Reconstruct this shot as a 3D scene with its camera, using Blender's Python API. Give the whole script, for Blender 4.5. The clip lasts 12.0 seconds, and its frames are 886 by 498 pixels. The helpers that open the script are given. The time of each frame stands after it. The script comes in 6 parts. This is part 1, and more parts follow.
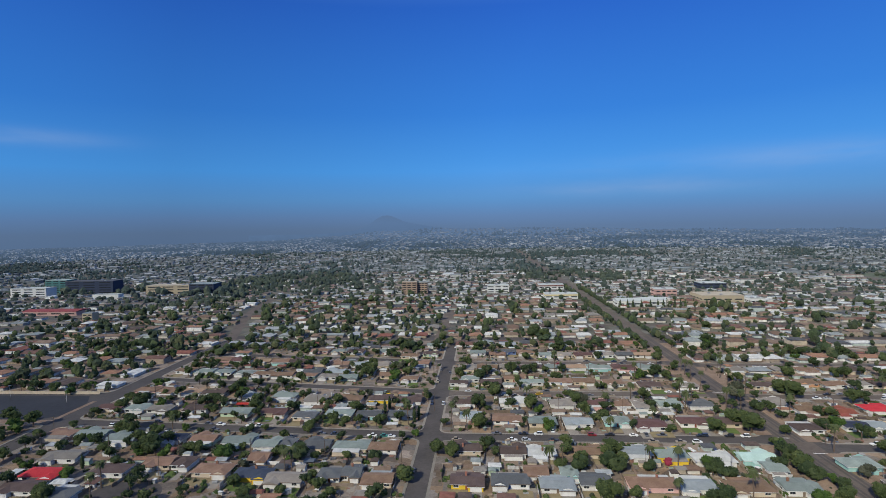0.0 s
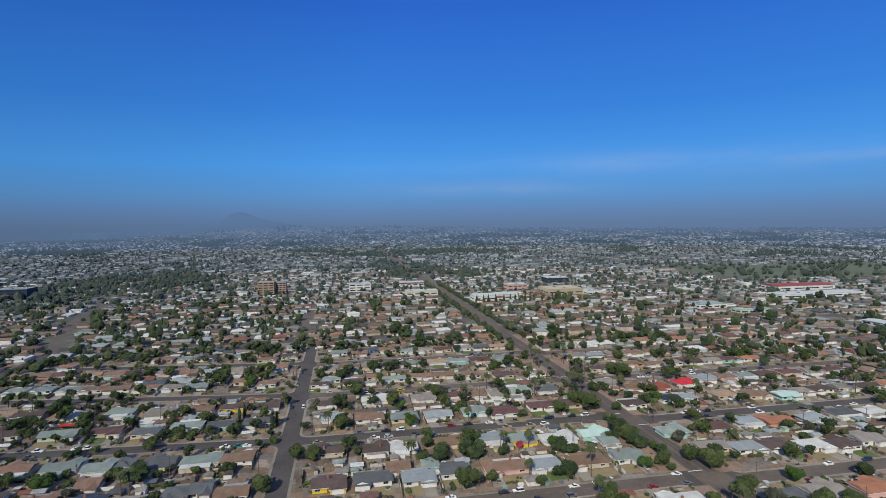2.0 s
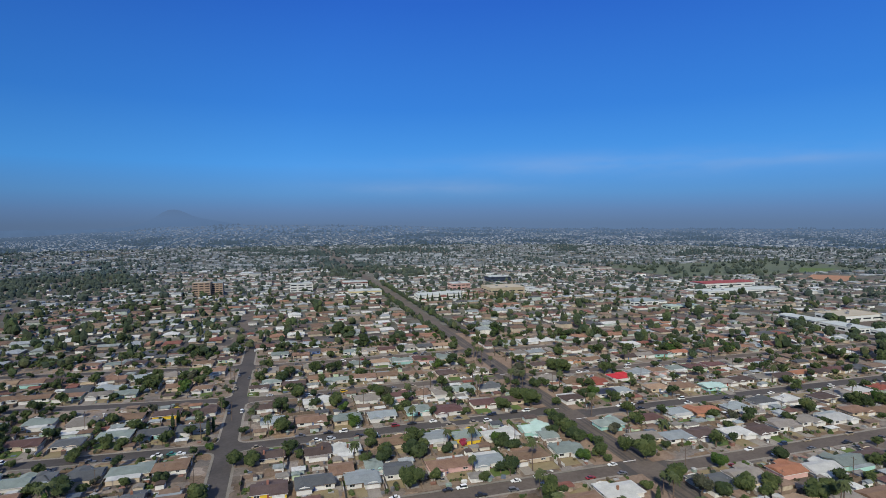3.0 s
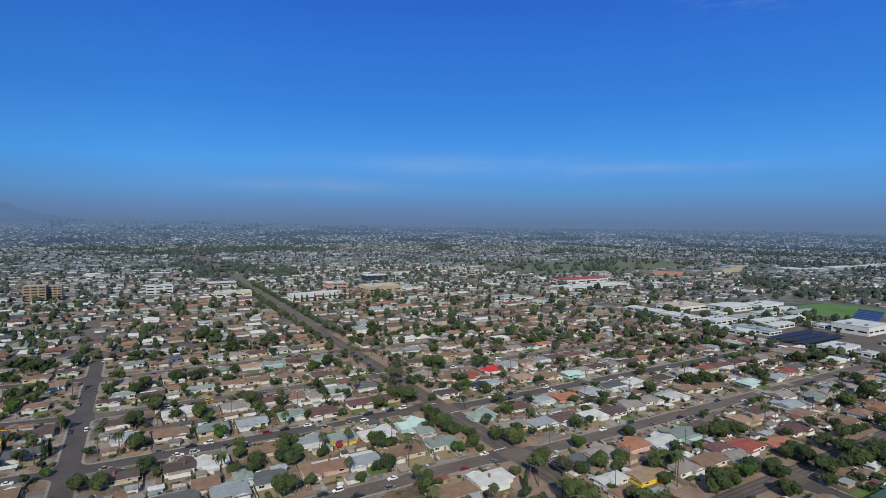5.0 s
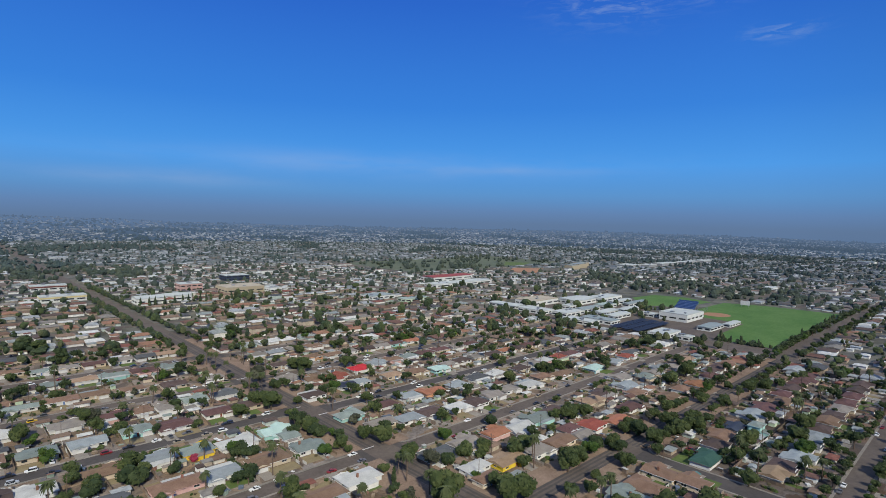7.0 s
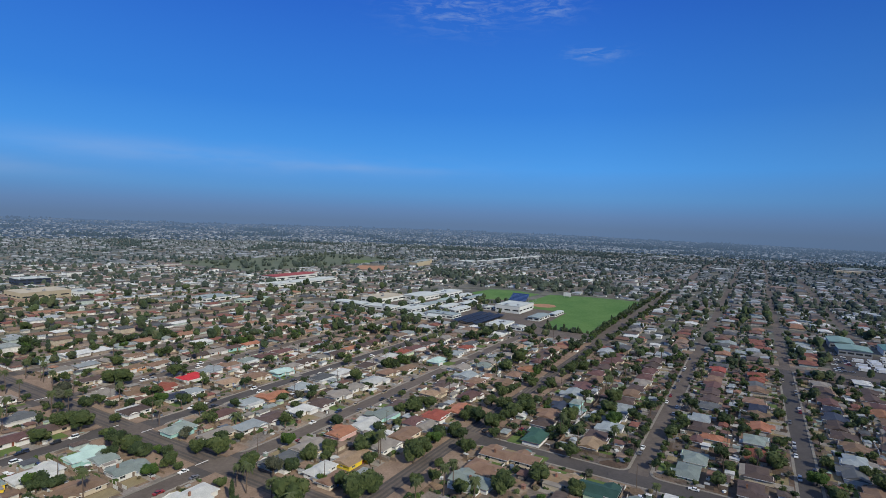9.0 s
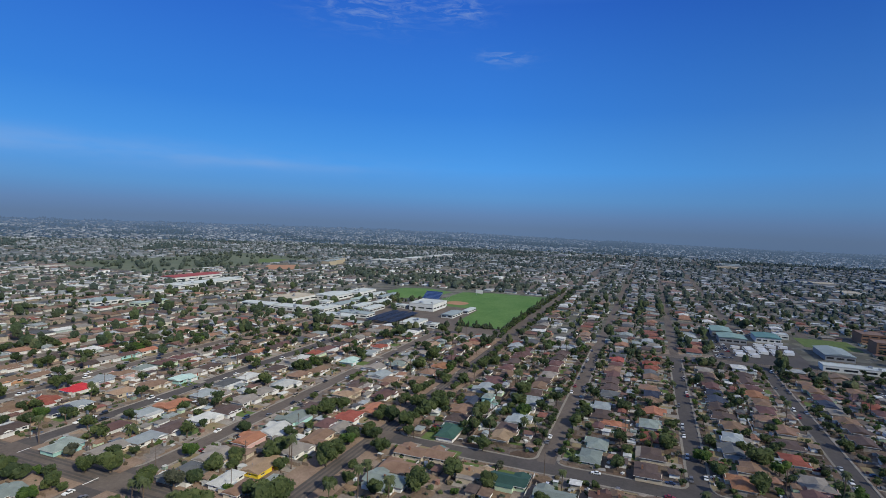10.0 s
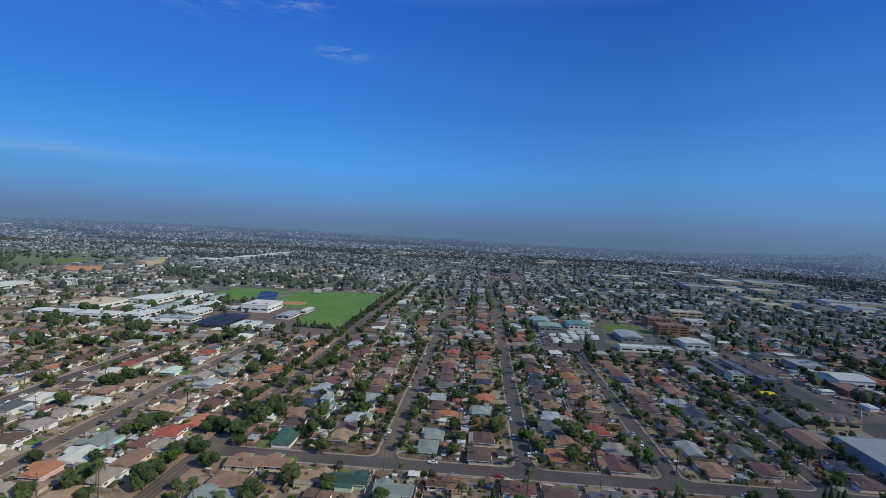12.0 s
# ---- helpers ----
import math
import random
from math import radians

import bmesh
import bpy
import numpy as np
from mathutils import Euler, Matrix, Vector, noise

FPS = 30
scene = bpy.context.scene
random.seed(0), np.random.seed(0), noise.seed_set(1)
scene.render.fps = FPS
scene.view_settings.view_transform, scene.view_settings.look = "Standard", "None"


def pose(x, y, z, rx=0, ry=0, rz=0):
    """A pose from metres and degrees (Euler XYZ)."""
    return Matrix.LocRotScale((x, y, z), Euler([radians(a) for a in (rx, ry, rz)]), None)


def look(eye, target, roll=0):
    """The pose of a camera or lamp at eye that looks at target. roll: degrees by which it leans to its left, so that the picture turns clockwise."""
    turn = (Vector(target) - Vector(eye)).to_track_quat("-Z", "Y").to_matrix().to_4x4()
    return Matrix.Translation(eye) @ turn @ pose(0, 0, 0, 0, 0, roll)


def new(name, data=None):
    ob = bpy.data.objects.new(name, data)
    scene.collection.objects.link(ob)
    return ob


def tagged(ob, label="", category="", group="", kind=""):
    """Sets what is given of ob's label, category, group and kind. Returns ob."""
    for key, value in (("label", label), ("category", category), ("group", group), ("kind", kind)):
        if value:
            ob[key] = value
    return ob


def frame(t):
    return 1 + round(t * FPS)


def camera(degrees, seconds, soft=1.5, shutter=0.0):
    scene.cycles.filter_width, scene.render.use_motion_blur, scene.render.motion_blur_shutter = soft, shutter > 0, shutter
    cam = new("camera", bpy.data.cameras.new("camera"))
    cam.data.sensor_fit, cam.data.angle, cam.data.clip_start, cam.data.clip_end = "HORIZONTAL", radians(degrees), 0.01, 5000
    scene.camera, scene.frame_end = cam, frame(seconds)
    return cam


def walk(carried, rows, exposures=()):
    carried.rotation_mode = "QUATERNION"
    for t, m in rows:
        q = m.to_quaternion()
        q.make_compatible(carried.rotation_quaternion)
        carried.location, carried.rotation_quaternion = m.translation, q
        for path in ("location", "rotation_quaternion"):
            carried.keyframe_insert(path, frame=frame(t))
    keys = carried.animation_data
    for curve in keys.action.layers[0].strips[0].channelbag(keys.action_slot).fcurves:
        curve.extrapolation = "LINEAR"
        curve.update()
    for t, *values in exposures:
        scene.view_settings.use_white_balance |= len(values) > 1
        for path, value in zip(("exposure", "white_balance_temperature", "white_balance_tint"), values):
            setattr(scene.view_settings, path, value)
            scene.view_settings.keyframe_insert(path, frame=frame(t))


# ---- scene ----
# ---- camera: hovers high over the suburb and turns to the right ----
EYE = Vector((0.0, 0.0, 115.0))
TURN = (
    (0.0, -4.16, -2.46, -1.02), (0.5, 0.09, -2.59, -0.95), (1.0, 4.28, -2.69, -0.85), (1.5, 7.71, -2.78, -0.73),
    (2.0, 10.50, -2.86, -0.58), (2.5, 13.48, -2.92, -0.42), (3.0, 16.47, -2.97, -0.25), (5.0, 29.53, -3.07, 0.50),
    (5.5, 32.55, -3.08, 0.69), (6.0, 35.71, -3.07, 0.88), (6.5, 39.34, -3.06, 1.06), (7.0, 43.50, -3.04, 1.24),
    (9.0, 59.84, -2.85, 1.89), (9.5, 64.47, -2.78, 2.04), (10.0, 69.01, -2.69, 2.18), (10.5, 73.07, -2.59, 2.33),
    (11.0, 77.18, -2.47, 2.47), (11.5, 81.51, -2.33, 2.62), (12.0, 86.01, -2.17, 2.77))


def heading(yaw, pitch):
    a, b = radians(yaw), radians(pitch)
    return Vector((math.sin(a) * math.cos(b), math.cos(a) * math.cos(b), math.sin(b)))


cam = camera(78.94, 12.0, soft=0.88)
walk(cam, [(t, look(EYE, EYE + 100 * heading(yaw, pitch), roll)) for t, yaw, pitch, roll in TURN])

# ---- world, sun ----
SUN_AZ, SUN_EL = 207.0, 34.0
world = bpy.data.worlds.new("world")
scene.world = world
world.use_nodes = True
wt = world.node_tree
wt.nodes.clear()


def link_node(tree, kind, **sockets):
    node = tree.nodes.new(kind)
    for key, value in sockets.items():
        if isinstance(value, bpy.types.NodeSocket):
            tree.links.new(value, node.inputs[key])
        else:
            node.inputs[key].default_value = value
    return node


def ramp_stops(node, stops):
    ramp = node.color_ramp
    while len(ramp.elements) < len(stops):
        ramp.elements.new(0.5)
    for element, (at, colour) in zip(ramp.elements, stops):
        element.position = at
        element.color = (*colour, 1)


sky = wt.nodes.new("ShaderNodeTexSky")
sky.sky_type, sky.sun_disc = "NISHITA", False
sky.sun_elevation, sky.sun_rotation = radians(SUN_EL), radians(SUN_AZ)
sky.air_density, sky.dust_density, sky.ozone_density = 1.0, 0.6, 3.0
coord = wt.nodes.new("ShaderNodeTexCoord")
split = link_node(wt, "ShaderNodeSeparateXYZ", Vector=coord.outputs["Generated"])
lift = link_node(wt, "ShaderNodeMapRange", Value=split.outputs["Z"])
lift.inputs["From Min"].default_value, lift.inputs["From Max"].default_value = -0.1, 0.9
haze = link_node(wt, "ShaderNodeValToRGB", Fac=lift.outputs["Result"])
# clear deep blue above a dull, dusty haze layer at the horizon; the unseen top stops are brightened as added fill light
ramp_stops(haze, (
    (0.00, (0.090, 0.150, 0.260)), (0.096, (0.112, 0.188, 0.330)), (0.118, (0.115, 0.222, 0.430)),
    (0.150, (0.100, 0.285, 0.600)), (0.200, (0.070, 0.318, 0.790)), (0.300, (0.038, 0.218, 0.700)),
    (0.470, (0.023, 0.130, 0.580)), (0.62, (0.115, 0.250, 0.650)), (1.00, (0.430, 0.560, 0.840))))


def calc(op, a, b=None, c=None):
    node = wt.nodes.new("ShaderNodeMath")
    node.operation = op
    for socket, value in zip(node.inputs, (a, b, c)):
        if isinstance(value, bpy.types.NodeSocket):
            wt.links.new(value, socket)
        elif value is not None:
            socket.default_value = value
    return node.outputs["Value"]


def patch(az, z, wide, high):
    """A soft patch of sky round a compass direction and a height."""
    u = calc("DIVIDE", calc("SUBTRACT", azimuth, radians(az)), radians(wide))
    v = calc("DIVIDE", calc("SUBTRACT", split.outputs["Z"], z), high)
    return calc("EXPONENT", calc("MULTIPLY", calc("ADD", calc("MULTIPLY", u, u), calc("MULTIPLY", v, v)), -1.0))


azimuth = calc("ARCTAN2", split.outputs["X"], split.outputs["Y"])
flat = link_node(wt, "ShaderNodeVectorMath", Vector=coord.outputs["Generated"])
flat.operation = "MULTIPLY"
flat.inputs[1].default_value = (1.0, 1.0, 4.5)
curl = link_node(wt, "ShaderNodeTexNoise", Vector=flat.outputs["Vector"], Scale=22.0, Detail=7.0, Roughness=0.62, Distortion=0.8)
broad = link_node(wt, "ShaderNodeTexNoise", Vector=flat.outputs["Vector"], Scale=3.5, Detail=4.0, Roughness=0.55)
wisp = link_node(wt, "ShaderNodeMapRange", Value=curl.outputs["Fac"])
wisp.inputs["From Min"].default_value, wisp.inputs["From Max"].default_value = 0.46, 0.72
sheet = link_node(wt, "ShaderNodeMapRange", Value=broad.outputs["Fac"])
sheet.inputs["From Min"].default_value, sheet.inputs["From Max"].default_value = 0.36, 0.66
high_cloud = calc("MULTIPLY", calc("ADD", calc("ADD", patch(60.5, 0.362, 5.5, 0.030), patch(70, 0.365, 3.0, 0.018)), patch(74.8, 0.292, 2.4, 0.011)), wisp.outputs["Result"])
low_cloud = calc("MULTIPLY", calc("ADD", calc("ADD", patch(38, 0.098, 24, 0.020), patch(15, 0.062, 10, 0.012)), patch(-44, 0.140, 7, 0.012)), sheet.outputs["Result"])
cloud = calc("MINIMUM", calc("ADD", calc("MULTIPLY", high_cloud, 0.55), calc("ADD", calc("MULTIPLY", low_cloud, 0.42), calc("ADD", calc("MULTIPLY", patch(125, 0.08, 30, 0.16), 0.12), calc("MULTIPLY", patch(50, 0.093, 10, 0.007), 0.14)))), 0.6)
# the haze is brightest opposite the sun and duller to either side
facing = calc("ADD", calc("MULTIPLY", split.outputs["X"], math.sin(radians(38))), calc("MULTIPLY", split.outputs["Y"], math.cos(radians(38))))
dull = link_node(wt, "ShaderNodeMapRange", Value=facing)
dull.inputs["From Min"].default_value, dull.inputs["From Max"].default_value = 0.36, 0.80
dull.inputs["To Min"].default_value, dull.inputs["To Max"].default_value = 0.72, 1.02
air = link_node(wt, "ShaderNodeVectorMath", Vector=haze.outputs["Color"])
air.operation = "SCALE"
wt.links.new(calc("ADD", dull.outputs["Result"], calc("ADD", calc("MULTIPLY", patch(128, 0.2, 22, 0.9), 0.18), calc("MULTIPLY", patch(-50, 0.2, 25, 0.9), 0.16))), air.inputs["Scale"])
veil = wt.nodes.new("ShaderNodeMix")
veil.data_type = "RGBA"
wt.links.new(cloud, veil.inputs["Factor"])
wt.links.new(air.outputs["Vector"], veil.inputs[6])
veil.inputs[7].default_value = (0.30, 0.42, 0.66, 1)
nish = link_node(wt, "ShaderNodeMix")
nish.data_type = "RGBA"
scale_sky = link_node(wt, "ShaderNodeVectorMath", Vector=sky.outputs["Color"])
scale_sky.operation = "SCALE"
scale_sky.inputs["Scale"].default_value = 0.08
wt.links.new(scale_sky.outputs["Vector"], nish.inputs[6])
wt.links.new(veil.outputs[2], nish.inputs[7])
nish.inputs["Factor"].default_value = 0.985
ground_air = nish.outputs[2]
back = link_node(wt, "ShaderNodeBackground", Color=ground_air, Strength=1.0)
wout = link_node(wt, "ShaderNodeOutputWorld", Surface=back.outputs["Background"])

sun = new("sun", bpy.data.lights.new("sun", "SUN"))
sun.data.energy, sun.data.angle, sun.data.color = 3.35, radians(0.53), (1.0, 0.945, 0.79)
to_sun = heading(SUN_AZ, SUN_EL)
sun.matrix_world = look(EYE + 300 * to_sun, EYE)
scene.view_settings.exposure = 0.0

# ---- materials ----
def material(name, dark, light, size=1.0, rough=0.85, bump=0.0, vary=0.0, metal=0.0, island=False, spec=0.3, lots=0.0):
    """A surface that wavers between two colours: broad stains and fine grain, in metres; vary: how far single things differ."""
    m = bpy.data.materials.new(name)
    m.use_nodes = True
    t = m.node_tree
    bsdf = t.nodes["Principled BSDF"]
    where = t.nodes.new("ShaderNodeNewGeometry").outputs["Position"]
    broad = link_node(t, "ShaderNodeTexNoise", Vector=where, Scale=1.0 / (6.0 * size), Detail=4.0, Roughness=0.6)
    fine = link_node(t, "ShaderNodeTexNoise", Vector=where, Scale=1.0 / (0.7 * size), Detail=5.0, Roughness=0.7)
    both = link_node(t, "ShaderNodeMath")
    both.operation = "MULTIPLY_ADD"
    t.links.new(fine.outputs["Fac"], both.inputs[0])
    both.inputs[1].default_value = 0.9
    t.links.new(broad.outputs["Fac"], both.inputs[2])
    span = link_node(t, "ShaderNodeMapRange", Value=both.outputs["Value"])
    span.inputs["From Min"].default_value, span.inputs["From Max"].default_value = 0.65, 1.25
    mix = t.nodes.new("ShaderNodeMix")
    mix.data_type = "RGBA"
    t.links.new(span.outputs["Result"], mix.inputs["Factor"])
    mix.inputs[6].default_value, mix.inputs[7].default_value = (*dark, 1), (*light, 1)
    colour = mix.outputs[2]
    if vary:
        if island:
            chance = t.nodes.new("ShaderNodeNewGeometry").outputs["Random Per Island"]
        else:
            chance = t.nodes.new("ShaderNodeObjectInfo").outputs["Random"]
        value = link_node(t, "ShaderNodeMapRange", Value=chance)
        value.inputs["To Min"].default_value, value.inputs["To Max"].default_value = 1 - vary, 1 + vary
        hue = link_node(t, "ShaderNodeMapRange", Value=chance)
        hue.inputs["To Min"].default_value, hue.inputs["To Max"].default_value = 0.5 + 0.05 * vary, 0.5 - 0.05 * vary
        shift = link_node(t, "ShaderNodeHueSaturation", Color=colour, Value=value.outputs["Result"], Hue=hue.outputs["Result"])
        colour = shift.outputs["Color"]
    if lots:
        # every yard is kept differently: paler, darker, redder
        cells = link_node(t, "ShaderNodeTexVoronoi", Vector=where, Scale=1.0 / lots)
        cells.distance = "CHEBYCHEV"
        chance = link_node(t, "ShaderNodeSeparateColor", Color=cells.outputs["Color"])
        value = link_node(t, "ShaderNodeMapRange", Value=chance.outputs[0])
        value.inputs["To Min"].default_value, value.inputs["To Max"].default_value = 0.62, 1.3
        rich = link_node(t, "ShaderNodeMapRange", Value=chance.outputs[1])
        rich.inputs["To Min"].default_value, rich.inputs["To Max"].default_value = 0.45, 1.25
        shift = link_node(t, "ShaderNodeHueSaturation", Color=colour, Value=value.outputs["Result"], Saturation=rich.outputs["Result"])
        colour = shift.outputs["Color"]
    t.links.new(colour, bsdf.inputs["Base Color"])
    bsdf.inputs["Roughness"].default_value, bsdf.inputs["Metallic"].default_value = rough, metal
    bsdf.inputs["Specular IOR Level"].default_value = spec
    bsdf.inputs["Diffuse Roughness"].default_value = 0.7
    if bump:
        relief = link_node(t, "ShaderNodeBump", Height=fine.outputs["Fac"], Strength=bump, Distance=0.08 * size)
        t.links.new(relief.outputs["Normal"], bsdf.inputs["Normal"])
    return m


def palette(name, colours, rough=0.85, grain=1.0, spread=0.0):
    """One material for a joined crowd: each island takes one of the colours by chance."""
    m = bpy.data.materials.new(name)
    m.use_nodes = True
    t = m.node_tree
    bsdf = t.nodes["Principled BSDF"]
    geo = t.nodes.new("ShaderNodeNewGeometry")
    ramp = link_node(t, "ShaderNodeValToRGB", Fac=geo.outputs["Random Per Island"])
    ramp.color_ramp.interpolation = "CONSTANT"
    ramp_stops(ramp, [(k / len(colours), c) for k, c in enumerate(colours)])
    fine = link_node(t, "ShaderNodeTexNoise", Vector=geo.outputs["Position"], Scale=1.0 / grain, Detail=4.0)
    value = link_node(t, "ShaderNodeMapRange", Value=fine.outputs["Fac"])
    value.inputs["From Min"].default_value, value.inputs["From Max"].default_value = 0.3, 0.7
    value.inputs["To Min"].default_value, value.inputs["To Max"].default_value = 0.75 - spread, 1.2 + spread
    shift = link_node(t, "ShaderNodeHueSaturation", Color=ramp.outputs["Color"], Value=value.outputs["Result"])
    t.links.new(shift.outputs["Color"], bsdf.inputs["Base Color"])
    bsdf.inputs["Roughness"].default_value = rough
    bsdf.inputs["Specular IOR Level"].default_value = 0.25
    bsdf.inputs["Diffuse Roughness"].default_value = 0.7
    return m


def leafy(m, share=0.38):
    """Lets part of the light through the leaves."""
    t = m.node_tree
    bsdf = t.nodes["Principled BSDF"]
    through_leaf = link_node(t, "ShaderNodeBsdfTranslucent", Color=bsdf.inputs["Base Color"].links[0].from_socket)
    mix = link_node(t, "ShaderNodeMixShader", Fac=share)
    t.links.new(bsdf.outputs["BSDF"], mix.inputs[1])
    t.links.new(through_leaf.outputs["BSDF"], mix.inputs[2])
    t.links.new(mix.outputs["Shader"], t.nodes["Material Output"].inputs["Surface"])
    return m


ROOF = {  # code: words, dark, light
    "g": ("grey-green", (0.15, 0.18, 0.165), (0.24, 0.28, 0.26)), "s": ("slate grey", (0.07, 0.075, 0.08), (0.12, 0.125, 0.13)),
    "b": ("brown", (0.15, 0.09, 0.06), (0.25, 0.165, 0.115)), "d": ("dark brown", (0.065, 0.045, 0.04), (0.11, 0.08, 0.07)),
    "m": ("maroon-brown", (0.085, 0.045, 0.042), (0.14, 0.08, 0.072)), "k": ("warm grey", (0.17, 0.15, 0.13), (0.27, 0.245, 0.215)),
    "l": ("pale blue-grey", (0.19, 0.215, 0.225), (0.30, 0.33, 0.34)), "w": ("weathered white", (0.35, 0.35, 0.335), (0.54, 0.54, 0.515)),
    "R": ("bright red", (0.36, 0.02, 0.025), (0.48, 0.045, 0.045)), "r": ("red-brown", (0.19, 0.05, 0.035), (0.29, 0.095, 0.065)),
    "n": ("navy grey", (0.028, 0.036, 0.06), (0.05, 0.06, 0.09)), "G": ("dark green", (0.025, 0.065, 0.052), (0.045, 0.10, 0.082)),
    "o": ("terracotta", (0.23, 0.10, 0.055), (0.36, 0.17, 0.10)), "a": ("pale aqua", (0.34, 0.46, 0.42), (0.46, 0.60, 0.55)),
    "t": ("tan", (0.22, 0.15, 0.095), (0.33, 0.24, 0.16))}
WALL = {
    "w": ("white", (0.55, 0.54, 0.51), (0.70, 0.69, 0.66)), "c": ("cream", (0.48, 0.40, 0.30), (0.60, 0.51, 0.39)),
    "y": ("yellow", (0.62, 0.43, 0.035), (0.74, 0.54, 0.06)), "p": ("pale pink", (0.48, 0.31, 0.28), (0.60, 0.40, 0.37)),
    "a": ("aqua", (0.28, 0.48, 0.45), (0.38, 0.60, 0.56)), "g": ("pale green", (0.38, 0.47, 0.33), (0.48, 0.58, 0.42)),
    "o": ("orange", (0.50, 0.26, 0.15), (0.62, 0.34, 0.20)), "b": ("blue", (0.12, 0.18, 0.36), (0.17, 0.25, 0.46))}
M_ROOF = {k: material("roof shingles " + v[0], v[1], v[2], 0.7, 0.9, 0.5, 0.16) for k, v in ROOF.items()}
M_WALL = {k: material("stucco " + v[0], v[1], v[2], 0.5, 0.9, 0.15, 0.08) for k, v in WALL.items()}
M_ASPHALT = material("asphalt", (0.052, 0.046, 0.043), (0.092, 0.081, 0.075), 3.0, 0.9, 0.2)
M_OLDROAD = material("faded asphalt", (0.078, 0.063, 0.053), (0.142, 0.116, 0.097), 3.0, 0.92, 0.2)
M_CONCRETE = material("concrete", (0.162, 0.145, 0.122), (0.27, 0.244, 0.208), 1.0, 0.9, 0.2, 0.12)
M_EARTH = material("dry earth", (0.100, 0.070, 0.050), (0.275, 0.208, 0.152), 2.0, 0.95, 0.4, lots=8.0)
M_SEAL = material("fresh sealed asphalt", (0.026, 0.027, 0.031), (0.040, 0.042, 0.048), 4.0, 0.85, 0.1)
# Darker earth for the southern yards: their shade is put into the colour.
M_YARD = material("garden soil with shade in its colour", (0.064, 0.045, 0.033), (0.150, 0.106, 0.078), 2.0, 0.95, 0.4, lots=8.0)
M_SCRUB = material("gardens and scrub", (0.072, 0.074, 0.056), (0.145, 0.135, 0.106), 12.0, 0.95, lots=14.0)
M_VERGE = material("trodden reddish earth", (0.135, 0.090, 0.064), (0.275, 0.200, 0.148), 1.6, 0.95, 0.4)
M_LAWN = material("watered lawn", (0.060, 0.095, 0.025), (0.115, 0.155, 0.045), 0.8, 0.95, 0.4)
M_DRY = material("dry lawn", (0.165, 0.130, 0.070), (0.265, 0.215, 0.125), 0.8, 0.95, 0.4)
M_PARK = material("dull park grass", (0.070, 0.088, 0.058), (0.120, 0.135, 0.090), 14.0, 0.95)
M_TURF = material("sports turf", (0.046, 0.116, 0.022), (0.108, 0.186, 0.050), 6.0, 0.95, 0.3)
M_CLAY = material("infield clay", (0.27, 0.14, 0.08), (0.36, 0.20, 0.12), 2.0, 0.95)
M_WOOD = material("weathered fence wood", (0.13, 0.095, 0.07), (0.24, 0.185, 0.145), 0.6, 0.9, 0.3, 0.25)
M_BARK = material("bark", (0.085, 0.06, 0.045), (0.16, 0.12, 0.09), 0.3, 0.95, 0.6, 0.2)
M_LEAF = [leafy(material("leaves " + n, a, b, 0.5, 0.75, 0.0, 0.42, island=True, spec=0.25)) for n, a, b in (
    ("olive", (0.056, 0.085, 0.030), (0.118, 0.150, 0.056)), ("deep green", (0.040, 0.066, 0.028), (0.086, 0.118, 0.050)),
    ("fresh green", (0.055, 0.105, 0.022), (0.105, 0.170, 0.042)), ("dusty grey-green", (0.066, 0.076, 0.048), (0.132, 0.138, 0.092)))]
M_BLOSSOM = material("crimson blossom", (0.16, 0.018, 0.030), (0.30, 0.040, 0.060), 0.5, 0.8, 0.0, 0.2)
M_PALM = material("palm fronds", (0.048, 0.066, 0.023), (0.113, 0.130, 0.048), 0.4, 0.7, 0.0, 0.2)
M_SHRUB = palette("shrub leaves", ((0.045, 0.070, 0.020), (0.030, 0.048, 0.018), (0.075, 0.095, 0.035), (0.055, 0.085, 0.020), (0.110, 0.090, 0.050), (0.085, 0.066, 0.042), (0.050, 0.060, 0.038)), 0.8, 0.6, 0.15)
M_CLUTTER = palette("yard clutter", ((0.42, 0.42, 0.40), (0.20, 0.15, 0.11), (0.60, 0.60, 0.58), (0.14, 0.14, 0.145), (0.26, 0.20, 0.14), (0.12, 0.15, 0.20), (0.30, 0.30, 0.29), (0.24, 0.13, 0.10), (0.10, 0.08, 0.07), (0.22, 0.28, 0.24)), 0.8, 0.8)
M_FENCES = palette("yard fences", ((0.17, 0.125, 0.09), (0.24, 0.19, 0.15), (0.11, 0.085, 0.068), (0.46, 0.45, 0.43), (0.28, 0.25, 0.22), (0.20, 0.15, 0.115)), 0.9, 0.8)
M_TRIM = material("painted trim", (0.58, 0.57, 0.55), (0.72, 0.71, 0.69), 0.4, 0.6)
M_GLASS = material("window glass", (0.020, 0.024, 0.030), (0.035, 0.042, 0.050), 0.6, 0.12, spec=0.5)
M_BRICK = material("chimney brick", (0.20, 0.09, 0.06), (0.33, 0.17, 0.12), 0.3, 0.9, 0.4, 0.2)
M_TYRE = material("tyre rubber", (0.02, 0.02, 0.02), (0.035, 0.035, 0.035), 0.3, 0.9)
M_STEEL = material("galvanised steel", (0.32, 0.33, 0.34), (0.44, 0.45, 0.46), 0.4, 0.4, metal=0.8)
M_STAND = material("blue painted steel", (0.045, 0.085, 0.21), (0.065, 0.12, 0.28), 0.8, 0.5)
M_SOLAR = material("solar cells", (0.016, 0.020, 0.034), (0.026, 0.032, 0.050), 0.5, 0.6, spec=0.25)
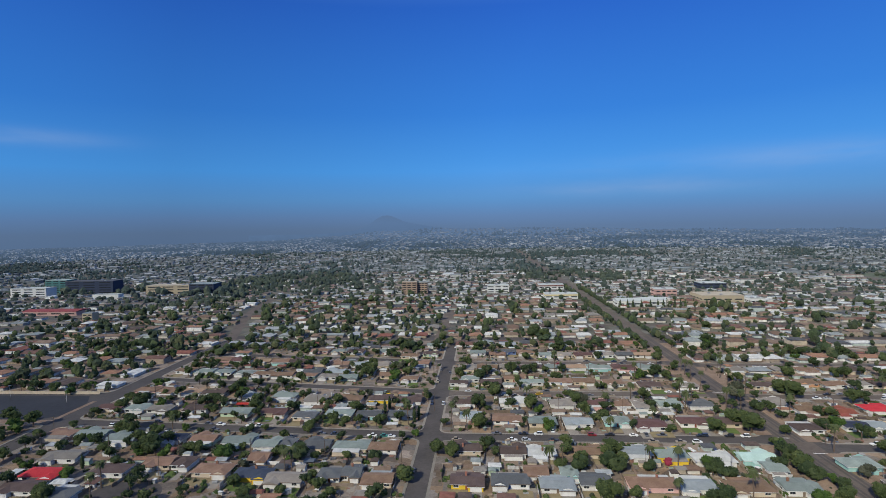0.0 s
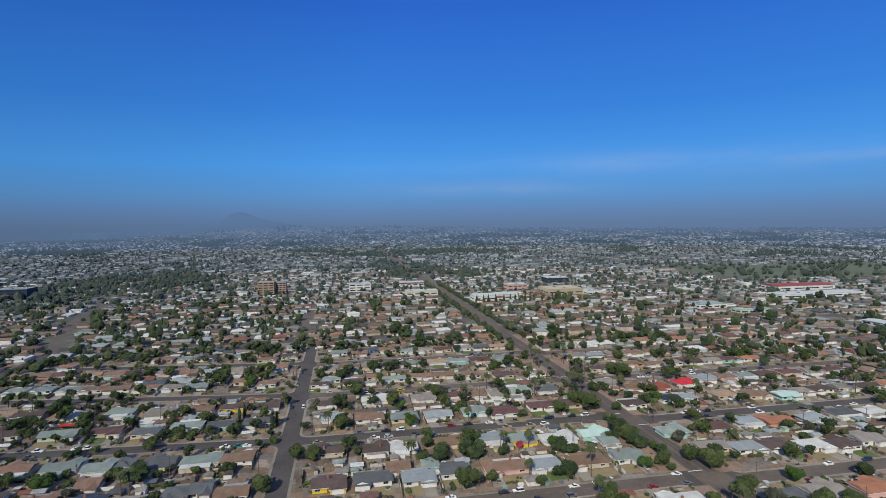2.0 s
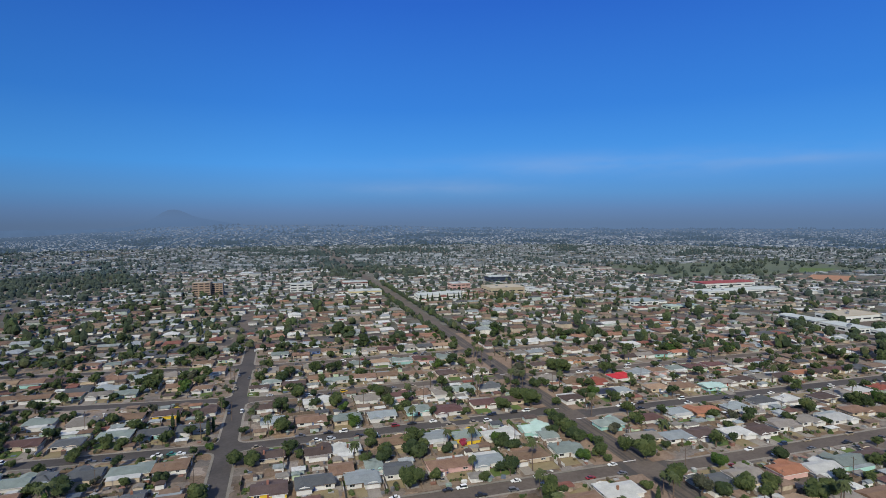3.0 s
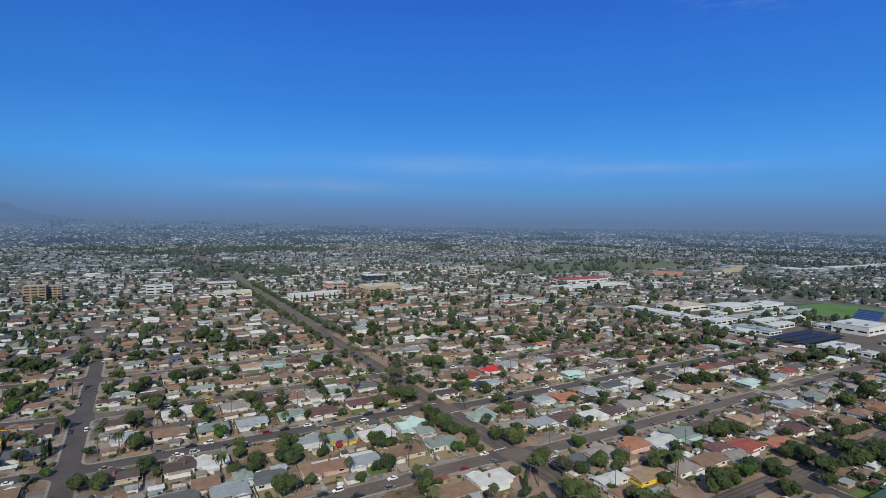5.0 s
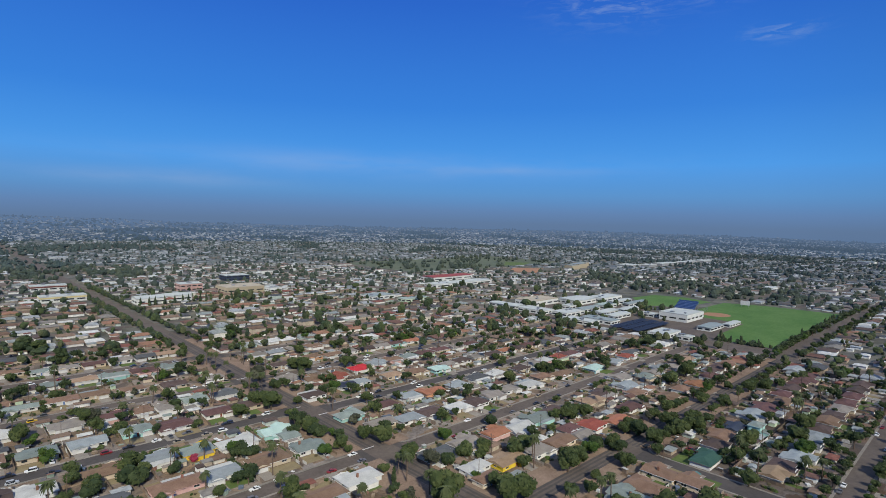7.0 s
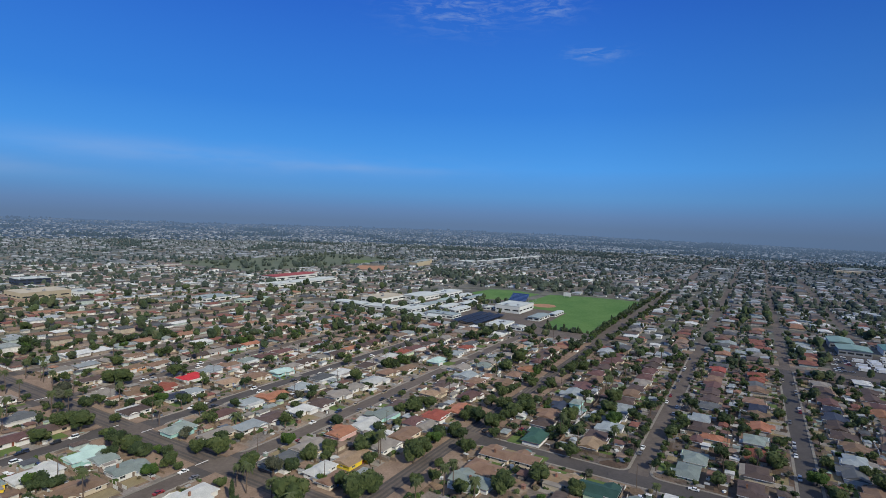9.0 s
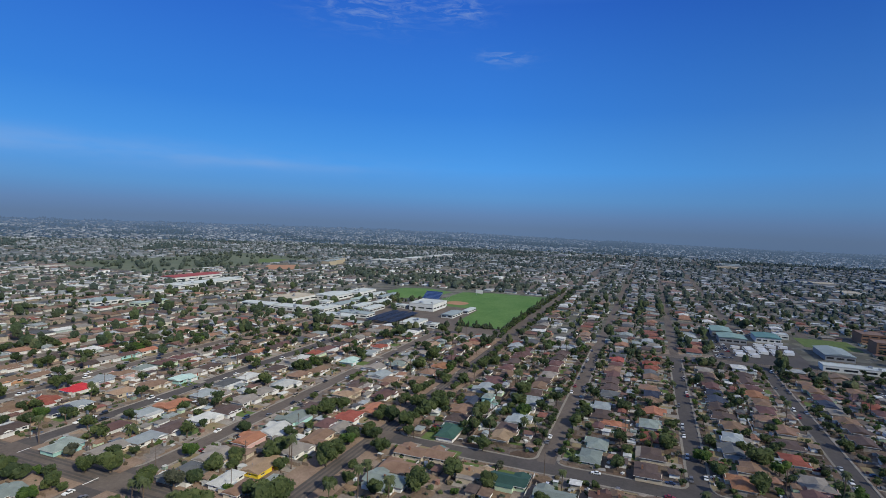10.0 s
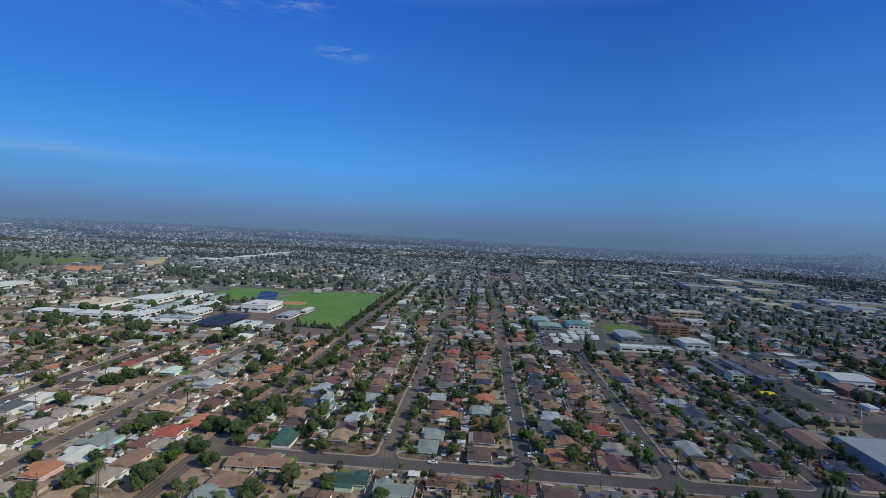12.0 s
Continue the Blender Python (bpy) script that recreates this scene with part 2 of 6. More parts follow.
PAINT = {k: material("car paint " + k, tuple(0.9 * x for x in c), c, 0.5, 0.3, 0, 0, spec=0.5) for k, c in {
    "white": (0.72, 0.72, 0.71), "silver": (0.42, 0.43, 0.44), "black": (0.022, 0.022, 0.025), "grey": (0.12, 0.12, 0.13),
    "red": (0.22, 0.02, 0.022), "blue": (0.025, 0.04, 0.09), "tan": (0.30, 0.25, 0.18), "green": (0.03, 0.20, 0.16), "yellow": (0.62, 0.40, 0.02)}.items()}
# the crowds further out; haze is tinted into the farther and distant colours
M_FAR_ROOF = palette("far roofs", (
    (0.16, 0.105, 0.075), (0.24, 0.265, 0.26), (0.10, 0.075, 0.066), (0.30, 0.32, 0.33), (0.19, 0.135, 0.10), (0.085, 0.088, 0.095),
    (0.27, 0.15, 0.10), (0.52, 0.52, 0.50), (0.15, 0.085, 0.068), (0.21, 0.195, 0.175), (0.22, 0.155, 0.115), (0.20, 0.085, 0.065)), 0.9, 2.0)
M_FAR_WALL = palette("far walls", (
    (0.66, 0.65, 0.62), (0.44, 0.38, 0.30), (0.74, 0.74, 0.71), (0.36, 0.29, 0.22), (0.56, 0.53, 0.47), (0.42, 0.48, 0.45), (0.70, 0.69, 0.66), (0.30, 0.25, 0.20)), 0.9, 2.0)
M_FAR_TREE = palette("far trees", (
    (0.048, 0.070, 0.032), (0.036, 0.056, 0.029), (0.068, 0.094, 0.038), (0.048, 0.062, 0.032), (0.086, 0.098, 0.046), (0.042, 0.060, 0.036)), 0.85, 1.2, 0.2)

# Middle distance: some haze mixed into the base colours, greyer and bluer.
M_MID_ROOF = palette("lightly hazed farther roofs", (
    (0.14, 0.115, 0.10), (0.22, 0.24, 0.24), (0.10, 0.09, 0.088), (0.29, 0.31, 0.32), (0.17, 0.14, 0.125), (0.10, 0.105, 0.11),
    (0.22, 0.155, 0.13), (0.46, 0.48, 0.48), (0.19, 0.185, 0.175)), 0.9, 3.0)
M_MID_WALL = palette("lightly hazed farther walls", ((0.62, 0.63, 0.62), (0.36, 0.33, 0.29), (0.74, 0.75, 0.74), (0.30, 0.27, 0.24), (0.48, 0.48, 0.46)), 0.9, 3.0)
M_MID_TREE = palette("lightly hazed farther trees", ((0.060, 0.082, 0.062), (0.048, 0.068, 0.056), (0.076, 0.096, 0.068), (0.056, 0.074, 0.062)), 0.85, 2.0, 0.15)
# Far distance: stronger haze painted into the base colours, with less contrast.
M_HAZED_ROOF = palette("haze-tinted distant roofs", ((0.12, 0.135, 0.14), (0.15, 0.17, 0.18), (0.11, 0.125, 0.13), (0.135, 0.14, 0.14), (0.24, 0.265, 0.28), (0.34, 0.36, 0.38)), 0.95, 6.0)
M_HAZED_WALL = palette("haze-tinted distant walls", ((0.25, 0.28, 0.30), (0.17, 0.19, 0.20), (0.42, 0.45, 0.48), (0.16, 0.18, 0.19), (0.34, 0.37, 0.40), (0.20, 0.23, 0.24)), 0.95, 6.0)
M_HAZED_TREE = palette("haze-tinted distant trees", ((0.058, 0.086, 0.086), (0.048, 0.073, 0.073), (0.072, 0.100, 0.094)), 0.95, 6.0, 0.1)


# ---- mesh helpers ----
class Geo:
    """Vertices and faces gathered for one mesh, with a material slot to each face."""

    def __init__(self):
        self.v, self.f, self.s = [], [], []

    def face(self, pts, slot=0):
        n = len(self.v)
        self.v.extend(tuple(p) for p in pts)
        self.f.append(tuple(range(n, n + len(pts))))
        self.s.append(slot)

    def solid(self, verts, faces, slot=0):
        n = len(self.v)
        self.v.extend(tuple(p) for p in verts)
        for f in faces:
            self.f.append(tuple(n + i for i in f))
            self.s.append(slot)

    def box(self, x0, y0, z0, x1, y1, z1, slot=0, m=None):
        c = [(x, y, z) for z in (z0, z1) for x, y in ((x0, y0), (x1, y0), (x1, y1), (x0, y1))]
        if m is not None:
            c = [m @ Vector(p) for p in c]
        self.solid(c, ((0, 3, 2, 1), (4, 5, 6, 7), (0, 1, 5, 4), (1, 2, 6, 5), (2, 3, 7, 6), (3, 0, 4, 7)), slot)

    def tube(self, a, b, ra, rb, n=8, slot=0):
        a, b = Vector(a), Vector(b)
        q = (b - a).to_track_quat("Z", "Y")
        ring = [q @ Vector((math.cos(k * math.tau / n), math.sin(k * math.tau / n), 0)) for k in range(n)]
        vs = [a + ra * r for r in ring] + [b + rb * r for r in ring]
        fs = [(k, (k + 1) % n, n + (k + 1) % n, n + k) for k in range(n)]
        self.solid(vs, fs + [tuple(range(n, 2 * n)), tuple(reversed(range(n)))], slot)

    def mesh(self, name, *mats):
        me = bpy.data.meshes.new(name)
        me.from_pydata(self.v, [], self.f)
        for m in mats:
            me.materials.append(m)
        if len(mats) > 1:
            me.polygons.foreach_set("material_index", self.s)
        me.update()
        return me


def part(name, geo, mat, parent, label=""):
    """One mesh object under a thing or under a part."""
    me = geo if isinstance(geo, bpy.types.Mesh) else geo.mesh(name, mat)
    ob = new(name, me)
    ob.parent = parent
    if label:
        tagged(ob, label)
    return ob


def thing(name, m, label, category, group="", kind=""):
    ob = new(name)
    ob.matrix_world = m
    ob.empty_display_size = 0.5
    return tagged(ob, label, category, group, kind)


def single(name, geo, mats, label, category, group="", kind="", m=None):
    me = geo.mesh(name, *(mats if isinstance(mats, (list, tuple)) else [mats]))
    ob = new(name, me)
    if m is not None:
        ob.matrix_world = m
    return tagged(ob, label, category, group, kind)


R = random.Random(11)

# roof, wall, street side, then x, y, width, depth
HOUSES = """
swS295,-146,16,10 dyS315,-148,15,10 swS340,-144,16,10 lwS379,-144,16,10 bcS408,-150,14,10 bcN271,-119,16,10 lwN296,-118,18,10 dwN319,-117,14,10 bcN339,-122,14,10
dcN360,-116,14,10 dcN381,-119,13,10 mpS268,-74,16,10 kpS288,-78,15,10 rwS314,-74,14,10 dcS336,-77,13,10 bcS359,-80,13,10 bcS379,-74,13,10 ocN274,-44,15,10
bcN294,-51,14,10 swN314,-45,14,10 lwN334,-48,14,10 bcN354,-50,14,10 mwE236,-22,14,10 bcE235,5,9,10 dcS268,-5,16,10 dcS290,-7,15,10 rcS312,-7,14,10
gwS335,-6,14,10 ocS359,-9,13,10 bcS380,-7,14,10 bcS413,-6,13,10 bcS442,-7,13,10 gwE226,32,16,10 mwE234,14,8,7 ggN273,23,16,10 ggN291,21,14,10
mcN317,23,8,7 ocN325,16,8,10 lwN356,24,14,10 swN384,22,14,10 GgE232,53,16,10 tcE232,70,16,10 tcS278,68,12,10 dwS291,68,13,10 lwS307,65,15,10
swS325,67,16,10 lwS345,66,16,10 gwE209,102,18,10 bcE223,102,17,10 bcE240,104,14,10 bcE242,90,12,10 GwN272,97,20,10 dwN293,100,13,10 bcN307,103,14,10
nwN326,102,14,8 gaN332,93,9,8 lwN358,103,15,10 bcN399,98,16,10 bcS175,152,12,9 tyS196,158,17,10 kwS216,155,14,10 bcS233,154,17,10 kwS249,151,12,9
mwS252,161,13,9 rwS267,155,15,10 ocS284,149,16,10 mwS311,156,17,10 bcS349,148,14,10 bwS374,150,13,10 ocS393,148,13,10 mwS424,150,16,10 swN176,186,17,10
wwS179,163,14,9 kcN194,187,15,10 opN216,185,14,10 wwN232,182,16,10 gaN251,184,16,10 tcN304,180,18,10 bpS342,167,14,10 lwN352,182,14,10 kwN427,182,11,10
bcN113,188,18,10 wwN133,191,17,10 kwN368,195,14,10 lwN417,189,10,7 RwS-207,233,18,10 dwS-206,220,16,10 swS-184,214,14,10 nyS-107,236,17,10 kwS-90,232,16,10
swS-71,237,10,10 bcS-48,233,13,10 dyS-8,233,14,10 swS11,234,16,10 lwS31,231,14,10 swS48,234,13,10 bpS72,233,20,10 lwS90,232,15,10 bcS111,231,18,10
gwS132,232,14,10 kcS178,234,15,10 lwS195,230,15,10 dwS211,229,15,10 wwS229,225,14,10 dwS244,223,14,10 kwS262,226,14,10 kwS281,228,14,10 wwS301,225,16,10
bcS323,231,15,10 aaS375,219,17,10 lwS406,219,14,10 rwS430,221,14,10 kwS-212,252,17,10 dwS-177,238,16,10 bcS-158,247,13,10 dwS-146,247,9,10 bcS-128,240,17,10
bwS-111,254,9,10 swS-61,239,8,10 bwS23,243,10,10 gaS38,243,7,10 wwN108,261,18,10 gwN131,252,8,10 gaN172,258,15,10 mwN198,258,14,10 lwN220,262,14,10
ooN237,259,16,10 lwN260,258,15,10 swN284,262,16,10 dcN328,257,16,10 gwN-218,283,16,10 gwN-197,278,15,10 nwN-172,279,18,10 bgN-151,278,13,10 gwN-131,276,15,10
gwN-114,272,12,10 spN-104,274,8,10 scN-87,273,13,10 gcN-69,271,17,10 bwN-52,270,14,10 dcN-9,270,14,10 dwN14,267,12,10 wwN28,266,13,10 bcN52,268,15,10
lwN73,268,15,10 gyN90,265,14,10 aaN129,263,15,10 bwS13,310,16,10 gcS33,306,15,10 lwS53,306,15,10 gaS75,308,14,10 mwS92,302,17,10 mwS117,308,15,10
dwS174,300,14,10 nwS201,304,12,10 lwS213,304,12,10 tcS240,303,14,10 bcS260,299,15,10 aaS278,294,14,10 dwS-181,324,14,10 ggS-153,319,18,10 mcS-129,319,15,10
scS-108,313,13,10 gwS-88,318,16,10 saS-69,315,14,10 swS-50,316,14,10 lwS-8,315,12,10 kwN97,336,9,10 bwN192,332,14,10 rwN207,328,15,10 RwN232,335,16,10
lwN-158,351,14,10 gwN-134,352,15,10 kwN-111,346,14,10 bwN-88,347,15,10 dyN-68,347,14,10 dwN-48,345,14,10 dwN-11,341,13,10 wwN18,343,16,10 kwN49,341,15,10
mpN70,340,15,10 bwN85,338,9,10 gwN114,339,13,10 swN132,339,14,10 kwN179,346,14,10 dwS-18,382,12,9 gwS34,384,16,8 bwS54,387,16,10 bcS71,387,14,10
bwS91,383,13,10 dcS114,377,14,10 kwS139,377,14,10 dcS190,378,13,10 boS222,385,14,10 swN-134,412,14,10 lwN-114,412,18,10 kwN-91,412,12,10 bcS-71,401,15,10
bwS-55,392,12,10 gwS-10,392,12,9 bcS22,392,14,8 bcS-64,462,15,10 bwN-52,438,14,10 gwS-90,479,14,10 gwS-5,474,13,10 bcS12,468,13,10 sbS22,478,13,10
bcS37,474,14,10 gwN-46,507,13,10 gwN68,501,15,10
"""
# kind (o broadleaf, c cypress, p palm, P stout palm), then x, y, crown radius
TREES = """
o-225,335,6 o-233,326,5 o-293,357,4 o-246,276,4 o-241,295,3 o-174,324,4 c-195,243,3 o-198,262,4 o-181,264,5 o-148,262,5 p-178,291,4 p-166,210,4 o-195,233,4 o-188,211,6
o-130,255,5 o-92,258,6 o-99,292,4 o-125,294,3 o-133,294,3 c-59,328,3 c-61,323,3 c-41,309,3 c-39,313,3 o-37,349,4 o-36,235,6 o-24,265,5 o-38,288,3 o-18,401,5
o-3,398,6 o-3,299,6 o7,356,6 o44,249,6 o59,249,7 o50,221,7 o125,297,6 o144,298,8 o140,309,7 o160,350,7 o164,333,5 p151,325,4 o160,295,4 o147,279,4
o146,270,5 o146,262,5 o144,252,6 o144,244,6 o198,356,7 o196,368,7 o193,306,5 o185,303,4 o201,292,4 o168,245,4 o161,226,6 p150,411,4 p95,354,4 p68,292,4
o35,250,4 o29,333,6 o58,342,5 o-67,400,5 o-59,408,5 o-91,434,5 o222,407,6 o236,586,6 o51,546,9 o62,541,8 o-152,578,6 o-88,416,5 o-105,339,3 o-120,403,4
o192,198,5 P198,244,5 o165,216,6 o149,152,9 o161,191,6 o164,178,6 o173,176,5 o183,175,6 o196,174,5 o205,161,6 o170,137,8 o177,134,8 o174,147,6 o211,135,8
o220,135,7 o243,140,6 o250,135,6 o237,122,5 o213,122,4 o193,122,5 o266,171,7 o278,168,6 o226,196,6 o276,134,8 o270,122,7 o293,118,7 o305,114,7 o330,117,5
o366,119,5 o410,120,7 o420,113,7 o404,131,5 o360,132,6 o412,164,8 o383,163,7 o307,89,6 o289,79,6 p384,85,5 p378,82,5 p369,83,5 o358,75,7 o283,86,5
p233,30,4 o261,116,5 o249,131,6 o235,119,6 o236,139,6 o309,118,7 o300,128,7 o294,121,6 o226,78,6 o207,87,6 o260,74,5 o305,-14,6 o388,-18,5 o358,10,6
o268,9,5 o302,-56,7 o283,-36,5 p266,-83,4 p267,-101,4 o296,-30,5 o318,35,5 o343,32,4 o287,5,4 o303,9,4 o331,-70,4 o370,-154,6 o389,-178,6 o334,73,7
o317,66,6
"""

# ---- large structure: ground, roads, blocks ----
g = Geo()
ring_n = 48
for radius in (570.0, 4800.0):
    g.v.extend((radius * math.sin(k * math.tau / ring_n), radius * math.cos(k * math.tau / ring_n), 0.0) for k in range(ring_n))
g.f = [tuple(reversed(range(ring_n)))] + [(k, (k + 1) % ring_n, ring_n + (k + 1) % ring_n, ring_n + k) for k in range(ring_n)]
g.s = [0] + [1] * ring_n
single("ground", g, [M_EARTH, M_SCRUB], "dry earth of yards, dull green gardens further out", "ground", kind="structure")

# streets of the near quarter, one plate on which the raised blocks stand
g = Geo()
g.box(-490, -275, -0.5, 547, 560, 0.03)
single("road", g, M_ASPHALT, "dark grey asphalt of the residential streets", "road", kind="structure")
g = Geo()
g.box(152.5, -275, 0.0, 168.5, 560, 0.045)
g.box(171, 122.5, 0.0, 547, 139.5, 0.045)
for y in (364, 446, 532.5):
    g.box(-24, y - 4.6, 0.0, 148, y + 4.6, 0.044)
for y in (205, 360, 440):
    g.box(172, y - 4.7, 0.0, 535, y + 4.7, 0.044)
for y in (42,):
    g.box(260.5, y - 4.5, 0.0, 535, y + 4.5, 0.044)
g.box(40, 205.6, 0.0, 148, 214.4, 0.044)
single("road", g, M_OLDROAD, "faded brown-grey asphalt of the wide boulevard and avenue", "road", kind="structure")


def rounded(quad, radius, inset, n=5):
    """The outline of a block with its rounded kerb corners."""
    pts = []
    c = sum((Vector(p) for p in quad), Vector((0, 0))) / 4
    q = []
    for p in quad:
        d = Vector(p) - c
        q.append(Vector((p[0] - inset * (1 if d.x > 0 else -1), p[1] - inset * (1 if d.y > 0 else -1))))
    r = max(radius - inset, 0.6)
    for k in range(4):
        p, a, b = q[k], (q[k - 1] - q[k]).normalized(), (q[(k + 1) % 4] - q[k]).normalized()
        for j in range(n):
            w = math.pi / 2 * j / (n - 1)
            pts.append(p + a * r * (1 - math.sin(w)) + b * r * (1 - math.cos(w)))
    return pts


BLOCKS = []


def block(x0, x1, low, high, walk_side=1.3, corner=6.0, earth=M_EARTH):
    """A raised block between streets: earth with a concrete pavement and kerb round it. low, high: y at its two ends."""
    quad = [(x0, low[0]), (x1, low[1]), (x1, high[1]), (x0, high[0])]
    BLOCKS.append((x0, x1, low, high))
    outer, inner = rounded(quad, corner, 0.0), rounded(quad, corner, walk_side)
    n = len(outer)
    g = Geo()
    vs = [(p.x, p.y, z) for ring, z in ((outer, 0.0), (outer, 0.17), (inner, 0.17)) for p in ring]
    fs = [(a * n + k, a * n + (k + 1) % n, (a + 1) * n + (k + 1) % n, (a + 1) * n + k) for a in (0, 1) for k in range(n)]
    g.solid(vs, fs)
    single("pavement", g, M_CONCRETE, "pale concrete pavement with kerb round the block", "pavement", kind="structure")
    g = Geo()
    g.solid([(p.x, p.y, 0.16) for p in inner], [tuple(range(n))])
    single("yard_ground", g, earth, "bare dry earth of the yards", "ground", kind="structure")


# west of the first street
block(-251, -34.7, (309, 294.5), (392, 362.5))
block(-255, -34.7, (401, 371.5), (473, 445.5))
block(-256, -34.7, (482, 454.5), (542, 529.5))
block(-249, -34.7, (-180, -180), (300, 285.5))
block(-485, -266, (361, 361), (541, 541))
block(-485, -262, (-180, -180), (301, 301))
# between the street and the boulevard
for low, high in ((-180, 205.3), (214.7, 283.3), (292.7, 359.3), (368.7, 441.5), (450.5, 528.5)):
    block(-25.5, 148.5, (low, low), (high, high))
# beyond the boulevard
for low, high in ((140.0, 200.3), (209.7, 274.3), (283.7, 355.3), (364.5, 435.5), (444.5, 522)):
    block(171.5, 535, (low, low), (high, high))
block(171.5, 248.7, (-245, -245), (122.5, 122.5))
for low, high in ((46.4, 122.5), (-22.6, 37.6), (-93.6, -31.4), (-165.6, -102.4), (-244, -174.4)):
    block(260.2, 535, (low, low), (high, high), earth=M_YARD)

# bare verges along the boulevard and the avenue
g = Geo()
for y0, y1 in ((60, 203), (217, 281), (295, 357), (371, 440), (452, 525)):
    g.box(138, y0, 0.1, 153.6, y1, 0.21)
for y0, y1 in ((142, 198), (212, 272), (286, 353), (366, 434), (447, 520)):
    g.box(166.4, y0, 0.1, 180, y1, 0.21)
for x0, x1 in ((176, 246), (264, 532)):
    g.box(x0, 118.0, 0.1, x1, 126.8, 0.21)
g.box(184, 135.4, 0.1, 532, 146.5, 0.21)
single("verge", g, M_VERGE, "trodden brown earth strip along the boulevard", "verge", kind="structure")

# culdesac west of the first street
g = Geo()
n = 28
g.solid([(-158 + 17 * math.cos(k * math.tau / n), 216 + 17 * math.sin(k * math.tau / n), 0.2) for k in range(n)], [tuple(range(n))])
g.box(-166, -170, 0.0, -150, 203, 0.2)
g.box(-150, 205, 0.0, -40, 216, 0.2)
single("road", g, M_ASPHALT, "asphalt turning circle at the end of a short street", "road", kind="structure")

# lane and stop lines
g = Geo()
for y in (216, 291, 369):
    g.box(153, y, 0.04, 160, y + 0.6, 0.052)
for y in (199, 272):
    g.box(161, y, 0.04, 168, y + 0.6, 0.052)
single("lane_marking", g, M_TRIM, "worn white lane and stop lines on the asphalt", "road marking", kind="structure")

# darker wheel-worn lanes down the middle of the boulevard and the avenue
g = Geo()
for y0, y1 in ((-200, 60), (61, 200), (214, 272), (286, 352), (369, 436), (451, 556)):
    for x in (155.2, 157.4, 161.6, 163.8):
        g.box(x, y0, 0.03, x + 1.3, y1, 0.051)
for x0, x1 in ((172, 247), (262, 545)):
    for y in (127.0, 129.2, 131.8, 134.0):
        g.box(x0, y, 0.03, x1, y + 1.2, 0.051)
single("road", g, M_ASPHALT, "dark wheel-worn lanes of the boulevard and avenue", "road", kind="structure")

# parking lot west of the side road
g = Geo()
g.solid([(-480, 308, 0.12), (-278, 308, 0.12), (-266, 314, 0.12), (-266, 338, 0.12), (-276, 354, 0.12), (-480, 354, 0.12)], [(0, 1, 2, 3, 4, 5)])
single("parking_lot", g, M_SEAL, "empty dark asphalt parking lot with low kerb", "parking lot", kind="structure")
g = Geo()
g.box(-300, 301.2, 0.0, -263, 307.5, 0.14)
g.box(-265.6, 309, 0.0, -262.6, 343, 0.14)
single("verge", g, M_VERGE, "bare earth verge round the parking lot", "verge", kind="structure")
wall_bit = Geo()
wall_bit.box(-480, 358.2, 0, -272, 358.6, 1.9)
wall_bit.box(-480, 358.1, 1.9, -272, 358.7, 2.05)
single("boundary_wall", wall_bit, M_WALL["c"], "long tan block wall beside the parking lot", "wall", kind="structure")

# asphalt lots of the commercial strip on the main street
g = Geo()
g.solid([(x, y, 0.02) for x, y in ((335, -300), (560, -273), (600, -440), (380, -440))], [(3, 2, 1, 0)])
g.box(428, -243.5, 0.1, 531, -199, 0.21)
g.box(396, -243.5, 0.1, 428, -208, 0.21)
single("parking_lot", g, M_SEAL, "dark worn asphalt lots of the commercial strip", "parking lot", kind="structure")

# streets further out
CROSS_X = (-2480, -2080, -1680, -1280, -1000, -760, -560, 541, 745, 960, 1200, 1480, 1800, 2200, 2600)
FAR_Y = [533 + 80 * k for k in range(0, 53)]
SOUTH_Y = [131, 42, -27, -98, -170, -255] + [-255 - 80 * k for k in range(1, 30)]
g = Geo()
for k, y in enumerate(FAR_Y):
    g.box(-2600, y - 4, -0.3, 2600, y + 4, 0.04 + 0.0005 * k)
for k, y in enumerate(SOUTH_Y):
    half = 8 if y in (131, -255) else 4
    g.box(548, y - half, -0.3, 2900, y + half, 0.041 + 0.0005 * k)
for k, y in enumerate((205, 279, 360, 440)):
    g.box(900, y - 5, -0.3, 2900, y + 5, 0.041 + 0.0005 * k)
for k, x in enumerate(CROSS_X):
    g.box(x - 6, -1500 if x > 0 else 100, -0.3, x + 6, 3600, 0.07 + 0.0005 * k)
g.box(153, 560, -0.3, 167, 2600, 0.09)
g.box(-50, 533, -0.3, -38, 770, 0.09)
g.box(-560, 534, -0.3, -280, 546, 0.1)
for a, b in (((-262, 535), (-320, 711)), ((-320, 711), (-420, 1300)), ((372, -270), (900, -272))):
    a, b = Vector(a), Vector(b)
    s = (b - a).normalized().orthogonal() * (5.5 if b.x < 0 else 9.5)
    g.solid([(*(a - s), 0.11), (*(a + s), 0.11), (*(b + s), 0.11), (*(b - s), 0.11)], [(0, 1, 2, 3)])
single("road", g, M_OLDROAD, "grid of distant worn streets", "road", kind="structure")

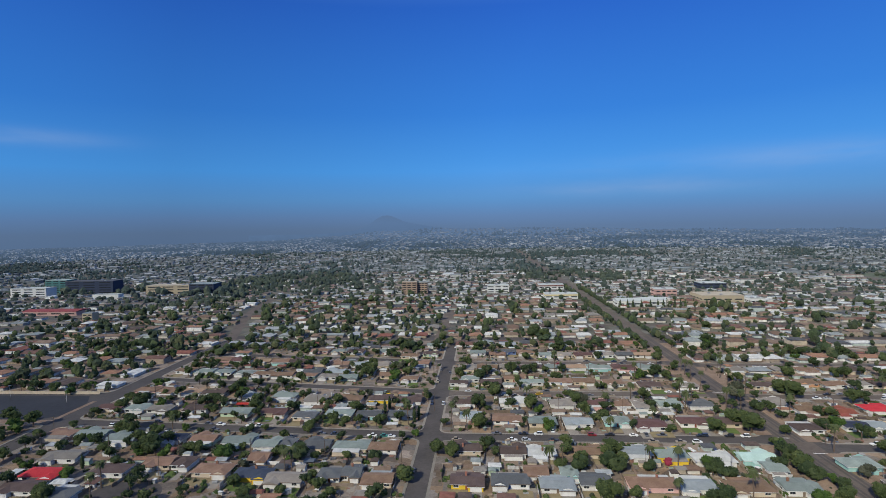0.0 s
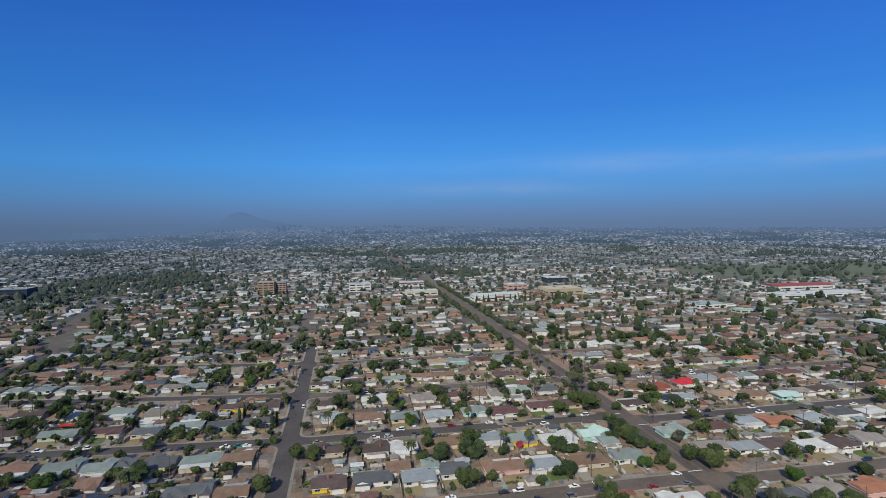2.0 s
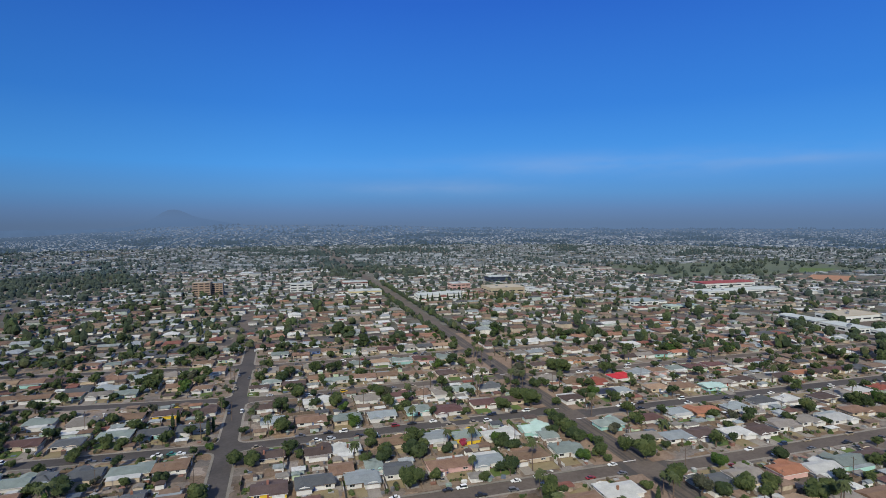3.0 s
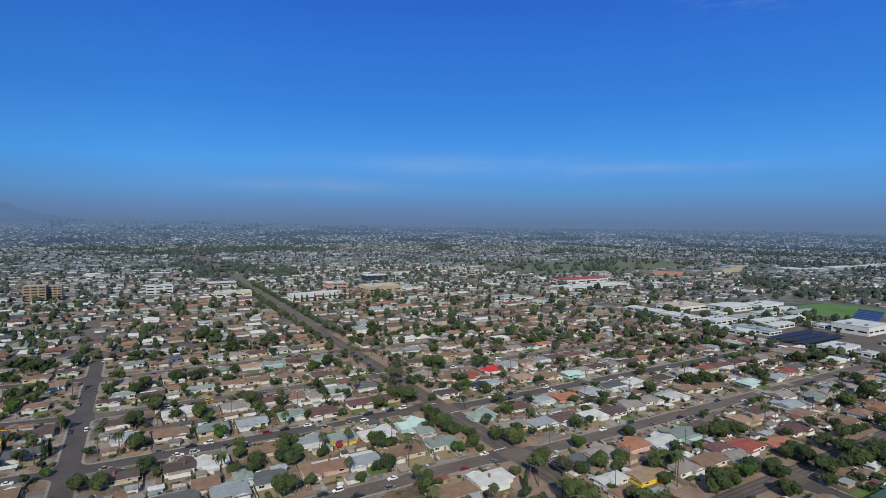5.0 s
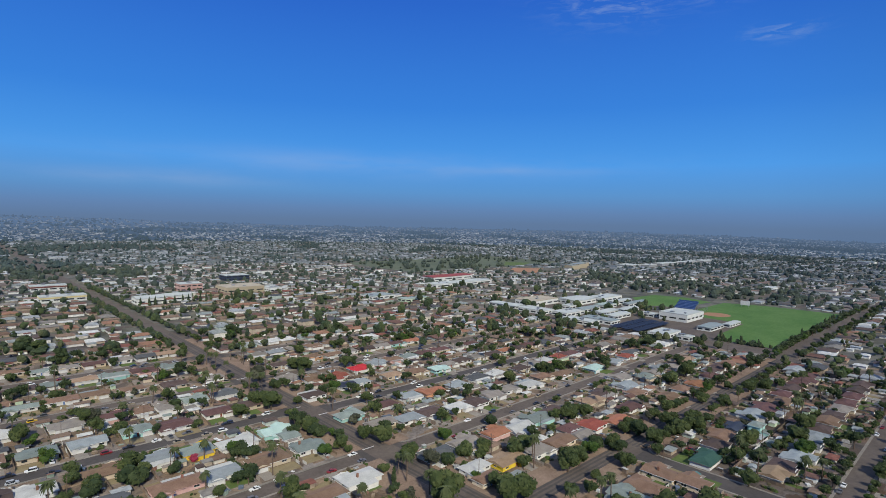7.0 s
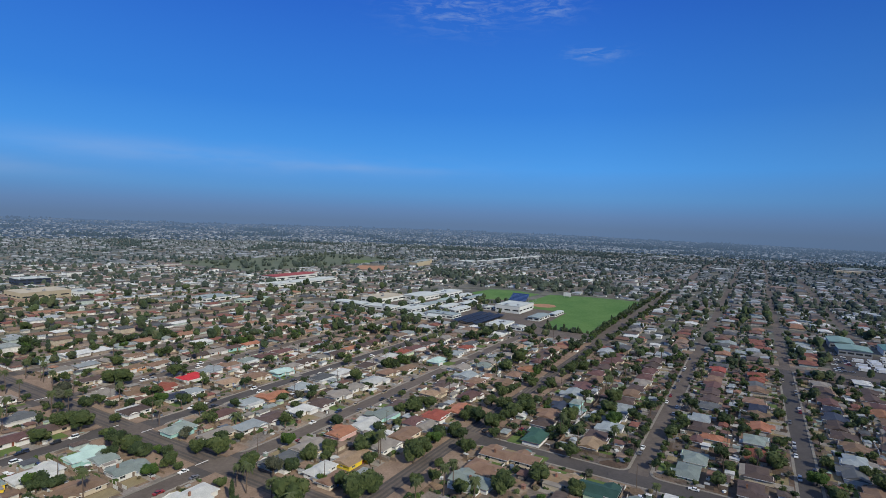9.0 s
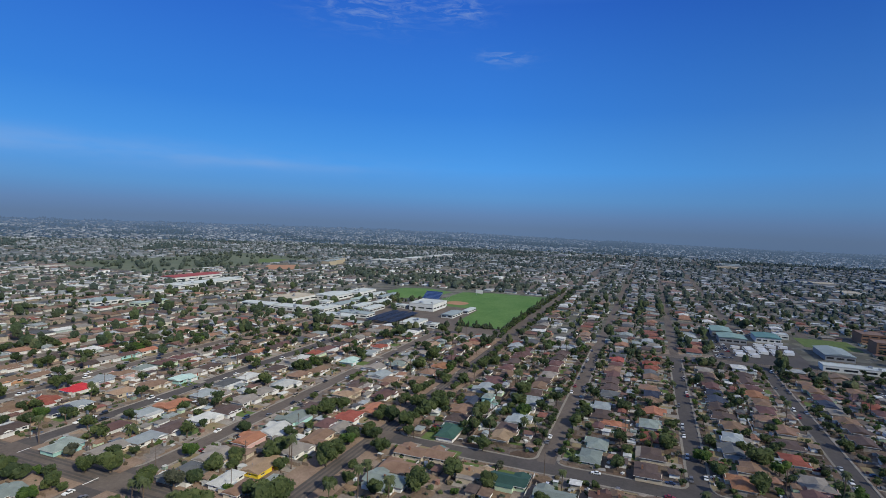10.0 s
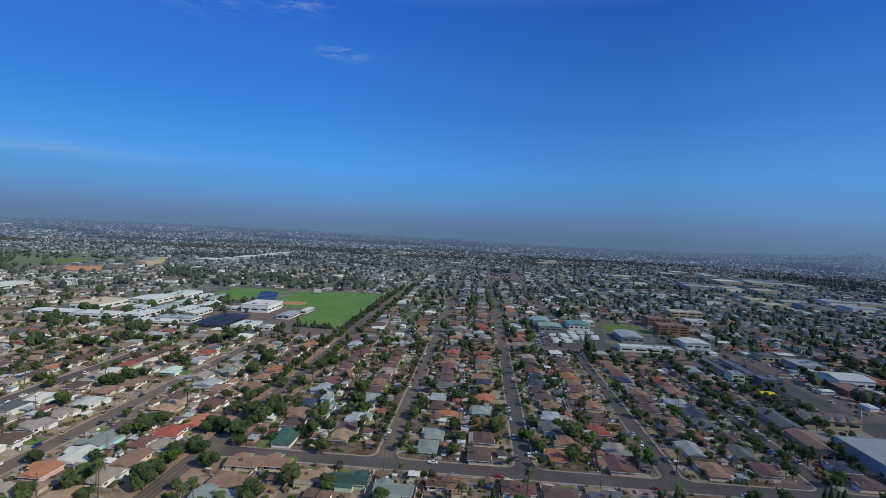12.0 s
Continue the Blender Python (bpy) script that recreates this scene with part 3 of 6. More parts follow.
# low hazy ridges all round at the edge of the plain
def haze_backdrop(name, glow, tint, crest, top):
    """Distance seen through the haze layer: the air's light is painted on as emission, fading to the sky's tone at the
    crest.
    """
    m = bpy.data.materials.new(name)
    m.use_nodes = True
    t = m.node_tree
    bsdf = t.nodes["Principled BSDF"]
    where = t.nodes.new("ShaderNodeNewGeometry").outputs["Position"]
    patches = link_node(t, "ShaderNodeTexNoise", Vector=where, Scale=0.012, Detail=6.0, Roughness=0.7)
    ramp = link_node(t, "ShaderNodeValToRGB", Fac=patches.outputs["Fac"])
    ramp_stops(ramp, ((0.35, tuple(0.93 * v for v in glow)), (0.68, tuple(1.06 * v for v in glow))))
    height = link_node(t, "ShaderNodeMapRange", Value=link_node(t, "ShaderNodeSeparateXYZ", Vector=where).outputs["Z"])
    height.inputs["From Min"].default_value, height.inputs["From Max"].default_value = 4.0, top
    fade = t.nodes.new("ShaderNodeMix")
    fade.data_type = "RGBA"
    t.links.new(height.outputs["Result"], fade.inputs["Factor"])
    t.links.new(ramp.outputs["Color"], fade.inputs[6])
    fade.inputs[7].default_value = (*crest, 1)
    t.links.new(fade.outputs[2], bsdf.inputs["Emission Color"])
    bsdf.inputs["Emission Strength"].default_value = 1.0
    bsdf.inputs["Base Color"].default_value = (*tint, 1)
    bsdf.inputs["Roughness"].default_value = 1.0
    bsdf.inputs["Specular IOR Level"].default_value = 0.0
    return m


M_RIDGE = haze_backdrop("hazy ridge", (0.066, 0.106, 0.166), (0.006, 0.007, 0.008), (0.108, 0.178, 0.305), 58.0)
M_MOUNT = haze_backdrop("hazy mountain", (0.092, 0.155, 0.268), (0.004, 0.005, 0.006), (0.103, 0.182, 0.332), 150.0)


RIDGE_FOOT, RIDGE_TOP = 2600.0, 4750.0
SKYLINE = ((-180, 4), (-32, 6), (-22, 14), (-16, 44), (-9, 84), (-3, 92), (4, 90), (10, 80), (19, 58), (34, 46), (47, 48), (58, 50), (69, 42), (86, 22), (100, 9), (110, 14), (117, 42), (125, 74), (140, 74), (180, 20))


def ridge_height(a):
    """The height of the low hills at a compass direction, fitted to the skyline in the camera's view."""
    for (a0, h0), (a1, h1) in zip(SKYLINE, SKYLINE[1:]):
        if a0 <= a <= a1:
            u = (a - a0) / (a1 - a0)
            u = u * u * (3 - 2 * u)
            rough = noise.noise(Vector((a * 0.3, 3.1, 0))) + 0.6 * noise.noise(Vector((a * 1.1, 8.2, 0)))
            return max(h0 + (h1 - h0) * u + 5 * rough, 1.0)
    return 1.0


def slope(d, h):
    """The hills' profile: the ground climbs gently from their foot to the crest, with shallow valleys on the way."""
    u = min(1.0, max(0.0, (d - RIDGE_FOOT) / (RIDGE_TOP - RIDGE_FOOT)))
    return h * u ** 1.4


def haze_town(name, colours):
    """The town on the far hills, part of the backdrop: each island takes a colour by chance; haze is painted in as glow
    that grows with distance while the base colour darkens.
    """
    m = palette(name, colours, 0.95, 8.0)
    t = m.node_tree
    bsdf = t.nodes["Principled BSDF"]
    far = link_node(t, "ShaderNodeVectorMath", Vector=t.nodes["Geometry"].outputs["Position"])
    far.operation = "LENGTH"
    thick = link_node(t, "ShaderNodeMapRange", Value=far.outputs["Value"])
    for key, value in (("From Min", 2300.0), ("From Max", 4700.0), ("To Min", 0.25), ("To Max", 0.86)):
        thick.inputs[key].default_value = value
    # Haze put in as emission of the air's colour, stronger further out.
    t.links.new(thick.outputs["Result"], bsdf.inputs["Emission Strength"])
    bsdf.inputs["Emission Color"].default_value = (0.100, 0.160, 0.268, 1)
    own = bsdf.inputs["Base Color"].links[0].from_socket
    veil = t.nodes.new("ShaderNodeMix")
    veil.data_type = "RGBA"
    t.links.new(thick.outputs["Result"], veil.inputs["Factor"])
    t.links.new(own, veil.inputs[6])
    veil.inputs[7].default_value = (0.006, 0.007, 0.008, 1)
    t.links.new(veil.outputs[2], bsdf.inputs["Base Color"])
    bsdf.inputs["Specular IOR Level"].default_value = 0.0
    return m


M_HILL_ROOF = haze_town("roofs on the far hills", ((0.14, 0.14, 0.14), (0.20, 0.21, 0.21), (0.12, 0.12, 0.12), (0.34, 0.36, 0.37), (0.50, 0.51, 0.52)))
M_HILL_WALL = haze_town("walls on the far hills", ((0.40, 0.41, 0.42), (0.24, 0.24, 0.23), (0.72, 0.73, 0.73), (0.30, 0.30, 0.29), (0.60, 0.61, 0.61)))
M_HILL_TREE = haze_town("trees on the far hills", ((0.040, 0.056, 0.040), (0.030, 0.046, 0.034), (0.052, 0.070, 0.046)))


def ridge(name, mat, label, rings, a0, a1, step, height):
    g = Geo()
    n, k = int((a1 - a0) / step), len(rings)
    for i in range(n + 1):
        a = a0 + step * i
        h = max(height(a), 1.0)
        g.v.extend((d * math.sin(radians(a)), d * math.cos(radians(a)), slope(d, h) if d <= RIDGE_TOP else h * lift) for d, lift in rings)
    g.f = [(k * i + j, k * i + k + j, k * i + k + 1 + j, k * i + 1 + j) for i in range(n) for j in range(k - 1)]
    g.s = [0] * len(g.f)
    ob = single(name, g, mat, label, "hill", kind="structure")
    ob.data.polygons.foreach_set("use_smooth", [True] * len(ob.data.polygons))


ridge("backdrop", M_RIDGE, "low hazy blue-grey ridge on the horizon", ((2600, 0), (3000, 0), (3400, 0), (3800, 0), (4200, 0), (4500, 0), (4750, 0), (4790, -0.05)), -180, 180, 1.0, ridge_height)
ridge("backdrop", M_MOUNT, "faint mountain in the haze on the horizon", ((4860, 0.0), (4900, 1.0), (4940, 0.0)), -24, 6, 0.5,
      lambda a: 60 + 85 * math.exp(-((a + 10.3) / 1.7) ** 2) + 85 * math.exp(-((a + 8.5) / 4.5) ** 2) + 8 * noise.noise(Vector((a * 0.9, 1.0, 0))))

# ---- houses ----
def gable(g, x0, y0, x1, y1, z, rise, along, over=0.5, hip=0.0, thick=0.16, fascia=0):
    """A pitched roof over a rectangle, with eaves and a fascia. along: the ridge's axis; hip: how far its ends are hipped (0 gable, 1 full)."""
    x0, y0, x1, y1 = x0 - over, y0 - over, x1 + over, y1 + over
    base = [(x0, y0), (x1, y0), (x1, y1), (x0, y1)]
    if along == "x":
        ym, t = (y0 + y1) / 2, hip * (y1 - y0) / 2
        top = [(x0 + t, ym), (x1 - t, ym)]
        sides = ((4, 5, 9, 8), (5, 6, 9), (6, 7, 8, 9), (7, 4, 8))
    else:
        xm, t = (x0 + x1) / 2, hip * (x1 - x0) / 2
        top = [(xm, y0 + t), (xm, y1 - t)]
        sides = ((5, 6, 9, 8), (6, 7, 9), (7, 4, 8, 9), (4, 5, 8))
    vs = [(x, y, z - thick) for x, y in base] + [(x, y, z) for x, y in base] + [(x, y, z + rise) for x, y in top]
    g.solid(vs, ((3, 2, 1, 0), (0, 1, 5, 4), (1, 2, 6, 5), (2, 3, 7, 6), (3, 0, 4, 7)), fascia)
    g.solid(vs, sides)


def lattice(xs, zs, holes, depth):
    """A flat frame in one piece: a grid of cells, some of them open, with its inner and outer edges."""
    g = Geo()
    n, m = len(xs), len(zs)
    vs = [(x, y, z) for y in (-depth, 0.0) for z in zs for x in xs]
    solid_cell = lambda i, j: 0 <= i < n - 1 and 0 <= j < m - 1 and (i, j) not in holes
    at = lambda i, j, back=0: back * n * m + j * n + i
    fs = []
    for i in range(n - 1):
        for j in range(m - 1):
            if not solid_cell(i, j):
                continue
            fs.append((at(i, j), at(i + 1, j), at(i + 1, j + 1), at(i, j + 1)))
            for di, dj, p, q in ((-1, 0, (i, j + 1), (i, j)), (1, 0, (i + 1, j), (i + 1, j + 1)), (0, -1, (i, j), (i + 1, j)), (0, 1, (i + 1, j + 1), (i, j + 1))):
                if not solid_cell(i + di, j + dj):
                    fs.append((at(*q), at(*p), at(*p, 1), at(*q, 1)))
    g.solid(vs, fs)
    return g


def window_meshes(w, h):
    t = 0.09
    f = lattice((-w / 2 - t, -w / 2, -0.03, 0.03, w / 2, w / 2 + t), (-t - 0.05, 0, h, h + t), {(1, 1), (3, 1)}, 0.06)
    p = Geo()
    p.box(-w / 2, -0.02, 0, w / 2, 0.0, h)
    return f.mesh("window", M_TRIM), p.mesh("pane", M_GLASS)


WINDOWS = {k: window_meshes(*v) for k, v in {"wide": (2.2, 1.3), "small": (1.1, 1.1)}.items()}


def add_window(house, kind, x, y, z, turn):
    frame_mesh, pane_mesh = WINDOWS[kind]
    w = part("window", frame_mesh, None, house)
    w.matrix_basis = pose(x, y, z, 0, 0, turn)
    part("pane", pane_mesh, None, w, "dark reflecting glass")


def door_mesh():
    g = Geo()
    g.box(-0.5, -0.07, 0, 0.5, 0.0, 2.05)
    g.box(-0.38, -0.09, 0.25, 0.38, -0.07, 0.95)
    g.box(-0.38, -0.09, 1.1, 0.38, -0.07, 1.85)
    return g


def garage_mesh(w):
    """Four panels with grooves between them, pressed from one sheet."""
    line = [(0.0, 0.0)]
    for k in range(4):
        line += [(-0.06, 0.55 * k + 0.01), (-0.06, 0.55 * k + 0.51), (-0.035, 0.55 * k + 0.52), (-0.035, 0.55 * k + 0.55)]
    line.append((0.0, 2.22))
    g = Geo()
    n = len(line)
    g.solid([(x, y, z) for x in (-w / 2 - 0.1, w / 2 + 0.1) for y, z in line], [(k, n + k, n + k + 1, k + 1) for k in range(n - 1)] + [tuple(range(n)), tuple(reversed(range(n, 2 * n)))])
    return g


GARAGE = {w: garage_mesh(w).mesh("garage_door", M_TRIM) for w in (2.6, 4.8)}
DOORS = [door_mesh().mesh("front_door", m) for m in (M_WOOD, M_TRIM, M_WALL["b"], M_ROOF["r"])]
chim = Geo()
chim.box(-0.45, -0.35, 0, 0.45, 0.35, 2.0)
chim.box(-0.52, -0.42, 2.0, 0.52, 0.42, 2.14)
chim.box(-0.2, -0.2, 2.14, 0.2, 0.2, 2.4)
CHIMNEY = chim.mesh("chimney", M_BRICK)
vent = Geo()
vent.tube((0, 0, -0.3), (0, 0, 0.45), 0.09, 0.09, 8)
vent.tube((0, 0, 0.45), (0, 0, 0.55), 0.16, 0.13, 8)
VENT = vent.mesh("roof_vent", M_STEEL)
sol = Geo()
for a in range(4):
    for b in range(2):
        sol.box(a * 1.05, b * 1.7, 0.08, a * 1.05 + 1.0, b * 1.7 + 1.64, 0.13)
SOLAR = sol.mesh("solar_panel", M_SOLAR)

TURNS = {"S": 0, "E": 90, "N": 180, "W": -90}
BUILT = []       # x, y, half sizes of every near house
drive_geo, lawn_geo, dry_geo, patio_geo = Geo(), Geo(), Geo(), Geo()


def house(x, y, w, d, roof, wall, side, full=True):
    """A bungalow: a long body, a garage wing towards its street, pitched roofs with eaves, openings."""
    rnd = random.Random(int(x * 31 + y * 17))
    two = roof + wall == "ga" and y < 110 and x > 250
    h = 4.9 if two else rnd.uniform(2.35, 2.6)
    rise = rnd.uniform(1.15, 1.75)
    hip = rnd.choice((0.0, 0.0, 0.75, 1.0, 1.0))
    wing_side = rnd.choice((-1, 1))
    wing_w = min(6.4, 0.48 * w)
    body_d = d - 2.2
    m = pose(x, y, 0.16, 0, 0, TURNS[side])
    kinds = "two-storey" if two else "single-storey"
    ob = thing("house", m, f"{kinds} {WALL[wall][0]} stucco house with {ROOF[roof][0]} {'hipped' if hip else 'gabled'} roof", "house", "houses of the suburb")
    # local: front towards -y
    yb, yf = d / 2, d / 2 - body_d
    wx0 = (w / 2 - wing_w) if wing_side > 0 else -w / 2
    g = Geo()
    hw = 2.6 if two else h
    gx, gy = w / 2, (yf + yb) / 2
    ridge_z = h + rise * 0.96
    if hip < 0.5:
        vs = [(-gx, yf, 0), (gx, yf, 0), (gx, yb, 0), (-gx, yb, 0), (-gx, yf, h), (gx, yf, h), (gx, yb, h), (-gx, yb, h),
              (-gx, gy, ridge_z - 0.12), (gx, gy, ridge_z - 0.12)]
        g.solid(vs, ((0, 1, 5, 4), (2, 3, 7, 6), (1, 2, 6, 9, 5), (3, 0, 4, 8, 7), (4, 5, 9, 8), (6, 7, 8, 9)))
    else:
        g.box(-gx, yf, 0, gx, yb, h)
    g.box(wx0, -d / 2, 0, wx0 + wing_w, yf + 0.02, hw - 0.01)
    # gable end of the wing
    zz = hw + 0.8 * rise
    g.solid([(wx0, -d / 2 + 0.02, hw - 0.02), (wx0 + wing_w, -d / 2 + 0.02, hw - 0.02), (wx0 + wing_w / 2, -d / 2 + 0.02, zz - 0.2),
             (wx0, -d / 2 + 0.3, hw - 0.02), (wx0 + wing_w, -d / 2 + 0.3, hw - 0.02), (wx0 + wing_w / 2, -d / 2 + 0.3, zz - 0.2)],
            ((0, 1, 2), (5, 4, 3), (0, 2, 5, 3), (1, 4, 5, 2)))
    lean_to = None
    if rnd.random() < 0.72:
        a, b, deep = -gx + rnd.uniform(0.3, 0.35 * w), gx - rnd.uniform(0.3, 0.3 * w), rnd.uniform(2.4, 4.6)
        if b - a > 2.5:
            lean_to = (a, b, deep)
            g.box(a + 0.1, yb - 0.05, 0, b - 0.1, yb + deep - 0.2, 2.12)
    part("wall", g, M_WALL[wall], ob)
    g = Geo()
    gable(g, -gx, yf, gx, yb, h, rise, "x", 0.7, hip, 0.24, 1)
    gable(g, wx0, -d / 2, wx0 + wing_w, gy - 0.4, hw, 0.82 * rise, "y", 0.6, 0.9 if hip else 0.0, 0.24, 1)
    part("roof", g.mesh("roof", M_ROOF[roof], rnd.choice((M_TRIM, M_TRIM, M_WALL[wall], M_WOOD))), None, ob)
    if lean_to:
        a, b, deep = lean_to
        g = Geo()
        g.solid([(a, yb - 0.05, 2.45), (b, yb - 0.05, 2.45), (b, yb + deep, 2.1), (a, yb + deep, 2.1),
                 (a, yb - 0.05, 2.57), (b, yb - 0.05, 2.57), (b, yb + deep, 2.22), (a, yb + deep, 2.22)],
                ((3, 2, 1, 0), (4, 5, 6, 7), (0, 1, 5, 4), (1, 2, 6, 5), (2, 3, 7, 6), (3, 0, 4, 7)))
        part("patio_roof", g, M_ROOF[rnd.choice((roof, roof, "w", "l", "k") if y > 110 else (roof, roof, "k", "b"))], ob)
    gw = 4.8 if wing_w > 5.6 else 2.6
    gar = part("garage_door", GARAGE[gw], None, ob, "pale panelled garage door")
    gar.matrix_basis = pose(wx0 + wing_w / 2, -d / 2, 0.0)
    dx = -wing_side * (w / 2 - (w - wing_w) + 0.9)
    part("front_door", rnd.choice(DOORS), None, ob).matrix_basis = pose(dx, yf, 0.05)
    if full:
        add_window(ob, "wide", -wing_side * (w / 2 - 0.28 * (w - wing_w)), yf, 0.95, 0)
    else:
        part("window", WINDOWS["wide"][1], None, ob).matrix_basis = pose(-wing_side * (w / 2 - 0.28 * (w - wing_w)), yf, 0.95)
    if full:
        add_window(ob, "small", -0.25 * w, yb, 1.1, 180)
        add_window(ob, "wide", 0.22 * w, yb, 0.95, 180)
        add_window(ob, "small", -w / 2, gy, 1.1, -90)
        add_window(ob, "small", w / 2, gy, 1.1, 90)
        if two:
            for q in (-0.3, 0.05, 0.3):
                add_window(ob, "small", q * w, yf, 3.7, 0)
        if rnd.random() < 0.35:
            part("chimney", CHIMNEY, None, ob, "brick chimney").matrix_basis = pose(rnd.uniform(-0.3, 0.3) * w, gy + 0.18 * body_d, h + rise * 0.25)
        for _ in range(rnd.choice((0, 0, 1))):
            q = rnd.uniform(0.12, 0.3)
            part("roof_vent", VENT, None, ob).matrix_basis = pose(rnd.uniform(-0.35, 0.35) * w, gy + q * body_d, h + rise * (1 - q * 2 * 0.85))
        if rnd.random() < 0.12 and hip < 0.5:
            slope = math.degrees(math.atan2(rise, body_d / 2 + 0.55))
            part("solar_panel", SOLAR, None, ob, "dark blue solar panels").matrix_basis = pose(-2.1, yf + 0.1, h + rise * 0.12, slope, 0, 0)
    elif math.hypot(x, y) < 305:
        part("window", WINDOWS["small"][0], None, ob).matrix_basis = pose(-w / 2, gy, 1.1, 0, 0, -90)
    BUILT.append((x, y, w if side in "SN" else d, d if side in "SN" else w))
    # front yard: driveway, lawn or bare earth
    def strip(geo, a0, b0, a1, b1, z):
        c = [m @ Vector((a, b, z)) for a, b in ((a0, b0), (a1, b0), (a1, b1), (a0, b1))]
        geo.solid([*(Vector((p.x, p.y, 0.1)) for p in c), *c], ((4, 5, 6, 7), (0, 1, 5, 4), (1, 2, 6, 5), (2, 3, 7, 6), (3, 0, 4, 7)))
    reach = 8.0
    cx = wx0 + wing_w / 2
    half = gw / 2 + 0.3
    strip(drive_geo, cx - half, -d / 2 - reach, cx + half, -d / 2 + 0.05, 0.03)
    yard = lawn_geo if rnd.random() < 0.36 else dry_geo if rnd.random() < 0.75 else None
    if yard is not None:
        a0, a1 = (-w / 2 - 1.2, cx - half - 0.2) if wing_side > 0 else (cx + half + 0.2, w / 2 + 1.2)
        strip(yard, a0, -d / 2 - reach + 1.8, a1, yf - 0.6, 0.022)
    back = rnd.random()
    if back < 0.85:
        geo = lawn_geo if back < 0.14 else dry_geo if back < 0.34 else drive_geo if back < 0.52 else patio_geo
        strip(geo, -w / 2 + rnd.uniform(0, 4), yb + 0.3, w / 2 - rnd.uniform(0, 5), yb + rnd.uniform(3.5, 8), 0.018)
    return ob


def parse(text):
    for word in text.split():
        k = 0
        while not (word[k].isdigit() or word[k] == "-"):
            k += 1
        yield word[:k], [float(v) for v in word[k:].split(",")]


for code, (x, y, w, d) in parse(HOUSES):
    house(x, y, w, min(d + 1.5, 11.5) if d > 9 else d, code[0], code[1], code[2], math.hypot(x, y) < 276)


def clear(x, y, hx, hy, gap=1.2):
    return all(abs(x - b[0]) > hx + b[2] / 2 + gap or abs(y - b[1]) > hy + b[3] / 2 + gap for b in BUILT)


COMMON_ROOF = "bbbbbdddddkkkkgggslmmmmwttrobkgd"
COMMON_WALL = "wwwwwcccwwpcgac"
# remaining lots of the near rows: y of the row, side of its street, from x to x, how far the row leans
ROWS = (
    (233, "S", -14, 140, 0), (268, "N", -14, 136, 0), (308, "S", -14, 136, 0), (343, "N", -14, 136, 0), (384, "S", -14, 136, 0),
    (426, "N", -14, 136, 0), (466, "S", -14, 136, 0), (511, "N", -14, 136, 0),
    (271, "N", -240, -45, -0.06), (314, "S", -240, -45, -0.06), (346, "N", -240, -45, -0.09), (388, "S", -240, -45, -0.13),
    (428, "N", -240, -45, -0.12), (470, "S", -240, -45, -0.11), (512, "N", -240, -45, -0.06),
    (155, "S", 188, 525, 0), (184, "N", 188, 525, 0), (226, "S", 188, 525, 0), (259, "N", 188, 525, 0), (300, "S", 188, 525, 0),
    (339, "N", 188, 525, 0), (381, "S", 188, 470, 0), (419, "N", 188, 470, 0),
    (101, "N", 272, 524, 0), (67, "S", 272, 524, 0), (22, "N", 272, 524, 0), (-7, "S", 272, 524, 0), (-47, "N", 272, 524, 0),
    (-77, "S", 272, 524, 0), (-118, "N", 272, 524, 0), (-148, "S", 272, 524, 0), (-190, "N", 268, 294, 0), (-189, "N", 384, 470, 0))
for y, side, xa, xb, lean in ROWS:
    x = xa + R.uniform(0, 4)
    while x < xb:
        w = R.uniform(13, 17)
        yy = y + lean * (x + 45) * (1 if lean else 0) + R.uniform(-0.8, 0.8)
        if math.hypot(x, yy) < 505 and clear(x, yy, w / 2, 5.5):
            house(x, yy, w, 11, R.choice(COMMON_ROOF if yy > 110 else "bdddddbmmmmmssrobdnk"), R.choice(COMMON_WALL if yy > 110 else "cccpcwcgcc"), side, math.hypot(x, yy) < 270)
            x += w + R.uniform(1.8, 3.2)
        else:
            x += 2.0
for y in range(-60, 60, 20):
    if clear(234, y, 5, 7):
        house(234, y, 14, 10, R.choice(COMMON_ROOF), R.choice(COMMON_WALL), "E")
single("driveway", drive_geo, M_CONCRETE, "pale concrete driveways in front of the garages", "driveway", kind="structure")
single("lawn", lawn_geo, M_LAWN, "green watered lawns of the yards", "lawn", kind="stuff")
single("dry_lawn", dry_geo, M_DRY, "straw-coloured dry lawns of the yards", "lawn", kind="stuff")
single("patio", patio_geo, M_OLDROAD, "grey paved patios behind the houses", "patio", kind="structure")
NEAR_HOUSES = len(BUILT)

# ---- trees ----
STORES = ((432, -306, 456, -288), (404, -322, 420, -304), (512, -322, 540, -296), (545, -298, 566, -280), (300, -202, 336, -189), (341, -203, 376, -190),
          (458, -326, 486, -298), (264, -246, 318, -206), (354, -246, 370, -210), (320, -246, 353, -206), (412, -228, 423, -211), (450, -250, 465, -233),
          (453, -221, 466, -211), (474, -204, 528, -197), (474, -222, 528, -214), (474, -242, 528, -232))
def leaf_quad(g, p, n, size, rnd):
    a = n.orthogonal().normalized()
    a = Matrix.Rotation(rnd.uniform(0, math.tau), 3, n) @ a
    b = n.cross(a)
    s, t = size * rnd.uniform(0.6, 1.2), size * rnd.uniform(0.4, 0.9)
    g.face([p - a * s, p - b * t * 0.8 + n * 0.1 * size, p + a * s, p + b * t])


ICO = {}
for sub in (0, 1):
    bm = bmesh.new()
    bmesh.ops.create_icosphere(bm, subdivisions=sub + 1 if sub else 1, radius=1.0)
    ICO[sub] = ([v.co.copy() for v in bm.verts], [tuple(v.index for v in f.verts) for f in bm.faces])
    bm.free()


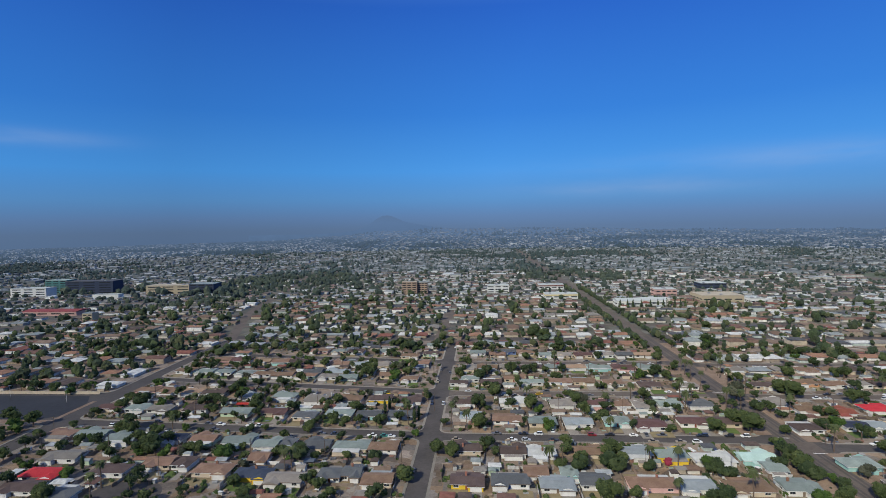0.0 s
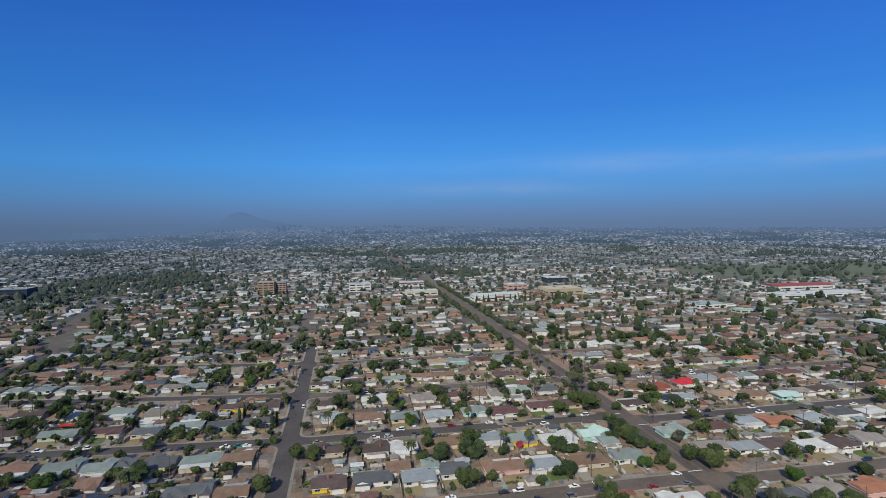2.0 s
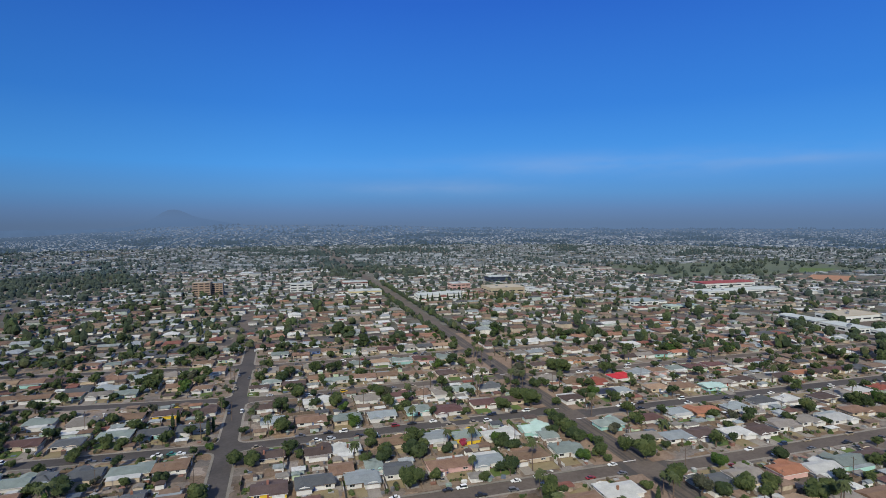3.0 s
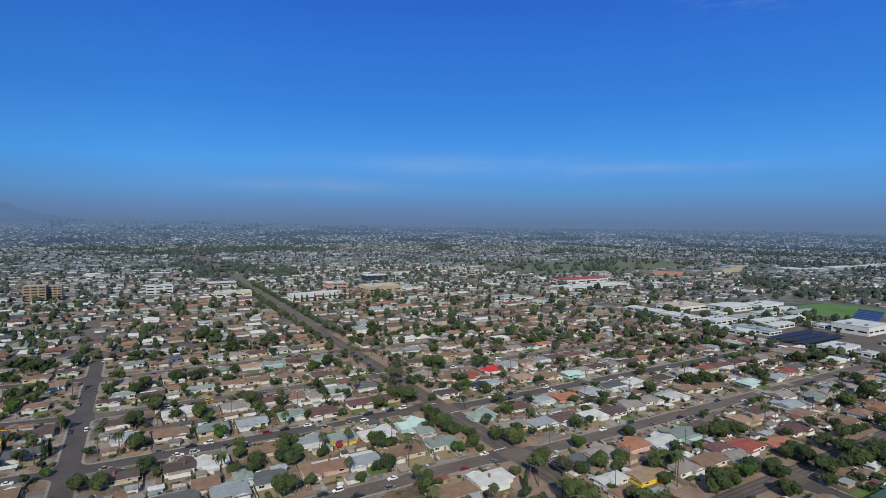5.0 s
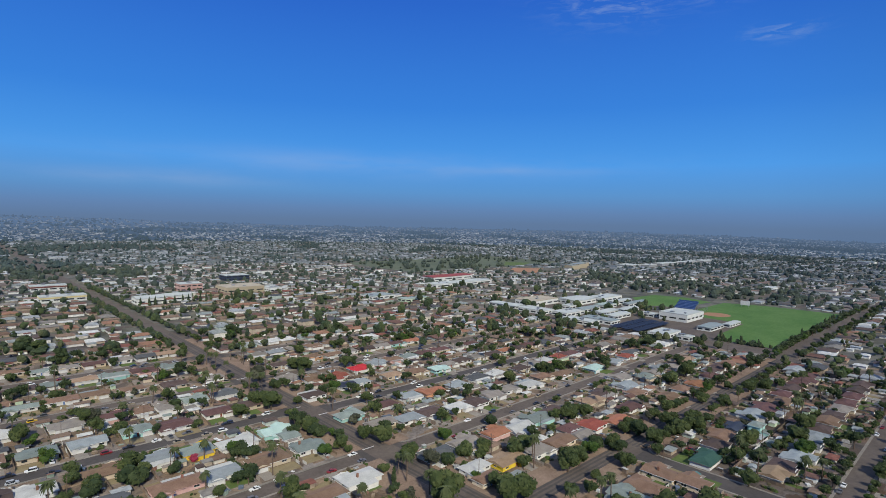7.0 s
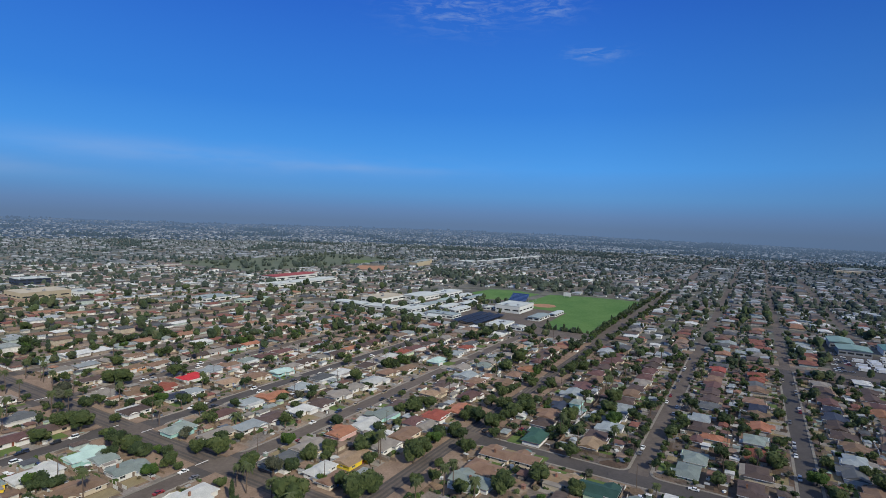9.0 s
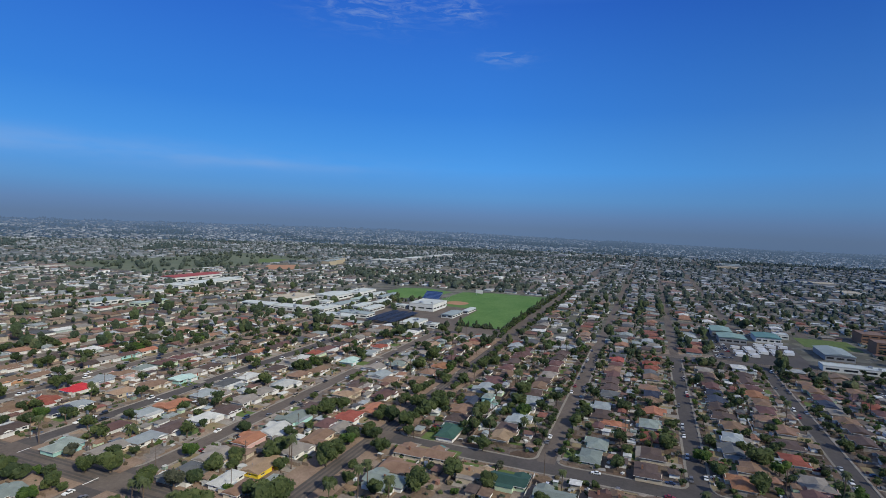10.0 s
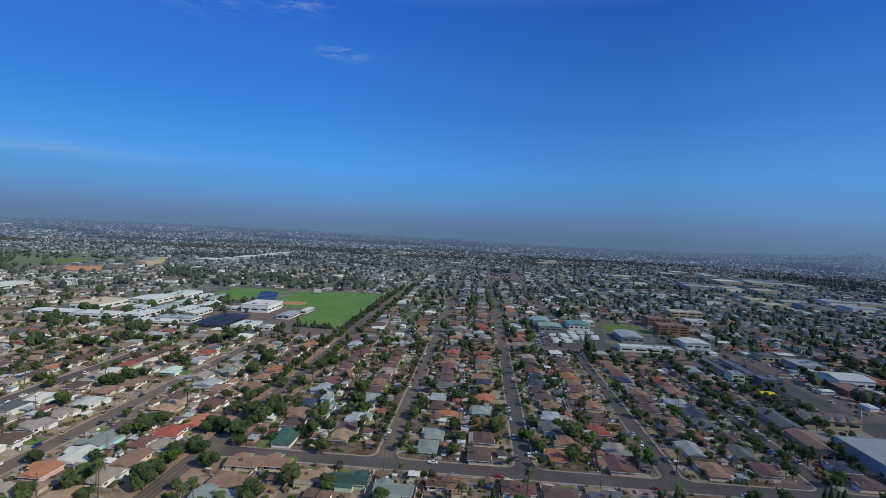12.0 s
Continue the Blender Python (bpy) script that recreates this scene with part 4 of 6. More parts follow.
OCTA = ([Vector(p) for p in ((1, 0, 0), (0, 1, 0), (-1, 0, 0), (0, -1, 0), (0, 0, 1), (0, 0, -1))],
        ((0, 1, 4), (1, 2, 4), (2, 3, 4), (3, 0, 4), (1, 0, 5), (2, 1, 5), (3, 2, 5), (0, 3, 5)))


def lump(g, c, rx, rz, rnd, sub=1, rough=0.22):
    verts, faces = ICO[sub]
    vs = []
    for v in verts:
        k = 1 + rnd.uniform(-rough, rough)
        vs.append((c[0] + v.x * rx * k, c[1] + v.y * rx * k, c[2] + v.z * rz * k))
    g.solid(vs, faces)


def broadleaf(seed, leaf, tall=1.0, lobes=8, quads=700, leaf_size=0.10, sub=1):
    """A crown of lobes and leaf clumps on a forked trunk; crown radius 1 m, to be scaled."""
    rnd = random.Random(seed)
    trunk, crown = Geo(), Geo()
    top = 0.75 * tall
    trunk.tube((0, 0, 0), (0.03, 0.02, 0.42 * tall), 0.085, 0.06, 7)
    centres = []
    for k in range(lobes):
        a = k * 2.4 + rnd.uniform(-0.4, 0.4)
        d = rnd.uniform(0.25, 0.62) if k else 0.1
        r = rnd.uniform(0.34, 0.52)
        c = Vector((d * math.cos(a), d * math.sin(a), top + rnd.uniform(-0.18, 0.42) * tall))
        centres.append((c, r))
        if k < 6:
            trunk.tube((0.03, 0.02, 0.40 * tall), c, 0.045, 0.015, 5)
        lump(crown, c, r * 0.88, r * 0.80, rnd, sub, 0.26)
    for k in range(quads):
        c, r = rnd.choice(centres)
        n = Vector((rnd.gauss(0, 1), rnd.gauss(0, 1), rnd.gauss(0.25, 0.9))).normalized()
        p = c + Vector((n.x * r, n.y * r, n.z * r * 0.85)) * rnd.uniform(0.78, 1.12)
        tilt = (n + 0.6 * Vector((rnd.gauss(0, 1), rnd.gauss(0, 1), rnd.gauss(0, 1)))).normalized()
        leaf_quad(crown, p, tilt, leaf_size, rnd)
    return trunk.mesh("trunk", M_BARK), crown.mesh("crown", leaf)


def cypress(seed):
    rnd = random.Random(seed)
    trunk, crown = Geo(), Geo()
    trunk.tube((0, 0, 0), (0, 0, 1.2), 0.12, 0.08, 7)
    for k in range(8):
        z = 0.9 + k * 1.05
        r = 1.05 * math.sin(math.pi * min(1, (k + 1.6) / 9.2)) ** 0.7
        lump(crown, (rnd.uniform(-0.1, 0.1), rnd.uniform(-0.1, 0.1), z), r, 0.95, rnd, 1, 0.2)
    for k in range(420):
        z = rnd.uniform(0.4, 9.0)
        r = 1.15 * math.sin(math.pi * min(1, (z + 1.0) / 10.4)) ** 0.7
        a = rnd.uniform(0, math.tau)
        n = Vector((math.cos(a), math.sin(a), rnd.uniform(0.3, 1.2))).normalized()
        leaf_quad(crown, Vector((r * math.cos(a), r * math.sin(a), z)), n, 0.22, rnd)
    return trunk.mesh("trunk", M_BARK), crown.mesh("crown", M_LEAF[1])


def palm(seed, height, reach, fronds):
    rnd = random.Random(seed)
    trunk, crown = Geo(), Geo()
    p = Vector((0, 0, 0))
    lean = Vector((rnd.uniform(-0.04, 0.04), rnd.uniform(-0.04, 0.04), 1))
    for k in range(6):
        q = p + lean * height / 6
        trunk.tube(p, q, 0.30 - 0.022 * k, 0.28 - 0.022 * k, 8)
        p = q
    for k in range(fronds):
        a = k * 2.39996
        up = rnd.uniform(-0.55, 1.0)
        d = Vector((math.cos(a), math.sin(a), 0))
        s = Vector((-d.y, d.x, 0))
        pts = [p + d * reach * u + Vector((0, 0, reach * (up * u - 0.95 * u * u))) for u in (0, 0.25, 0.5, 0.75, 1.0)]
        for i in range(4):
            wa, wb = (0.12, 0.42, 0.5, 0.38, 0.05)[i:i + 2]
            drop = Vector((0, 0, -0.18))
            crown.face([pts[i], pts[i + 1], pts[i + 1] + s * wb + drop, pts[i] + s * wa + drop])
            crown.face([pts[i + 1], pts[i], pts[i] - s * wa + drop, pts[i + 1] - s * wb + drop])
    lump(crown, p - Vector((0, 0, 0.9)), 0.55, 0.9, rnd, 1, 0.3)
    return trunk.mesh("trunk", M_BARK), crown.mesh("crown", M_PALM)


KINDS = {
    "o": [broadleaf(3, M_LEAF[0]), broadleaf(5, M_LEAF[0], 1.15, 9), broadleaf(8, M_LEAF[1], 0.9, 7), broadleaf(13, M_LEAF[0], 1.0, 10),
          broadleaf(21, M_LEAF[2], 1.0, 8), broadleaf(23, M_LEAF[3], 1.3, 7)],
    "q": [broadleaf(31, M_LEAF[0], 0.85, 7, 250, 0.15, 0), broadleaf(33, M_LEAF[0], 1.35, 8, 250, 0.15, 0), broadleaf(35, M_LEAF[1], 1.0, 6, 250, 0.15, 0),
          broadleaf(37, M_LEAF[1], 1.6, 8, 250, 0.15, 0), broadleaf(39, M_LEAF[2], 1.1, 7, 250, 0.15, 0), broadleaf(41, M_LEAF[3], 1.2, 6, 250, 0.15, 0)],
    "c": [cypress(2), cypress(7)], "p": [palm(1, 11.0, 2.6, 34), palm(4, 14.0, 2.4, 34)], "P": [palm(9, 5.0, 4.2, 46)]}
WORDS = {"o": ("leafy_tree", "rounded broadleaf tree with dark olive crown in a yard", "tree"),
         "c": ("cypress", "narrow dark green cypress beside a house", "tree"),
         "p": ("palm_tree", "tall fan palm with a bare slender trunk", "palm tree"),
         "P": ("palm_tree", "stout date palm with a wide crown", "palm tree")}
STANDING = []


def planted(kind, x, y, r, pick):
    rnd = random.Random(int(x * 13 + y * 7))
    trunk, crown = pick or rnd.choice(KINDS[kind][:4] if rnd.random() < 0.6 else KINDS[kind])
    s = (r if kind in "oq" else rnd.uniform(0.85, 1.1)) * rnd.uniform(0.92, 1.08)
    return trunk, crown, pose(x, y, 0.15, 0, 0, rnd.uniform(0, 360)) @ Matrix.Diagonal((s, s, s * rnd.uniform(0.9, 1.1), 1))


def tree(kind, x, y, r, pick=None):
    trunk, crown, m = planted(kind, x, y, r, pick)
    name, label, cat = WORDS[kind]
    if crown.materials[0] is M_LEAF[2]:
        label = "bushy bright green broadleaf tree in a yard"
    elif crown.materials[0] is M_BLOSSOM:
        label = "small tree covered in crimson blossom"
    ob = thing(name, m, label, cat, "trees of the suburb")
    part("trunk", trunk, None, ob)
    part("crown", crown, None, ob)
    STANDING.append((x, y, r))


POOL = {}


def pooled(kind, x, y, r):
    """Past the first few hundred the trees are gathered, to be joined by leaf colour."""
    for me, m in zip(*(lambda t, c, k: ((t, c), (k, k)))(*planted(kind, x, y, r, None))):
        POOL.setdefault(me.materials[0].name, []).append((me, m))
    STANDING.append((x, y, r))


def join_pool():
    for name, items in POOL.items():
        vs, fs = [], []
        for me, m in items:
            n = len(vs)
            vs.extend((m @ v.co)[:] for v in me.vertices)
            fs.extend(tuple(n + i for i in p.vertices) for p in me.polygons)
        me = bpy.data.meshes.new("yard_trees")
        me.from_pydata(vs, [], fs)
        me.materials.append(bpy.data.materials[name])
        tagged(new("yard_trees", me), "dense green yard trees between the houses", "trees", kind="stuff")


for kind, (x, y, r) in parse(TREES):
    pick = KINDS["o"][4] if (x, y) == (192, 198) else None
    tree(kind, x, y, (0.8 if abs(y - 131) < 20 else 0.92) * r, pick)


def free(x, y, r, gap=0.3):
    return (all(math.hypot(x - a, y - b) > 0.75 * (r + c) for a, b, c in STANDING)
            and all(abs(x - b[0]) > b[2] / 2 + gap or abs(y - b[1]) > b[3] / 2 + gap for b in BUILT))


def in_block(x, y, inset):
    for x0, x1, low, high in BLOCKS:
        if x0 + inset < x < x1 - inset:
            f = (x - x0) / (x1 - x0)
            if low[0] + (low[1] - low[0]) * f + inset < y < high[0] + (high[1] - high[0]) * f - inset:
                return True
    return False


def in_view(x, y, margin=6):
    a = math.degrees(math.atan2(x, y))
    return -46 - margin < a < 128 + margin


# both sides of the avenue
for x in range(272, 1010, 9):
    for y in (122.5, 140.0):
        xx, yy, r = x + R.uniform(-3, 3), y + R.uniform(-1.2, 1.2), R.uniform(2.4, 4.6)
        if R.random() < 0.9 and abs(x - 541) > 9 and all(math.hypot(xx - a, yy - b) > 0.55 * (r + c) for a, b, c in STANDING):
            (tree if x < 360 else pooled)("o" if x < 360 else "q", xx, yy, r)
tries = made = 0
while made < 760 and tries < 60000:
    tries += 1
    x, y = R.uniform(-260, 530), R.uniform(-240, 525)
    if not 180 < math.hypot(x, y) < 560 or not in_view(x, y) or not in_block(x, y, 2.0):
        continue
    r = R.uniform(1.7, 4.6)
    if free(x, y, r, 0.2):
        near = math.hypot(x, y) < 270
        (tree if near else pooled)(R.choice("oooooooooocpp") if near else "q", x, y, r)
        made += 1
# the leafier western yards
made = 0
for _ in range(9000):
    x, y = R.uniform(-262, -44), R.uniform(205, 520)
    if made < 130 and in_view(x, y, 3) and math.hypot(x, y) > 190 and in_block(x, y, 1.5):
        r = R.uniform(2.2, 4.2)
        if free(x, y, r, 0.2):
            pooled("q", x, y, r)
            made += 1
# small street trees and denser yards south of the avenue
for s in (42, -27, -98, -170):
    for side in (-1, 1):
        for x in range(268, 530, 9):
            if R.random() < (0.75 if s == 42 else 0.3):
                pooled("q", x + R.uniform(-3, 3), s + side * 6.6, R.uniform(1.7, 3.0) if s == 42 else R.uniform(1.3, 2.4))
made = 0
for _ in range(9000):
    x, y = R.uniform(262, 530), R.uniform(-240, 110)
    if made < 260 and in_block(x, y, 2.0):
        r = R.uniform(1.4, 3.2)
        if free(x, y, r, -0.3):
            pooled("q", x, y, r)
            made += 1
# dark trees beside the chapel, the long rows and the commercial strip
made = 0
for k in range(4000):
    x, y = (R.uniform(322, 400), R.uniform(-211, -203)) if k % 3 == 0 else (R.uniform(262, 545), R.uniform(-247, -172)) if k % 3 == 1 else (R.uniform(350, 560), R.uniform(-430, -278))
    if k % 3 == 2 and y > -290 or k % 3 == 1 and 395 < x < 475 and y < -196:
        continue
    r = R.uniform(2.4, 5.2)
    if made < 170 and free(x, y, r, 0.3) and all(not (a - r < x < c + r and b - r < y < d + r) for a, b, c, d in STORES):
        pooled("q", x, y, r)
        made += 1
# slim cypresses at the corner of the cross street
for x, y in ((245.0, -157), (245.6, -160), (245.2, -163), (246.0, -166)):
    tree("c", x, y, 2)
# a flowering tree by the yellow house
tree("o", 86, 256, 2.6, broadleaf(77, M_BLOSSOM, 0.9, 7))
# rows on both sides of the boulevard
for y in range(142, 530, 7):
    for x in (149.5, 171):
        if R.random() < 0.62 and all(abs(y - s) > 9 for s in (207, 285, 362, 444)):
            xx, yy, r = x + R.uniform(-1.5, 1.5), y + R.uniform(-2, 2), R.uniform(2.2, 4.4)
            if free(xx, yy, r, 0.3):
                pooled("p" if R.random() < 0.25 else "q", xx, yy, r)
# slender palms over the yards
made = 0
for _ in range(6000):
    x, y = R.uniform(-250, 530), R.uniform(-230, 520)
    if made < 90 and 170 < math.hypot(x, y) < 520 and in_view(x, y) and in_block(x, y, 2.0) and free(x, y, 1.2, 0.8):
        pooled("p", x, y, 1.5)
        made += 1
# west of the side road
for x, y, r in ((-267, 296, 5), (-274, 291, 4.5), (-281, 298, 5), (-267, 284, 4), (-270, 275, 4.6), (-276, 281, 4), (-290, 304, 4), (-284, 361, 4), (-310, 363, 5), (-336, 364, 4)):
    pooled("q", x, y, r)
made = 0
for _ in range(6000):
    x, y = R.uniform(-470, -258), R.uniform(235, 535)
    if made < 60 and not (305 < y < 358) and abs(x + 262) > 9 and in_block(x, y, 1.0):
        r = R.uniform(2.6, 5.6)
        if free(x, y, r, 0.5):
            pooled("q", x, y, r)
            made += 1
# clumps of old dark trees along the back lot lines
made = 0
for _ in range(20000):
    x, y = R.uniform(-255, 530), R.uniform(-235, 520)
    if made > 70 or y < 112 and x > 172 or not 190 < math.hypot(x, y) < 560 or not in_view(x, y) or not in_block(x, y, 9.0):
        continue
    if all(abs(x - b[0]) > b[2] / 2 + 1.0 or abs(y - b[1]) > b[3] / 2 + 1.0 for b in BUILT):
        for _ in range(R.choice((2, 3, 4))):
            xx, yy, r = x + R.gauss(0, 4.5), y + R.gauss(0, 3.0), R.uniform(2.6, 5.4)
            if all(abs(xx - b[0]) > b[2] / 2 - 0.2 or abs(yy - b[1]) > b[3] / 2 - 0.2 for b in BUILT):
                pooled("q", xx, yy, r)
        made += 1
join_pool()

# shrubs and hedges among the yards
g = Geo()
count = 0
for _ in range(110000):
    x, y = R.uniform(-260, 530), R.uniform(-240, 525)
    if count >= 3300:
        break
    if not 175 < math.hypot(x, y) < 520 or not in_view(x, y) or not in_block(x, y, 1.5) or not free(x, y, 0.4, 0.1):
        continue
    r, run = R.uniform(0.5, 1.3), R.choice((1, 1, 2, 3, 5))
    turn = R.choice((0.0, math.pi / 2))
    for k in range(run):
        q = r * R.uniform(0.7, 1.2)
        u = x + 1.2 * r * k * math.cos(turn) + R.uniform(-0.3, 0.3), y + 1.2 * r * k * math.sin(turn) + R.uniform(-0.3, 0.3)
        if k and not (in_block(*u, 1.5) and free(*u, 0.3, 0.1)):
            break
        lump(g, (*u, 0.16 + 0.5 * q), q, R.uniform(0.6, 1.1) * q, R, 1 if math.hypot(x, y) < 240 else 0, 0.4)
    count += 1
single("shrubs", g, M_SHRUB, "small shrubs and hedges scattered through the yards", "shrub", kind="stuff")

# ---- larger buildings, school, shops ----
LANDMARKS = [(536, 136, 896, 300), (536, 300, 880, 410), (536, 410, 774, 490), (536, -200, 660, -60), (-480, 286, -262, 360), (655, -215, 722, -150), (316, -250, 354, -206), (640, 800, 700, 830)]
M_PLAIN = {k: material("wall " + k, tuple(0.85 * v for v in c), c, 1.5, 0.85, 0.1) for k, c in {
    "white": (0.64, 0.65, 0.63), "tan brick": (0.38, 0.28, 0.21), "straw": (0.60, 0.51, 0.26), "navy glass": (0.035, 0.05, 0.09), "teal glass": (0.07, 0.19, 0.19),
    "beige": (0.42, 0.36, 0.26), "blue": (0.105, 0.125, 0.155), "orange brown": (0.25, 0.145, 0.095), "yellow": (0.78, 0.56, 0.02),
    "red": (0.17, 0.065, 0.055), "grey": (0.30, 0.31, 0.32), "pale green": (0.50, 0.58, 0.46), "dusty pink": (0.52, 0.34, 0.30), "pale blue": (0.20, 0.27, 0.38)}.items()}
M_FLAT = {k: material("flat roof " + k, tuple(0.8 * v for v in c), c, 2.5, 0.9, 0.1) for k, c in {
    "white": (0.46, 0.49, 0.48), "grey": (0.26, 0.31, 0.32), "beige": (0.42, 0.37, 0.29), "dark": (0.10, 0.105, 0.12),
    "red": (0.28, 0.07, 0.07), "teal": (0.10, 0.21, 0.21), "pale teal": (0.34, 0.42, 0.40), "blue": (0.10, 0.125, 0.165),
    "dull teal": (0.20, 0.30, 0.28), "teal dark": (0.15, 0.17, 0.195), "yellow": (0.78, 0.58, 0.03), "brown": (0.20, 0.13, 0.10)}.items()}
PANE_CACHE = {}


def building(name, x0, y0, x1, y1, h, wall, roof, label, category, rows=1, pitch=0.0, gap=4.0, units=2, band=None, extra=True):
    """A block with a parapet or a low pitched roof, rows of windows on the two sides that are seen, and plant on the roof."""
    rnd = random.Random(int(x0 * 3 + y0))
    LANDMARKS.append((x0, y0, x1, y1))
    w, d = x1 - x0, y1 - y0
    ob = thing(name, pose((x0 + x1) / 2, (y0 + y1) / 2, 0.02), label, category)
    g = Geo()
    g.box(-w / 2, -d / 2, 0, w / 2, d / 2, h)
    part("wall", g, M_PLAIN[wall], ob)
    g = Geo()
    if pitch:
        gable(g, -w / 2, -d / 2, w / 2, d / 2, h + 0.02, pitch, "x" if w > d else "y", 0.7)
    else:
        t = 0.35
        g.box(-w / 2 + t, -d / 2 + t, h + 0.01, w / 2 - t, d / 2 - t, h + 0.25)
        g.box(-w / 2 - 0.1, -d / 2 - 0.1, h, w / 2 + 0.1, -d / 2 + t, h + 0.7)
        g.box(-w / 2 - 0.1, d / 2 - t, h, w / 2 + 0.1, d / 2 + 0.1, h + 0.7)
        g.box(-w / 2 - 0.1, -d / 2 + t, h, -w / 2 + t, d / 2 - t, h + 0.7)
        g.box(w / 2 - t, -d / 2 + t, h, w / 2 + 0.1, d / 2 - t, h + 0.7)
    part("roof", g, M_FLAT[roof], ob)
    if band:
        g = Geo()
        g.box(-w / 2 - 0.15, -d / 2 - 0.15, 0.66 * h, w / 2 + 0.15, -d / 2, 0.92 * h)
        g.box(-w / 2 - 0.15, -d / 2, 0.66 * h, -w / 2, d / 2, 0.92 * h)
        part("fascia", g, M_PLAIN[band], ob, band + " band along the front")
    floor_h = h / rows
    for r in range(rows):
        for axis, length in ((0, w), (1, d)):
            n = min(3 if rows > 2 else 4, int(length / gap)) if extra and (math.hypot(x0, y0) < 1050 or name == "office_building") else 0
            for k in range(n):
                at = -length / 2 + (k + 0.5) * length / n
                ww, wh = max(1.0, round(0.72 * length / n)), min(1.5, 0.36 * floor_h)
                key = (round(ww, 1), round(wh, 1))
                if key not in PANE_CACHE:
                    p = Geo()
                    p.box(-ww / 2, -0.05, 0, ww / 2, 0.0, wh)
                    p.box(-ww / 2 - 0.1, -0.09, -0.12, ww / 2 + 0.1, 0.0, 0.0)
                    PANE_CACHE[key] = p.mesh("window", M_GLASS)
                z = r * floor_h + 0.36 * floor_h
                q = part("window", PANE_CACHE[key], None, ob)
                q.matrix_basis = pose(at, -d / 2, z) if axis == 0 else pose(-w / 2, at, z, 0, 0, -90)
    for _ in range(min(units, 2) if not pitch else 0):
        g = Geo()
        s = rnd.uniform(1.2, 2.6)
        cx, cy = rnd.uniform(-0.35, 0.35) * w, rnd.uniform(-0.3, 0.3) * d
        g.box(cx - s, cy - s * 0.7, h + 0.2, cx + s, cy + s * 0.7, h + 1.5)
        g.box(cx - s * 0.4, cy - s * 0.3, h + 1.5, cx + s * 0.4, cy + s * 0.3, h + 1.8)
        part("roof_unit", g, M_STEEL, ob, "grey air-conditioning unit")
    return ob


SCHOOL = "low white school building with pale flat roof"
for x0, y0, x1, y1, h, roof, p in (
        (592, 442, 652, 474, 7, "beige", 0), (650, 412, 702, 446, 6.5, "white", 1.6), (706, 404, 762, 428, 6.5, "white", 0),
        (700, 382, 752, 393, 4.5, "white", 1.0), (700, 360, 756, 371, 4.5, "grey", 1.0), (553, 442, 573, 488, 4.5, "white", 1.0),
        (550, 396, 574, 436, 4.5, "white", 0), (560, 368, 600, 390, 4.5, "white", 0), (604, 372, 644, 386, 4.5, "grey", 1.2),
        (590, 322, 632, 336, 4.5, "white", 1.2), (602, 344, 642, 358, 4.5, "white", 1.2), (532, 318, 551, 356, 4.5, "white", 0),
        (556, 306, 576, 346, 4.5, "grey", 0), (648, 300, 664, 320, 3.6, "white", 0), (650, 340, 690, 352, 4, "white", 0.9),
        (532, 232, 566, 252, 5, "white", 0), (543, 214, 556, 228, 4, "white", 0), (612, 219, 650, 234, 4, "grey", 1.0),
        (656, 214, 690, 222, 3.4, "white", 0.8), (612, 398, 640, 412, 4.5, "white", 0), (655, 372, 688, 388, 4.5, "pale teal", 0)):
    building("school_building", x0, y0, x1, y1, h, "white", roof, SCHOOL, "school", 1, p, 6.0, 2)
building("gymnasium", 645, 258, 692, 292, 9, "white", "white", "tall white school hall with a flat roof and plant on top", "school", 1, 0, 9.0, 5)
building("gymnasium", 692, 262, 706, 284, 7, "white", "white", "lower white annex of the school hall", "school", 1, 0, 5.0, 1)
stand = thing("grandstand", pose(738, 298, 0.05), "tall blue steel grandstand with tiered benches", "grandstand")
LANDMARKS.append((724, 282, 754, 314))
for k in range(7):
    g = Geo()
    g.box(-11 + 3.0 * k, -13, 1.4 + 1.5 * k, -8 + 3.0 * k, 13, 1.8 + 1.5 * k)
    g.box(-11 + 3.0 * k, -13, 0.3 + 1.5 * k, -10.8 + 3.0 * k, 13, 1.4 + 1.5 * k)
    part("bench", g, M_STAND, stand)
for v in (-12.5, -4.2, 4.2, 12.5):
    for u in (-6, 2, 10):
        g = Geo()
        g.tube((u, v, 0), (u, v, 1.3 + 0.5 * (u + 10)), 0.2, 0.2, 6)
        part("post", g, M_STEEL, stand)
g = Geo()
g.box(10, -13, 10.4, 10.3, 13, 13.0)
part("rear_screen", g, M_STAND, stand)
board = thing("scoreboard", pose(847, 258, 0.05), "large white scoreboard on posts beside the field", "scoreboard")
g = Geo()
g.box(-0.4, -6, 2.5, 0.4, 6, 8.5)
part("panel", g, M_TRIM, board)
for v in (-4.5, 4.5):
    g = Geo()
    g.box(-0.25, v - 0.25, 0, 0.25, v + 0.25, 2.5)
    part("post", g, M_STEEL, board)
for k in range(3):
    ob = thing("solar_canopy", pose(575, 268 + 12.5 * k, 0.05), "carport roofed with dark blue solar panels", "carport", "solar canopies")
    for j in range(8):
        g = Geo()
        g.tube((-34 + 9.6 * j, 0, 0), (-34 + 9.6 * j, 0, 3.2), 0.16, 0.14, 8)
        part("post", g, M_STEEL, ob)
    for j in range(9):
        g = Geo()
        g.box(-4.0, -4.6, 0, 4.0, 4.6, 0.12)
        q = part("solar_panel", g, M_SOLAR, ob)
        q.matrix_basis = pose(-34 + 8.4 * j, 0, 3.3, 5, 0, 0)
g = Geo()
g.box(534, 138, 0.0, 700, 470, 0.06)
single("school_yard", g, M_OLDROAD, "faded asphalt school yard and parking", "yard", kind="structure")
